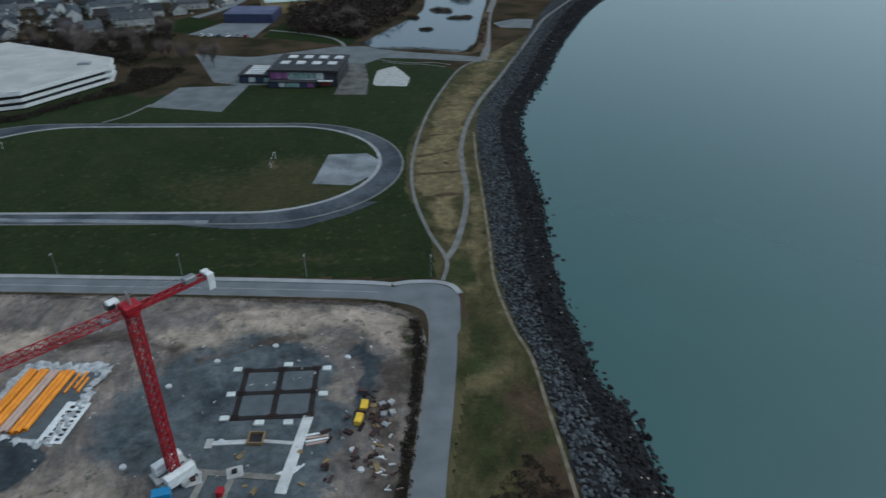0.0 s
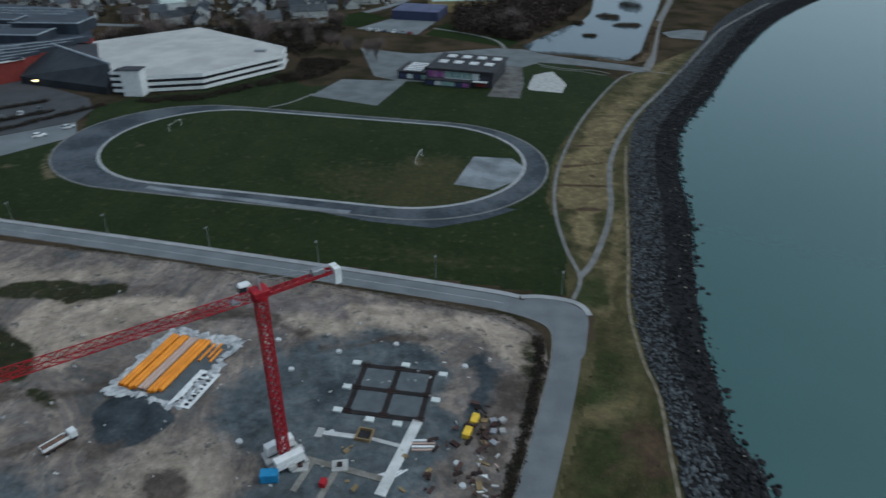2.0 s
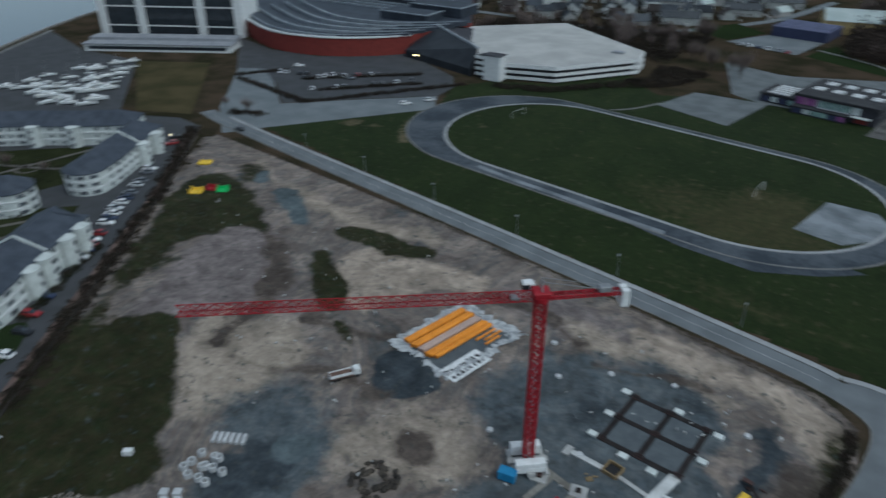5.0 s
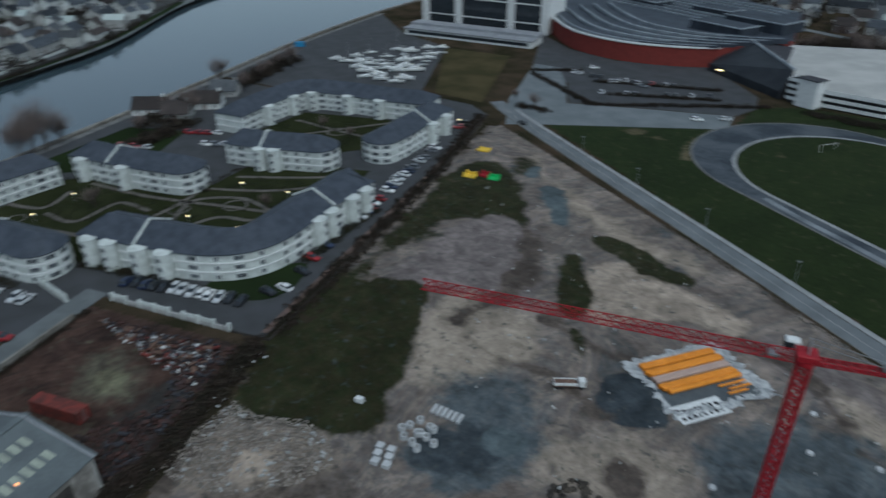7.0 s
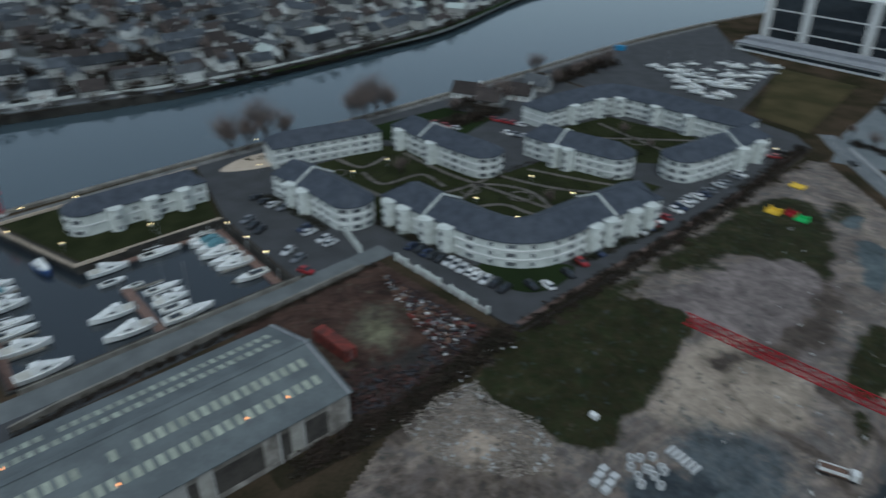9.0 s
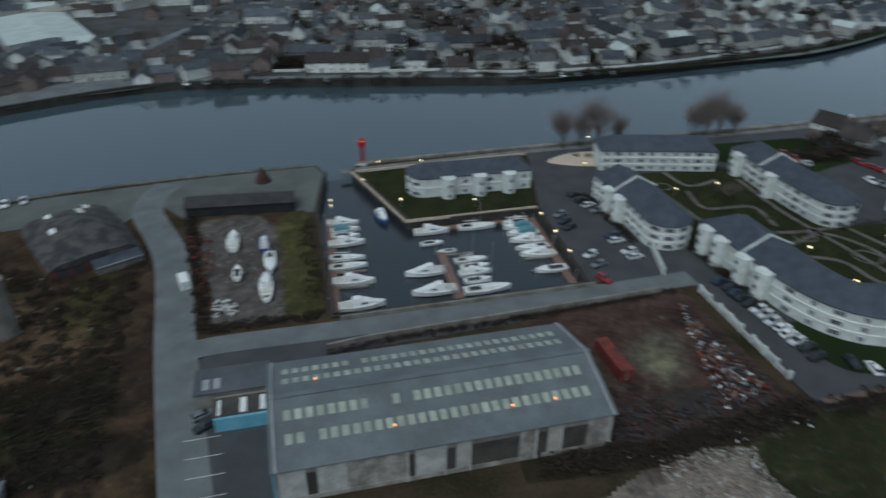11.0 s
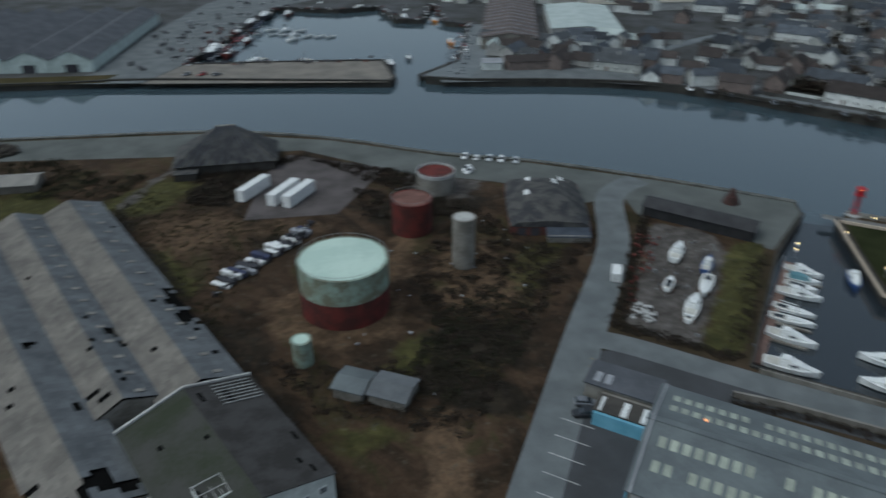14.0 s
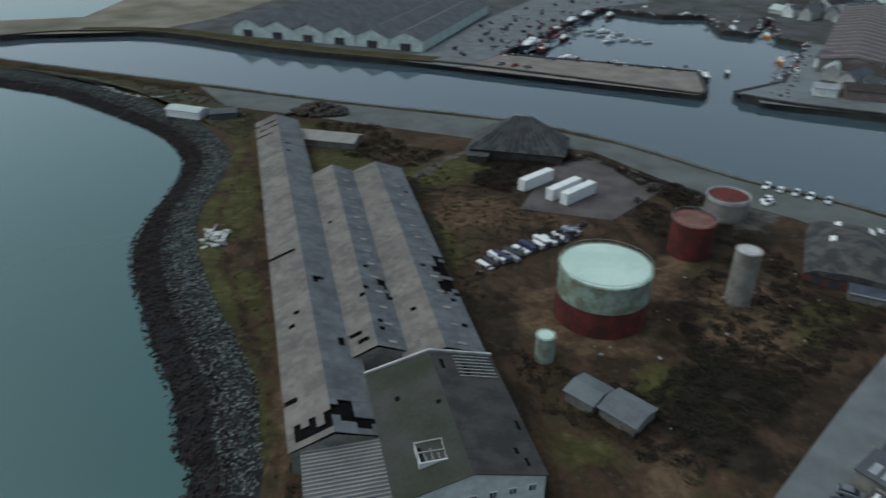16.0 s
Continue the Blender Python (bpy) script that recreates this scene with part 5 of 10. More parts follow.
sheet("harbour_yard", [(-24, -318), (-47, -343.5), (-52, -352), (-77, -389), (-99, -426), (-128, -470), (-170, -490), (-140, -560), (-86, -500), (-40, -420), (-7, -346), (10, -334)], 0.045, ASPHALT, "grey harbour yard by the dock", "yard")
ribbon("harbour_road", smooth([(-12, -326), (-22, -338), (-66, -404), (-124, -478), (-190, -560)]), 9, 0.07, ASPHALT, "grey road past the harbour sheds", "road")
ribbon("pier_bank", smooth([(-14, -332), (6, -339), (62, -362), (138, -404), (190, -409)], 4), 13, 0.052, PLOTGRASS, "rough grass bank along the harbour pier", "meadow", off=0)
sheet("beach", [(150, -402), (240, -394), (330, -428), (246, -437), (203, -447), (200, -508), (155, -615), (60, -640), (90, -520), (120, -440)], 0.04, SANDY, "pale beach and dune sand", "beach")
ribbon("estate_kerb_paving", [(-113.5, 39.5), (-166, 113), (-202, 157)], 1.4, 0.06, BRICKPAVE, "reddish brick paving along the estate wall", "pavement", off=1.4)
ribbon("hedge_bank", [(-110, 39), (-163, 113), (-199, 158)], 6.0, 0.035, VERGE, "dark weedy bank below the estate wall", "verge", off=-2.0)
ribbon("bramble_bank", smooth([(-112, 36), (-100, 23), (-90, 12), (-84, 2), (-78, -8)], 4), 5.0, 0.05, VERGE, "dark bramble bank by the scrapyard", "verge")
sheet("basin_water", BASIN, WATER + .03, BASINWATER, "dark still water of the marina basin", "water")
DRYEDGE = mat("pale_trodden_earth", (0.19, 0.16, 0.12), (0.09, 0.08, 0.05), scale=0.4, fine=3.0)
ribbon("bank_edge", [(x - .5, y) for x, y in BANKTOP if 58 < y < 230], .7, 0.05, DRYEDGE, "pale trodden edge above the rocks", "path")

# ---- buildings ----
def gable_wall(L, W, h, r, mi=0):
    """Four walls with gable peaks, as one closed shell up to the roof."""
    bm = bmesh.new()
    a, b = L / 2, W / 2
    p = [bm.verts.new(v) for v in ((-a, -b, 0), (a, -b, 0), (a, b, 0), (-a, b, 0), (-a, -b, h), (a, -b, h), (a, b, h), (-a, b, h), (-a, 0, r), (a, 0, r))]
    for f in ((0, 1, 5, 4), (2, 3, 7, 6), (1, 2, 6, 9, 5), (3, 0, 4, 8, 7), (4, 5, 9, 8), (6, 7, 8, 9), (3, 2, 1, 0)):
        bm.faces.new([p[i] for i in f])
    return bm


def slope(L, W, h, r, side, over=0.4, thick=0.18, lift=0.03):
    """One pitch of a gable roof as a slab; side -1 or 1."""
    bm = bmesh.new()
    b = W / 2
    k = (r - h) / b
    y1 = b + over
    z1 = h - k * over
    a = L / 2 + over
    vs = []
    for x in (-a, a):
        for y, z in ((0, r), (side * y1, z1)):
            for t in (lift, lift + thick):
                vs.append(bm.verts.new((x, y, z + t)))
    for f in ((0, 2, 3, 1), (4, 5, 7, 6), (0, 1, 5, 4), (2, 6, 7, 3), (1, 3, 7, 5), (0, 4, 6, 2)):
        bm.faces.new([vs[i] for i in f])
    return bm


def frame_of(ax, ay, bx, by):
    """Middle, length and heading of a line from a to b."""
    return (ax + bx) / 2, (ay + by) / 2, math.hypot(bx - ax, by - ay), math.degrees(math.atan2(by - ay, bx - ax))


# paler base colour paints the sky's reflection into the panes
PALEGLASS = mat("curtained_window_glass", (0.13, 0.145, 0.155), (0.06, 0.07, 0.08), scale=0.8, fine=2.0, rough=0.12, bump=0.0, spec=0.6, per_piece=0.5)


def pane_mesh(w=1.2, h=1.3, d=0.08, name="window", glass=GLASS):
    bm = bmesh.new()
    box(bm, -w / 2, -d, 0, w / 2, d, h, mi=0)
    box(bm, -w / 2 + 0.1, -d - 0.02, 0.1, -0.04, d + 0.02, h - 0.1, mi=1)
    box(bm, 0.04, -d - 0.02, 0.1, w / 2 - 0.1, d + 0.02, h - 0.1, mi=1)
    me = bpy.data.meshes.new(name)
    bm.to_mesh(me)
    bm.free()
    me.materials.append(WHITE)
    me.materials.append(glass)
    return me


WINDOW = pane_mesh(1.3, 1.25, glass=PALEGLASS)
WIDEWINDOW = pane_mesh(2.4, 1.25, glass=PALEGLASS)


def put(mesh, name, parent, x, y, z, turn):
    o = bpy.data.objects.new(name, mesh)
    scene.collection.objects.link(o)
    o.parent = parent
    o.matrix_basis = pose(x, y, z, 0, 0, turn)
    return o


def apartment(line, width, label, floors=3, bays=(), eave=6.8, rise=3.4, notch=(), rounded=True):
    """White rendered block with a slate roof along a bent line, its last end rounded; bays: (share of the line, side) for round stair towers."""
    cx, cy = line[len(line) // 2]
    loc = [(x - cx, y - cy) for x, y in line]
    ob = thing("apartment_block", label, "apartment building", cx, cy, group="white apartment blocks")
    m = len(loc)
    ridge = [Vector(p) for p in loc]
    seg0, seg1 = (ridge[1] - ridge[0]).normalized(), (ridge[-2] - ridge[-1]).normalized()

    def outline(w, grow):
        le, ri = sides_of(loc, w)
        if rounded:
            nrm = Vector((-seg1.y, seg1.x))
            base = ridge[-1]
            end = [base + nrm * -math.cos(math.pi * k / 10) * w / 2 - seg1 * math.sin(math.pi * k / 10) * w * .42 for k in range(1, 10)]
            if (end[0] - le[-1]).length > (end[-1] - le[-1]).length:
                end = end[::-1]
        else:
            le[-1], ri[-1] = le[-1] - seg1 * grow, ri[-1] - seg1 * grow
            end = []
        le[0], ri[0] = le[0] - seg0 * grow, ri[0] - seg0 * grow
        return le, end, ri

    le, end, ri = outline(width, 0)
    loop = [(p.x, p.y) for p in le + end + ri[::-1]]
    n = len(loop)
    raw("wall", [(x, y, z) for z in (0, eave) for x, y in loop], [(i, (i + 1) % n, n + (i + 1) % n, n + i)[::-1] for i in range(n)] + [tuple(range(n, 2 * n))[::-1]], RENDERW, ob)
    for fl in range(1, floors):
        z = fl * eave / floors
        lb, eb, rb = outline(width + .4, .2)
        band = [(p.x, p.y) for p in lb + eb + rb[::-1]]
        raw("string_course", [(x, y, q) for q in (z - .16, z + .16) for x, y in band], [(i, (i + 1) % n, n + (i + 1) % n, n + i)[::-1] for i in range(n)] + [tuple(range(n, 2 * n))[::-1]], WHITE, ob)
    lo, eo, ro = outline(width + .7, .35)
    ridge[0] = ridge[0] + seg0 * width * .4
    if not rounded:
        ridge[-1] = ridge[-1] + seg1 * width * .4
    top = [(p.x, p.y, eave + rise) for p in ridge]
    rim = lo + eo + ro[::-1]
    k = len(rim)
    v = [(p.x, p.y, eave) for p in rim] + top + [(p.x, p.y, eave - .25) for p in rim]
    f = [(i, i + 1, k + i + 1, k + i) for i in range(m - 1)]
    f += [(k - 2 - i, k - 1 - i, k + i, k + i + 1) for i in range(m - 1)]
    f += [(m - 1 + i, m + i, k + m - 1) for i in range(len(eo) + 1)] + [(k - 1, 0, k)]
    f += [(i, k + m + i, k + m + (i + 1) % k, (i + 1) % k) for i in range(k)]
    roof = raw("roof", v, f, SLATE, ob)
    bm = bmesh.new()
    bm.from_mesh(roof.data)
    bmesh.ops.recalc_face_normals(bm, faces=bm.faces)
    bm.to_mesh(roof.data)
    bm.free()
    step = eave / floors
    if rounded:
        for i in range(1, len(end) - 1, 2):
            p, q = end[i], (end[i + 1] - end[i - 1])
            for fl in range(floors):
                put(WIDEWINDOW, "window", ob, p.x, p.y, .55 + fl * step, math.degrees(math.atan2(q.y, q.x)))
    # windows along both long sides
    lengths = [0]
    for i in range(1, m):
        lengths.append(lengths[-1] + (Vector(loc[i]) - Vector(loc[i - 1])).length)
    total = lengths[-1]

    def at(s):
        for i in range(1, m):
            if s <= lengths[i] or i == m - 1:
                t = (s - lengths[i - 1]) / (lengths[i] - lengths[i - 1])
                a, b = Vector(loc[i - 1]), Vector(loc[i])
                d = (b - a).normalized()
                return a.lerp(b, t), d
    s = 2.0
    taken = [(b[0] * total, b[1]) for b in bays]
    while s < total - 1.2:
        p, d = at(s)
        nrm = Vector((-d.y, d.x))
        for side in (1, -1):
            if any(abs(s - q) < 3.0 and g == side for q, g in taken):
                continue
            spot = p + nrm * side * (width / 2)
            for fl in range(floors):
                put(WIDEWINDOW if int(s / 2.9) % 3 == 1 else WINDOW, "window", ob, spot.x, spot.y, .55 + fl * step, math.degrees(math.atan2(d.y, d.x)))
        s += 3.6
    for share, side in bays:
        p, d = at(share * total)
        nrm = Vector((-d.y, d.x))
        spot = p + nrm * side * (width / 2 + 0.9)
        bm = bmesh.new()
        tube(bm, 1.95, 0, 1.95, eave - 0.1, 18, spot.x, spot.y)
        bay = part("stair_tower", bm, RENDERW, ob)
        bm = bmesh.new()
        tube(bm, 2.08, eave - 0.1, 2.08, eave + 0.2, 18, spot.x, spot.y)
        part("tower_cap", bm, RENDERW, bay)
        out = spot + nrm * side * 1.93
        for fl in range(floors):
            put(WINDOW, "window", bay, out.x, out.y, .55 + fl * step, math.degrees(math.atan2(d.y, d.x)))
    for share in notch:
        p, d = at(share * total)
        bm = bmesh.new()
        q = Matrix.Translation((p.x, p.y, 0)) @ Matrix.Rotation(math.atan2(d.y, d.x), 4, "Z")
        for sgn in (1, -1):
            beam(bm, q @ Vector((0, 0, eave + rise + 0.3)), q @ Vector((0, sgn * (width / 2 + 0.4), eave + 0.3)), 0.32)
        part("parapet", bm, RENDERW, ob, "white raised parapet across the roof")
    return ob


apartment(smooth([(-171, 18), (-158, 28), (-147, 37.5), (-143, 45), (-144.5, 52.5), (-151, 63), (-158, 76), (-162, 83)], 3), 13, "white rendered apartment block with a rounded corner and slate roof",
          bays=[(.05, -1), (.12, -1), (.22, -1), (.3, -1), (.68, -1), (.75, -1), (.86, -1), (.93, -1)], eave=7.0, notch=(.2, .78), rounded=False)
apartment(smooth([(-190, -13), (-183, -7), (-172, 1), (-166, 5)], 3), 12, "white rendered apartment block with slate roof beside the car park", bays=[(.35, -1), (.55, -1)], notch=(.4,))
apartment([(-210, -21), (-216, -6), (-223, 13)], 10, "long white rendered apartment block by the river", rounded=False)
apartment(smooth([(-227, 24), (-214, 32), (-202, 41), (-196, 46)], 3), 12, "white rendered apartment block with slate roof in the garden", bays=[(.15, -1), (.55, -1)], notch=(.4,))
apartment(smooth([(-212, 66), (-203, 73), (-194, 82), (-190, 86)], 3), 12, "white rendered apartment block with slate roof in the garden", bays=[(.4, -1), (.55, -1)], notch=(.4,))
apartment([(-203, 137), (-195, 123), (-188, 110), (-185.5, 104)], 12, "white rendered apartment block beside the parking road", bays=[(.2, 1), (.45, 1)], notch=(.45,))
apartment(smooth([(-236, 71), (-246, 88), (-252, 105), (-242, 117), (-224, 129), (-210, 140)], 3), 12, "large white rendered apartment block round a garden court",
          bays=[(.15, -1), (.3, -1), (.45, -1), (.65, -1), (.8, -1)], rounded=False)
apartment([(-189, -39), (-178, -55), (-171, -65)], 11, "white rendered apartment block on the marina island", eave=6.0, rise=2.6, floors=2, bays=[(.22, 1), (.5, 1), (.8, 1)])


def warehouse():
    """Long near shed with rows of translucent roof panels."""
    x, y, L, a = frame_of(-58, -41, -89.5, 4)
    d = Vector((math.cos(radians(a)), math.sin(radians(a))))
    nrm = Vector((-d.y, d.x))  # towards the marina
    W = 25.0
    c = Vector((x, y)) + nrm * W / 2
    ob = thing("warehouse", "long grey warehouse with rows of translucent roof panels", "warehouse", c.x, c.y, 0, a)
    part("wall", gable_wall(L, W, 7, 10.2), OLDCONC, ob)
    for s in (1, -1):
        part("roof", slope(L, W, 7, 10.2, s, 0.5), ROOFGREY, ob)
    bm = boxes((-L / 2 - .6, -.5, 10.15, L / 2 + .6, .5, 10.55))
    part("ridge_cap", bm, ROOFGREY, ob)
    k = 3.2 / (W / 2)
    bm = bmesh.new()
    t = math.atan(k)
    box(bm, -.56, -.95, .17, .56, .95, .24)
    panel = part("roof_panel", bm, ROOFLIGHT, ob)
    panel.hide_render = False
    first = True
    n = int((L - 4) / 1.75)
    for row, (yy, skip) in enumerate(((-7.8, {2}), (-3.6, {8, 9, 11}), (5.0, set()), (8.7, {7}))):
        for i in range(n):
            if i in skip:
                continue
            xx = -L / 2 + 2.6 + i * 1.75
            zz = 10.2 - abs(yy) * k
            m = pose(xx, yy, zz, math.degrees(t) * (1 if yy < 0 else -1), 0, 0)
            if first:
                panel.matrix_basis = m
                first = False
            else:
                again(panel, ob, m)
    dark = [(4.6, 6.2), (20.4, 21.4), (26.4, 28.0), (30.5, 38.6), (41.6, 43.4), (46.0, 50.4)]
    at = .35
    for a0, a1 in dark + [(L - .35, L)]:
        n = max(1, round((a0 - at) / 4.2))
        for i in range(n):
            p0, p1 = at + (a0 - at) * i / n, at + (a0 - at) * (i + 1) / n
            part("wall_panel", boxes((-L / 2 + p0 + .08, -W / 2 - .1, .9, -L / 2 + p1 - .08, -W / 2 + .1, 6.4)), (CONCRETE, WALLPALE, WALLSTAIN)[(i + int(p0)) % 3], ob)
        part("buttress", boxes((-L / 2 + a0 - .3, -W / 2 - .3, 0, -L / 2 + a0, -W / 2 + .1, 6.8)), CONCRETE, ob)
        if a1 < L:
            part("loading_door", boxes((-L / 2 + a0 + .05, -W / 2 - .06, .3, -L / 2 + a1 - .05, -W / 2 + .1, 5.6)), TRENCHDARK, ob)
        at = a1
    part("plinth", boxes((-L / 2, -W / 2 - .2, 0, L / 2, -W / 2 + .1, .9)), WALLSTAIN, ob)
    for xx, yy in ((-8.6, -8.3), (11, -8.3), (18.4, -8.3), (-20, 4.4)):
        part("lit_lamp", boxes((xx, yy - .3, 10.45 - abs(yy) * k, xx + .3, yy + .1, 10.6 - abs(yy) * k)), LAMPORANGE, ob)
    bm = boxes((-L / 2 - .35, -W / 2, 0, -L / 2 - .05, W / 2, 6.9))
    part("end_cladding", bm, CYANWALL, ob, "light blue end cladding")
    annex = part("annex", boxes((-L / 2 - 13.4, 11.8, 0, -L / 2 - .4, 18.4, 3.2)), OLDCONC, ob)
    part("annex_roof", boxes((-L / 2 - 13.7, 11.5, 3.2, -L / 2 - .4, 18.7, 3.5)), ASBESTOS_D, annex, "dark flat annex roof")
    for i in range(2):
        part("roof_light", boxes((-L / 2 - 12.2 + i * 1.9, 12.6, 3.5, -L / 2 - 11.0 + i * 1.9, 15.4, 3.6)), GREYMETAL, annex)
    lean = part("lean_to", boxes((-L / 2 - 10, 5.2, 0, -L / 2 - .4, 10.2, 2.8)), CYANWALL, ob, "light blue lean-to with a worn roof")
    part("lean_to_roof", boxes((-L / 2 - 10.3, 5.8, 2.8, -L / 2 - .4, 10.5, 3.0)), TRENCHDARK, lean)
    part("link_wall", boxes((-L / 2 - 10, 10.2, 0, -L / 2 - .4, 11.5, 2.6)), OLDCONC, ob)
    for x0, w in ((-9.4, .5), (-5.6, 1.1), (-2.2, .9)):
        part("roof_vent", boxes((-L / 2 + x0, 6.0, 3.0, -L / 2 + x0 + w, 9.6, 3.25)), WHITE, lean)
    for xx in (-L / 2 + .1, L / 2 - .5):
        for sgn in (-1, 1):
            bm = bmesh.new()
            beam(bm, (xx + .2, 0, 10.5), (xx + .2, sgn * (W / 2 + .6), 7.1), .22)
            part("barge_board", bm, GREYMETAL, ob)


warehouse()


def long_shed(line, W, eave, ridge, pale_side, label, panels=0, seed=3, holes=()):
    """Derelict long shed, its roof of fibre-cement sheets with missing pieces. line: from far end to near end."""
    (ax, ay), (bx, by) = line
    x, y, L, a = frame_of(ax, ay, bx, by)
    ob = thing("derelict_shed", label, "shed", x, y, 0, a, group="derelict sheds")
    rnd = random.Random(seed)
    part("wall", gable_wall(L, W, eave - .3, ridge - .45), OLDCONC, ob)
    k = (ridge - eave) / (W / 2)
    nx, ny = int(L / 1.3), 6
    for side in (1, -1):
        verts, faces, fm = [], [], []
        gone = set()
        for share, j0, ni, nj, which in holes:
            i0 = int(share * nx)
            for i in range(i0, min(nx, i0 + ni)):
                for j in range(j0, min(ny, j0 + nj)):
                    if which == side and rnd.random() < .8:
                        gone.add((i, j))
        for _ in range(2):
            gone.add((rnd.randrange(nx), rnd.randrange(ny)))
        for i in range(nx):
            for j in range(ny):
                if (i, j) in gone:
                    continue
                x0, x1 = -L / 2 + i * L / nx, -L / 2 + (i + 1) * L / nx
                y0, y1 = (W / 2 + .3) * j / ny, (W / 2 + .3) * (j + 1) / ny
                up = rnd.uniform(0, .05) + .06 * (ny - j) * .5
                c = len(verts)
                for xx, yy in ((x0, y0), (x1 + .05, y0), (x1 + .05, y1 + .08), (x0, y1 + .08)):
                    verts.append((xx, side * yy, ridge - k * yy + up))
                for xx, yy in ((x0, y0), (x1 + .05, y0), (x1 + .05, y1 + .08), (x0, y1 + .08)):
                    verts.append((xx, side * yy, ridge - k * yy + up - .06))
                q = ((c, c + 1, c + 2, c + 3), (c + 4, c + 7, c + 6, c + 5), (c, c + 4, c + 5, c + 1), (c + 3, c + 2, c + 6, c + 7), (c, c + 3, c + 7, c + 4), (c + 1, c + 5, c + 6, c + 2))
                faces += [f if side < 0 else f[::-1] for f in q]
        # east pitch takes the lit sheet colour, west pitch the shaded one
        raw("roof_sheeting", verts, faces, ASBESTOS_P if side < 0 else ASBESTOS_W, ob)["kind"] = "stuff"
        # near-black sheets paint the shade seen through the missing roof sheets
        raw("roof_underside", [(-L / 2, 0, ridge - .3), (L / 2, 0, ridge - .3), (L / 2, side * W / 2, eave - .26), (-L / 2, side * W / 2, eave - .26)], [(0, 1, 2, 3)], VOIDSHADE, ob)
    if panels:
        bm = bmesh.new()
        box(bm, -.45, -.8, .16, .45, .8, .24)
        pn = part("roof_panel", bm, ROOFSPOT, ob)
        first = True
        for side in (1,):
            for i in range(panels):
                xx = -L / 2 + (i + .7) * L / panels
                yy = side * W * .24
                m = pose(xx, yy, ridge - k * abs(yy) + .05, -side * math.degrees(math.atan(k)), 0, 0)
                if first:
                    pn.matrix_basis = m
                    first = False
                else:
                    again(pn, ob, m)
    return ob


# lit and shaded tones of the same fibre-cement sheets (_P lit, _W shaded)
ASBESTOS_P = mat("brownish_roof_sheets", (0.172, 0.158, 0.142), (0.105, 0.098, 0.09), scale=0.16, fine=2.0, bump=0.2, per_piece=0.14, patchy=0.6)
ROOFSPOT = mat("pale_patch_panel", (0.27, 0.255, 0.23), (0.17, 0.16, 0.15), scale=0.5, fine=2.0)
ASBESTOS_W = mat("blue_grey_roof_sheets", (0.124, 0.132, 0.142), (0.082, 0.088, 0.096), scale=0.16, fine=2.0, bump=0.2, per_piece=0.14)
long_shed([(45.3, -227.5), (9.5, -72.3)], 14.0, 5, 7.5, 1, "long derelict shed with missing roof sheets beside the shore", seed=5, holes=((.04, 0, 1, 6, -1), (.07, 0, 1, 5, -1), (.1, 2, 1, 4, -1), (.62, 1, 1, 5, -1), (.7, 1, 2, 2, 1), (.84, 3, 2, 3, 1), (.93, 4, 2, 2, -1), (.955, 0, 4, 3, 1), (.975, 0, 3, 5, -1), (.98, 3, 2, 3, 1)))
long_shed([(21, -180.5), (3.8, -94)], 12.5, 5, 7.5, 1, "derelict shed with small pale roof panels", panels=15, seed=8, holes=((.66, 1, 1, 2, 1), (.72, 3, 3, 2, 1), (.79, 4, 2, 2, 1), (.93, 2, 1, 4, -1), (.96, 0, 1, 3, -1), (.9, 1, 1, 1, 1)))
long_shed([(8.6, -182.5), (-8.5, -93)], 14.5, 5, 7.5, 1, "derelict shed with large gaps in its roof", panels=15, seed=14, holes=((.6, 4, 4, 2, 1), (.66, 3, 3, 3, 1), (.72, 3, 5, 3, 1), (.8, 4, 1, 2, 1), (.9, 4, 1, 1, 1), (.7, 1, 1, 1, -1)))


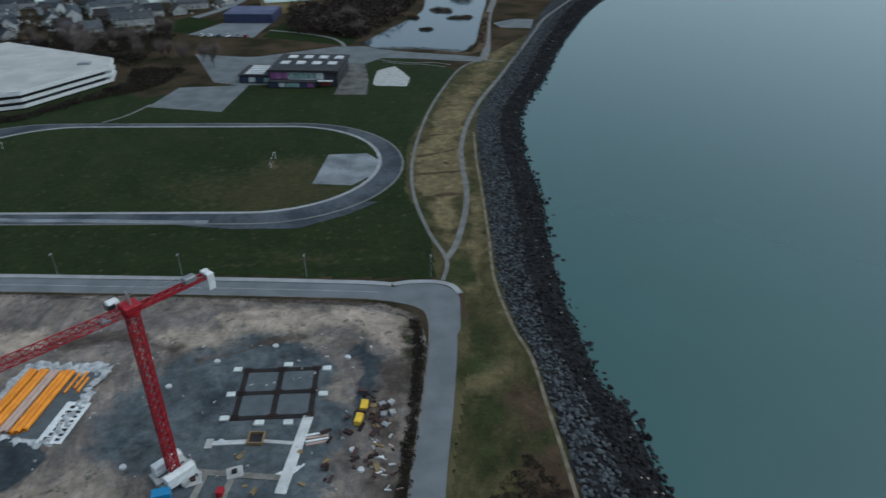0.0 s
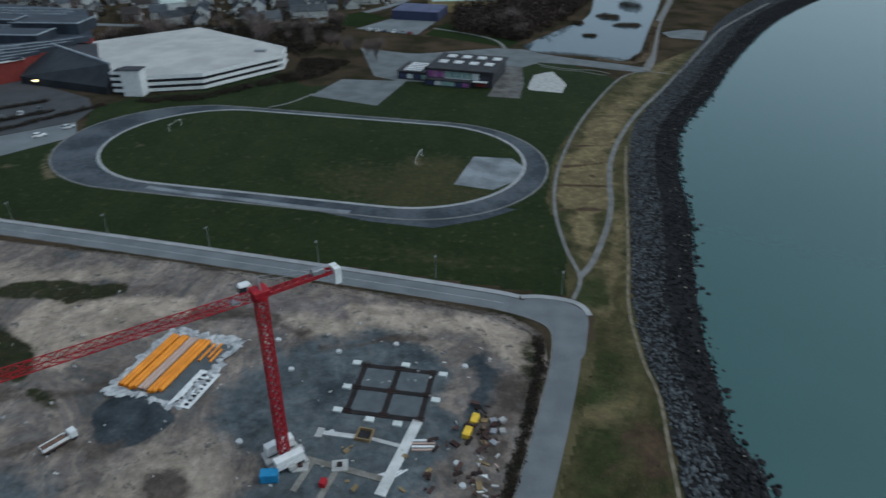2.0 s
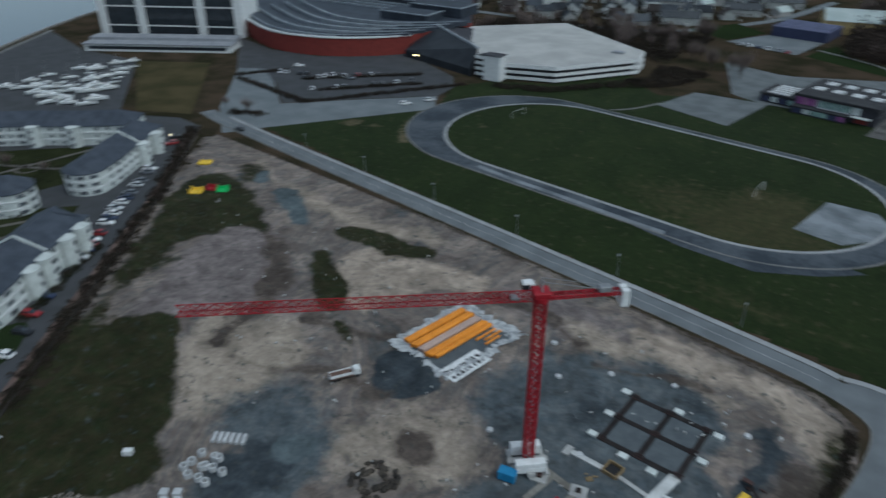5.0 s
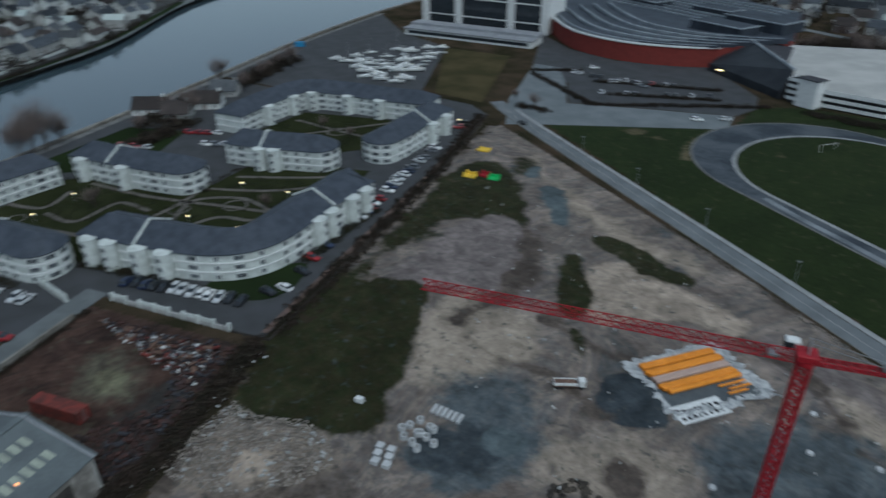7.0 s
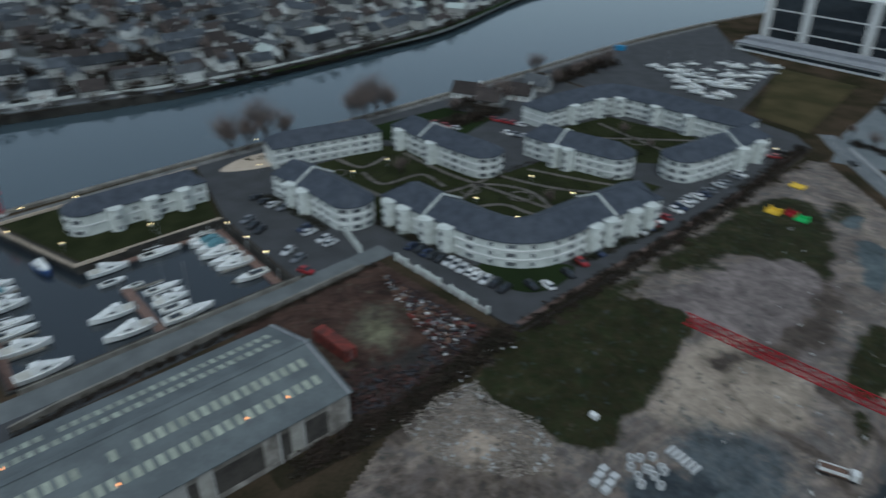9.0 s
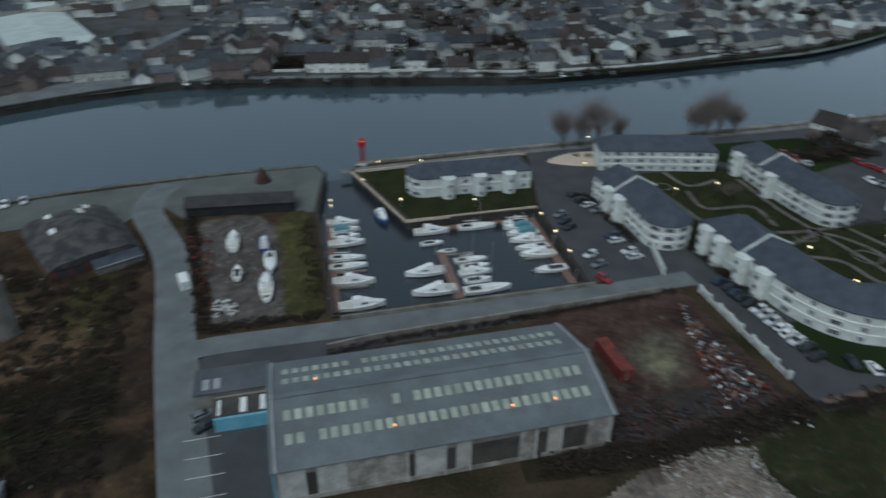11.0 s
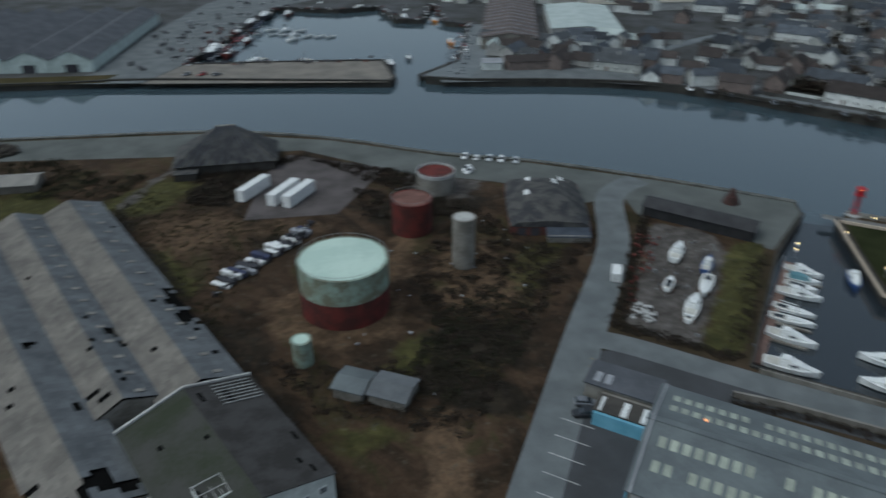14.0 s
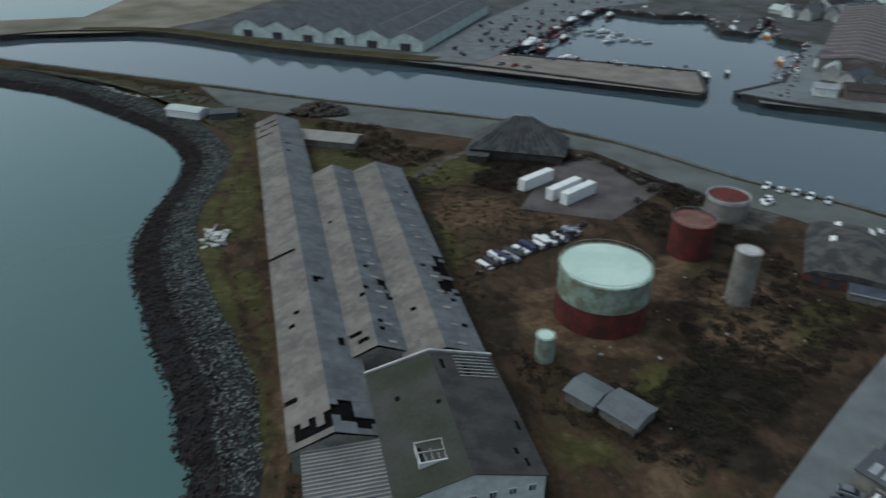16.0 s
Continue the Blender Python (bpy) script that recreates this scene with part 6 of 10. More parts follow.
def front_shed():
    x, y, L, a = frame_of(-5.3, -88.5, -11, -61)
    ob = thing("derelict_hall", "derelict white-walled hall with a mossy dark roof", "shed", x, y, 0, a)
    W, h, r = 22.0, 7, 10
    part("wall", gable_wall(L, W, h, r - .1), RENDERW, ob)
    part("roof", slope(L, W, h, r, -1, .3), MOSSROOF, ob, "mossy green roof slope")
    part("roof", slope(L, W, h, r, 1, .3), HALLROOF, ob)
    for s in (1, -1):
        bm = bmesh.new()
        beam(bm, (-L / 2 - .2, 0, r + .35), (-L / 2 - .2, s * (W / 2 + .4), h + .3), .3)
        part("gable_coping", bm, CONCRETE, ob)
    for i in range(7):
        for j in range(2):
            put(WINDOW, "window", ob, L / 2 + .05, -9 + i * 3.0, 1.4 + 3 * j, 90)
    # solid near-black box: the dormer's dark inside is painted, not hollow
    dormer = part("roof_dormer", boxes((L / 2 - 7.9, -6.6, 7.4, L / 2 - 4.1, -2.8, 8.6)), VOIDSHADE, ob, "broken-open roof dormer, its inside painted black")
    part("dormer_front", boxes((L / 2 - 4.2, -6.8, 7.2, L / 2 - 4.0, -2.6, 9.5)), RENDERW, dormer)
    part("dormer_side", boxes((L / 2 - 8.0, -6.8, 7.4, L / 2 - 6.2, -6.6, 9.3), (L / 2 - 5.4, -6.8, 7.4, L / 2 - 4.2, -6.6, 9.5)), RENDERW, dormer)
    for k in range(5):
        bm = bmesh.new()
        y = -6.6 + .95 * k
        beam(bm, (L / 2 - 4.1, y, 9.5), (L / 2 - (8.2 if k in (0, 4) else 6.6 - .5 * (k % 2)), y + .1 * (k - 2), 9.6 - .5 * (k in (1, 3))), .07)
        part("dormer_rafter", bm, CONCRETE, dormer)
    bm = bmesh.new()
    beam(bm, (L / 2 - 8.2, -6.7, 9.4), (L / 2 - 8.0, -2.9, 9.7), .09)
    beam(bm, (L / 2 - 6.1, -6.7, 9.5), (L / 2 - 6.0, -2.8, 9.5), .07)
    beam(bm, (L / 2 - 8.1, -2.9, 8.4), (L / 2 - 8.1, -2.9, 9.7), .09)
    part("dormer_purlin", bm, CONCRETE, dormer)
    for i in range(7):
        bm = bmesh.new()
        beam(bm, (-L / 2 + 1 + i * .9, 4, h + 3 * (1 - 4 / 11) + .35), (-L / 2 + 1 + i * .9, 10.6, h + .5), .09)
        part("roof_batten", bm, CONCRETE, ob, "bare pale roof batten")
    # black slabs laid on the roof paint the shade of gaps; nothing is cut
    for px, py, w, d in ((-L / 2 + 2, 1.2, 2.6, .7), (-L / 2 + 2.6, 5.0, 3.4, .9), (L / 2 - 5, 7.6, 1.2, .6), (L / 2 - 3, 8.6, 1.6, .5), (-2, -1.6, .8, .8), (3, 9.8, 2.0, .5), (-6, -7.5, 1.0, .8)):
        z = r - abs(py + d / 2) * (r - h) / (W / 2)
        hole = part("roof_gap", boxes((-w / 2, -d / 2, .2, w / 2, d / 2, .25)), VOIDSHADE, ob, "black slab painting the shade of a roof gap")
        hole.matrix_basis = pose(px + w / 2, py + d / 2, z, -math.degrees(math.atan((r - h) / (W / 2))) * (1 if py > 0 else -1), 0, 0)
    x, y, L, a = frame_of(9, -73, 5.5, -55)
    ob = thing("lean_to_roof", "striped corrugated lean-to roof with pale ribs", "shed", x, y, 0, a)
    part("wall", boxes((-L / 2, -6, 0, L / 2, 6, 4.6)), OLDCONC, ob)
    bm = bmesh.new()
    for i in range(24):
        box(bm, -L / 2 + i * L / 24, -6.2, 4.6, -L / 2 + (i + .4) * L / 24, 6.2, 4.82)
    part("roof_rib", bm, ASBESTOS, ob, "pale roof rib")
    part("roof", boxes((-L / 2, -6.2, 4.6, L / 2, 6.2, 4.72)), ASBESTOS_D, ob)


MOSSROOF = mat("mossy_roof", (0.028, 0.034, 0.02), (0.05, 0.05, 0.046), scale=0.15, fine=1.5, bump=0.3)
front_shed()


def tank(x, y, r, h, label, wall, band=None, top=None, rim=True, open_top=False):
    ob = thing("storage_tank", label, "tank", x, y)
    bm = bmesh.new()
    split = h * (0.5 if band else 1.0)
    tube(bm, r, 0, r, split, 40, cap=True)
    part("shell", bm, wall, ob)
    if band:
        bm = bmesh.new()
        tube(bm, r + .02, split, r + .02, h, 40)
        part("upper_shell", bm, band, ob)
    bm = bmesh.new()
    if open_top:
        tube(bm, r - .3, h, r - .3, h + .02, 40)
        part("inside", bm, top, ob)
        bm = bmesh.new()
        for outer, inner, z0, z1 in ((r + .12, r + .12, h - .5, h + .5), (r + .12, r - .25, h + .5, h + .5), (r - .25, r - .25, h + .5, h)):
            tube(bm, outer, z0, inner, z1, 40, cap=False)
        part("rim", bm, CONCRETE, ob, "pale rim")
    else:
        tube(bm, r - .05, h, .3, h + r * .045, 40)
        part("lid", bm, top, ob)
        bm = bmesh.new()
        tube(bm, r + .15, h - .25, r + .15, h + .02, 40)
        part("rim", bm, wall if not band else band, ob)
    if rim:
        bm = bmesh.new()
        for k in range(0, 30):
            a = math.tau * k / 30
            c, s = math.cos(a), math.sin(a)
            beam(bm, (r * c, r * s, h), (r * c, r * s, h + .9), .04)
            a2 = math.tau * (k + 1) / 30
            beam(bm, (r * c, r * s, h + .9), (r * math.cos(a2), r * math.sin(a2), h + .9), .04)
        part("handrail", bm, STEEL, ob)
        bm = bmesh.new()
        for k in range(int(h / .5)):
            beam(bm, (r + .2, -.25, .5 * k + .3), (r + .2, .25, .5 * k + .3), .03)
        beam(bm, (r + .2, -.25, 0), (r + .2, -.25, h + .9), .04)
        beam(bm, (r + .2, .25, 0), (r + .2, .25, h + .9), .04)
        part("ladder", bm, RUST, ob)
    return ob


tank(-42.2, -113.6, 9.6, 12, "large storage tank, pale green above and rusty red below", REDOXIDE, GREENRUST, GREENPALE)
tank(-70.5, -139.5, 5.3, 9, "rust-red storage tank with a faded brown lid", REDOXIDE, None, FADEDLID)
tank(-87.5, -159, 5.6, 5.8, "open rusty red storage tank behind the scrub", OLDCONC, None, REDOXIDE, open_top=True)
tank(-73.5, -117, 2.7, 13, "tall weathered grey concrete silo", OLDCONC, None, CONCRETE, rim=False)
tank(-27.8, -98.5, 1.9, 5.8, "small pale green upright tank", GREENRUST, None, GREENPALE, rim=False)


# ---- shopping centre, office and parking deck ----
def swept_block(name, label, category, front, back, h, wall, roof_mat, lip=0.5):
    cx, cy = front[0]
    ob = thing(name, label, category, cx, cy)
    loop = [(x - cx, y - cy) for x, y in front + back]
    area = sum(loop[i - 1][0] * loop[i][1] - loop[i][0] * loop[i - 1][1] for i in range(len(loop)))
    if area < 0:
        loop = loop[::-1]
    n = len(loop)
    raw("wall", [(x, y, z) for z in (0, h) for x, y in loop], [(i, (i + 1) % n, n + (i + 1) % n, n + i) for i in range(n)], wall, ob)
    raw("roof", [(x, y, h - .02) for x, y in loop], [tuple(range(n))], roof_mat, ob)
    return ob


MALLROOF = mat("dark_membrane_roof", (0.046, 0.055, 0.072), (0.028, 0.034, 0.045), scale=0.12, fine=1.0, rough=0.6)
PALERIB = mat("pale_roof_rib", (0.3, 0.33, 0.36), (0.2, 0.225, 0.25), scale=0.2, fine=2.0, rough=0.5)
mall_front = smooth([(-330, 292), (-299, 274), (-265, 259), (-235, 261), (-213, 274), (-200, 289)], 5)
mall = swept_block("shopping_centre", "large curved shopping centre with a red brick wall and grey roof", "shopping centre", mall_front,
                   [(-190, 330), (-230, 400), (-330, 420), (-400, 360)], 9, BRICKRED, MALLROOF)
loc = [(x + 330, y - 292) for x, y in mall_front]
ribbon("white_fascia", loc, 1.2, 8.7, WHITE, parent=mall, height=.7)
for i in range(5):
    shift = 6 + i * 9
    band = [(x + shift * .35, y + shift * .95) for x, y in loc[2:-2]]
    ribbon("roof_step", band, 5.0, 9.0, MALLROOF, parent=mall, height=.9 + .35 * i)
    ribbon("roof_edge", [(x - .8, y - 2.6) for x, y in band], .7, 9.0, PALERIB, parent=mall, height=1.05 + .35 * i)
for i in range(4):
    ribbon("roof_light", [(x + (12 + 9 * i) * .35, y + (12 + 9 * i) * .95) for x, y in loc[6:-6]], 1.3, 9.0, PALERIB, parent=mall, height=1.5 + .35 * i)
for i in range(9):
    x0, y0 = 52 + i * 4, 44 + i * 7.5
    part("roof_seam", boxes((x0 - 40 - i * 2, y0, 9.0, x0 + 46 - i * 4, y0 + .8, 9.9)), PALERIB, mall)
for bx, by, w, d, hh in ((92, 22, 30, 16, 4.0), (96, 44, 34, 18, 5.0), (60, 62, 26, 12, 2.6), (20, 52, 22, 14, 2.2)):
    part("roof_hall", boxes((bx, by, 9.0, bx + w, by + d, 9.0 + hh)), MALLROOF, mall)
    part("roof_hall_rim", boxes((bx - .5, by - .5, 9.0 + hh, bx + w + .5, by + .3, 9.5 + hh), (bx + w - .3, by + .3, 9.0 + hh, bx + w + .5, by + d, 9.5 + hh)), PALERIB, mall)


def parking_deck():
    pts = [(-155, 279), (-141, 271.5), (-117, 278), (-92, 311), (-94, 325), (-151, 365), (-190, 330), (-183, 308)]
    ob = thing("parking_deck", "white multi-storey parking deck with open levels", "car park", -130, 290)
    loc = [(x + 130, y - 290) for x, y in pts]
    n = len(loc)

    def slab(name, z0, z1, k, m):
        v = [(x * k, y * k, z) for z in (z0, z1) for x, y in loc]
        raw(name, v, [(i, (i + 1) % n, n + (i + 1) % n, n + i) for i in range(n)] + [tuple(range(n, 2 * n)), tuple(range(n))[::-1]], m, ob)
    # solid black block paints the shade inside the open levels
    slab("core", 0, 6.8, .93, BLACK)
    for z0, z1 in ((0.6, 1.7), (3.1, 4.2), (5.6, 7.2)):
        slab("parapet", z0, z1, 1.0, WHITE)
    slab("top_deck", 7.2, 7.25, .99, PALEDECK)
    tower = part("stair_tower", boxes((-16.6, -22.8, 0, -8.6, -17.2, 10.6), bevel=.06), WHITE, ob)
    part("tower_cap", boxes((-17.0, -23.2, 10.6, -8.2, -16.8, 10.9)), CHARCOAL, tower)
    # black filling again, for the shade between ramp parapets
    part("ramp_core", boxes((-21.0, -20.6, 0, -16.6, -15, 9.6)), BLACK, ob)
    for z in (1.2, 3.6, 6.0, 8.4):
        part("ramp_parapet", boxes((-21.6, -21.2, z, -16.6, -14.6, z + 1.1)), WHITE, ob)
    part("roof_plant", boxes((24, 24, 7.2, 29, 27, 8.2), bevel=.08), GREYMETAL, ob)


PALEDECK = mat("pale_deck", (0.44, 0.435, 0.42), (0.34, 0.338, 0.328), scale=0.08, fine=1.0, bump=0.03)
parking_deck()
def glass_link():
    """Dark glazed hall leaning up to a pale ridge, between mall and deck."""
    ob = thing("glass_link", "dark glazed hall with a pale sloping ridge beside the parking deck", "building", -176, 290)
    P = lambda x, y, z: (x + 176, y - 290, z)
    A, B, C, D, E, F = (-199, 282), (-154, 268.6), (-155.6, 277.5), (-202, 312), (-172, 300), (-186, 326)
    raw("glazed_slope", [P(*A, 0), P(*B, 0), P(*B, 3.2), P(*A, 3.2), P(*C, 10.4), P(*D, 10.4)], [(0, 1, 2, 3), (3, 2, 4, 5)], GLASSROOF, ob)
    raw("end_wall", [P(*B, 0), P(*C, 0), P(*C, 10.4), P(*B, 3.2), P(*E, 0), P(*E, 7.2)], [(0, 1, 2, 3), (1, 4, 5, 2)], CHARCOAL, ob)
    raw("side_wall", [P(*A, 0), P(*D, 0), P(*D, 10.4), P(*A, 3.2), P(*F, 0), P(*F, 7.2)], [(1, 0, 3, 2), (4, 1, 2, 5)], CHARCOAL, ob)
    raw("roof", [P(*C, 10.4), P(*E, 7.2), P(*F, 7.2), P(*D, 10.4)], [(0, 1, 2, 3)], CHARCOAL, ob)
    bm = bmesh.new()
    beam(bm, P(*C, 10.5), P(*D, 10.5), .7)
    part("ridge", bm, PALERIB, ob, "pale ridge beam")
    for i in range(1, 12):
        k = i / 12
        lo = (A[0] + (B[0] - A[0]) * k, A[1] + (B[1] - A[1]) * k)
        hi = (D[0] + (C[0] - D[0]) * k, D[1] + (C[1] - D[1]) * k)
        bm = bmesh.new()
        beam(bm, P(*lo, 3.25), P(*hi, 10.4), .12)
        part("glazing_bar", bm, CHARCOAL, ob)
    part("entrance_lamp", boxes((P(-190, 279, 0)[0] - 1.2, P(-190, 279, 0)[1] - 1.2, 2.4, P(-190, 279, 0)[0] + 1.2, P(-190, 279, 0)[1] - 1.0, 2.9)), LAMPGLOW, ob)


GLASSROOF = mat("smoked_glass_roof", (0.018, 0.021, 0.026), (0.03, 0.034, 0.04), scale=0.2, fine=1.0, rough=0.6, bump=0.0, spec=0.2)
glass_link()


def office():
    x, y, L, a = frame_of(-368, 232, -296, 268)
    ob = thing("office_block", "tall white office block with dark glass bays", "office building", x, y, 0, a)
    D, h = 24, 26
    part("glazing", boxes((-L / 2 + 1, 0.6, 0, L / 2 - 1, D, h - 1)), GLASS, ob)
    for s in (-1, -.42, .46, 1):
        part("pier", boxes((s * (L / 2 - 2) - 2.2, -.4, 0, s * (L / 2 - 2) + 2.2, D + .5, h)), WHITE, ob)
    for z in (5.0, 15.0):
        part("floor_band", boxes((-L / 2 + 1, .2, z, L / 2 - 1, D + .2, z + .6)), WHITE, ob)
    part("roof", boxes((-L / 2, 0, h - .6, L / 2, D, h + .4)), WHITE, ob)
    x, y, L, a = frame_of(-342, 204, -276, 240)
    ob = thing("pavilion", "low white pavilion with a stepped metal roof", "building", x, y, 0, a)
    part("wall", boxes((-L / 2, 0, 0, L / 2, 16, 3.4)), WHITE, ob)
    part("roof", boxes((-L / 2 - .6, -.8, 3.4, L / 2 + .6, 8, 3.9)), GREYMETAL, ob)
    part("upper_roof", boxes((-L / 2 - .6, 8, 3.4, L / 2 + .6, 17, 5.2)), GREYMETAL, ob)
    part("window_band", boxes((-L / 2 + 2, -.1, 1, L / 2 - 2, .1, 2.6)), GLASS, ob)


office()


def crane():
    """Red lattice tower crane on a ballasted base."""
    bx, by, H = -30.3, 78.6, 31.5
    ang = math.degrees(math.atan2(48.2 - by, -67.4 - bx))
    ob = thing("tower_crane", "red lattice tower crane on a white ballasted base", "crane", bx, by, 0, ang)
    bm = bmesh.new()
    w = .72

    def lattice(bm, a, b, half_w, half_h, step, thick, tri=False):
        a, b = Vector(a), Vector(b)
        d = (b - a)
        L = d.length
        q = d.to_track_quat("X", "Z").to_matrix()
        cs = [(-half_w, -half_h), (half_w, -half_h), (half_w, half_h), (-half_w, half_h)] if not tri else [(-half_w, -half_h), (half_w, -half_h), (0, half_h)]
        n = max(1, int(L / step))
        P = lambda i, c: a + q @ Vector((L * i / n, cs[c][0], cs[c][1]))
        m = len(cs)
        for c in range(m):
            beam(bm, P(0, c), P(n, c), thick * 1.5)
        for i in range(n):
            for c in range(m):
                beam(bm, P(i, c), P(i + 1, (c + 1) % m), thick)
                beam(bm, P(i, c), P(i, (c + 1) % m), thick)
                beam(bm, P(i, (c + 1) % m), P(i + 1, c), thick)
    lattice(bm, (0, 0, 2), (0, 0, H), w, w, 1.5, .085)
    part("mast", bm, REDPAINT, ob)
    bm = bmesh.new()
    lattice(bm, (.8, 0, H + .9), (48, 0, H + .9 + 1.2), .6, .7, 1.6, .05, True)
    jib = part("jib", bm, REDPAINT, ob)
    bm = bmesh.new()
    lattice(bm, (-.8, 0, H + .5), (-12, 0, H + .6), .6, .2, 1.4, .06)
    part("counter_jib", bm, REDPAINT, ob)
    part("counterweight", boxes((-12.3, -1.0, H - 1.5, -11.2, -.08, H + 1.2), (-12.3, .08, H - 1.5, -11.2, 1.0, H + 1.2), bevel=.08), WHITE, ob, "white counterweight blocks")
    bm = bmesh.new()
    tube(bm, 1.2, H, 1.2, H + .7, 20)
    part("slewing_ring", bm, REDPAINT, ob)
    part("turntable", boxes((-1.2, -1.2, H + .7, 1.2, 1.2, H + 1.6), bevel=.1), REDPAINT, ob)
    bm = bmesh.new()
    box(bm, .6, -2.5, H + .2, 2.3, -1.2, H + 2.0, bevel=.2)
    cab = part("cab", bm, WHITE, ob, "white operator cab")
    part("cab_window", boxes((1.3, -2.54, H + .7, 2.36, -1.16, H + 1.7)), GLASS, cab)
    bm = bmesh.new()
    for y in (-.6, .6):
        beam(bm, (0, y, H + 3.2), (-11.2, y, H + .9), .05)
        beam(bm, (0, y, H + 1.5), (0, y * .3, H + 3.3), .12)
    part("stay", bm, STEEL, ob)
    part("winch", boxes((-9.8, -.6, H + .8, -8, .6, H + 1.7), bevel=.1), STEEL, ob)
    part("trolley", boxes((3.0, -.6, H + .55, 4.2, .6, H + .85)), STEEL, ob)
    base = boxes((-2.9, -2.9, .0, -2.2, 2.9, .8), (2.2, -2.9, .0, 2.9, 2.9, .8), (-3.2, -.6, .5, 3.2, .6, 1.3), (-.6, -3.2, .5, .6, 3.2, 1.3), bevel=.05)
    part("base_cross", base, CONCRETE, ob)
    for i, (x0, y0, x1, y1) in enumerate(((-2.4, 1.2, 2.4, 2.6), (-2.4, -2.6, 2.4, -1.2))):
        for kz in range(2):
            part("ballast_block", boxes((x0, y0, .9 + kz * .95, x1, y1, 1.8 + kz * .95), bevel=.06), WHITE, ob)


crane()

# ---- cars ----
def paint(name, c, rough=0.3):
    return mat(name, c, tuple(v * .85 for v in c), scale=1.0, rough=rough, bump=0.0, spec=0.5)


CARPAINT = {"silver": paint("silver_car_paint", (0.5, 0.52, 0.54)), "white": paint("white_car_paint", (0.75, 0.76, 0.77)), "black": paint("black_car_paint", (0.02, 0.022, 0.026)),
            "blue": paint("blue_car_paint", (0.02, 0.032, 0.075)), "red": paint("red_car_paint", (0.26, 0.02, 0.025)), "grey": paint("grey_car_paint", (0.14, 0.15, 0.17))}
CARGROUP = "parked cars"
car_made = {}


def loft(rows, close=True):
    """A skin over rows of points of equal length."""
    bm = bmesh.new()
    vs = [[bm.verts.new(p) for p in row] for row in rows]
    n = len(rows[0])
    for a, b in zip(vs, vs[1:]):
        for i in range(n if close else n - 1):
            bm.faces.new((a[i], a[(i + 1) % n], b[(i + 1) % n], b[i]))
    if close:
        bm.faces.new(vs[0][::-1])
        bm.faces.new(vs[-1])
    return bm


def car(colour, x, y, turn, z=0.05):
    if colour in car_made:
        return copy_thing(car_made[colour], pose(x, y, z, 0, 0, turn))
    ob = thing("car", "parked %s hatchback car" % colour, "car", x, y, z, turn, group=CARGROUP)
    sec = lambda px, hw, z0, z1: [(px, -hw, z0), (px, -hw * .98, z1 - .12), (px, -hw * .85, z1), (px, hw * .85, z1), (px, hw * .98, z1 - .12), (px, hw, z0)]
    part("body", loft([sec(-2.1, .78, .35, .78), sec(-1.9, .86, .25, .95), sec(-.4, .88, .22, .98), sec(.9, .88, .22, .96), sec(1.75, .84, .25, .8), sec(2.1, .74, .35, .62)]), CARPAINT[colour], ob)
    part("roof", loft([sec(-1.5, .64, 1.36, 1.46), sec(-.9, .66, 1.4, 1.5), sec(.1, .64, 1.38, 1.47)]), CARPAINT[colour], ob)
    part("window_glass", loft([sec(-1.95, .74, .9, .98), sec(-1.5, .66, .9, 1.42), sec(.15, .66, .9, 1.42), sec(1.0, .74, .88, .98)]), GLASS, ob)
    bm = bmesh.new()
    tube(bm, .32, -.1, .32, .1, 12)
    wheel = part("wheel", bm, BLACK, ob)
    wheel.matrix_basis = pose(1.3, .8, .32, 90)
    for wx, wy in ((1.3, -.8), (-1.3, .8), (-1.3, -.8)):
        again(wheel, ob, pose(wx, wy, .32, 90))
    car_made[colour] = ob
    return ob


def car_row(a, b, n, turn, colours, seed=1, skip=()):
    rnd = random.Random(seed)
    for i in range(n):
        if i in skip:
            continue
        t = i / max(1, n - 1)
        car(rnd.choice(colours), a[0] + (b[0] - a[0]) * t + rnd.uniform(-.3, .3), a[1] + (b[1] - a[1]) * t + rnd.uniform(-.3, .3), turn + rnd.uniform(-4, 4) + rnd.choice((0, 180)))


ALL = list(CARPAINT)
car_row((-150, 19.5), (-143, 26), 5, -45, ["black", "blue", "grey", "black"], 3)
car_row((-141, 27.5), (-132, 35), 6, -45, ["silver", "white", "silver"], 4)
car_row((-130.5, 36.5), (-128, 38.5), 2, -45, ["black"], 5)
car_row((-128, 48.5), (-128.2, 45), 2, 25, ["white", "black"], 6)
car("black", -132.3, 54.5, 20), car("red", -137, 59, 25), car("blue", -141, 64.5, 25)
car_row((-150.5, 79), (-167, 100), 10, 28, ["silver", "white", "blue", "silver", "black", "red"], 9, (5,))
car_row((-169, 103), (-183, 123), 9, 28, ["silver", "black", "grey", "blue", "white"], 10, (3, 6))
car_row((-196, 141), (-200, 146), 2, 60, ["black", "red"], 11)
car_row((-184, -22.5), (-176, -14.5), 4, -38, ["black", "silver", "grey", "black"], 12)
car_row((-169.5, -23.5), (-163, -19.5), 3, -32, ["black", "grey"], 13)
car("silver", -151, -11.2, -30), car("grey", -147, -8.5, -35), car("red", -141, -6.2, 55)
car_row((-163, -8), (-154, -1), 5, -45, ["blue", "black", "silver", "grey"], 14, (2,))
car_row((-243, 58), (-237, 66), 4, 30, ["red", "white", "silver"], 15)
car_row((-228, 60), (-223, 67), 4, 30, ["silver", "red", "white", "grey"], 16)
car_row((-242, 36), (-236, 42), 3, 40, ["silver", "white", "red"], 17)
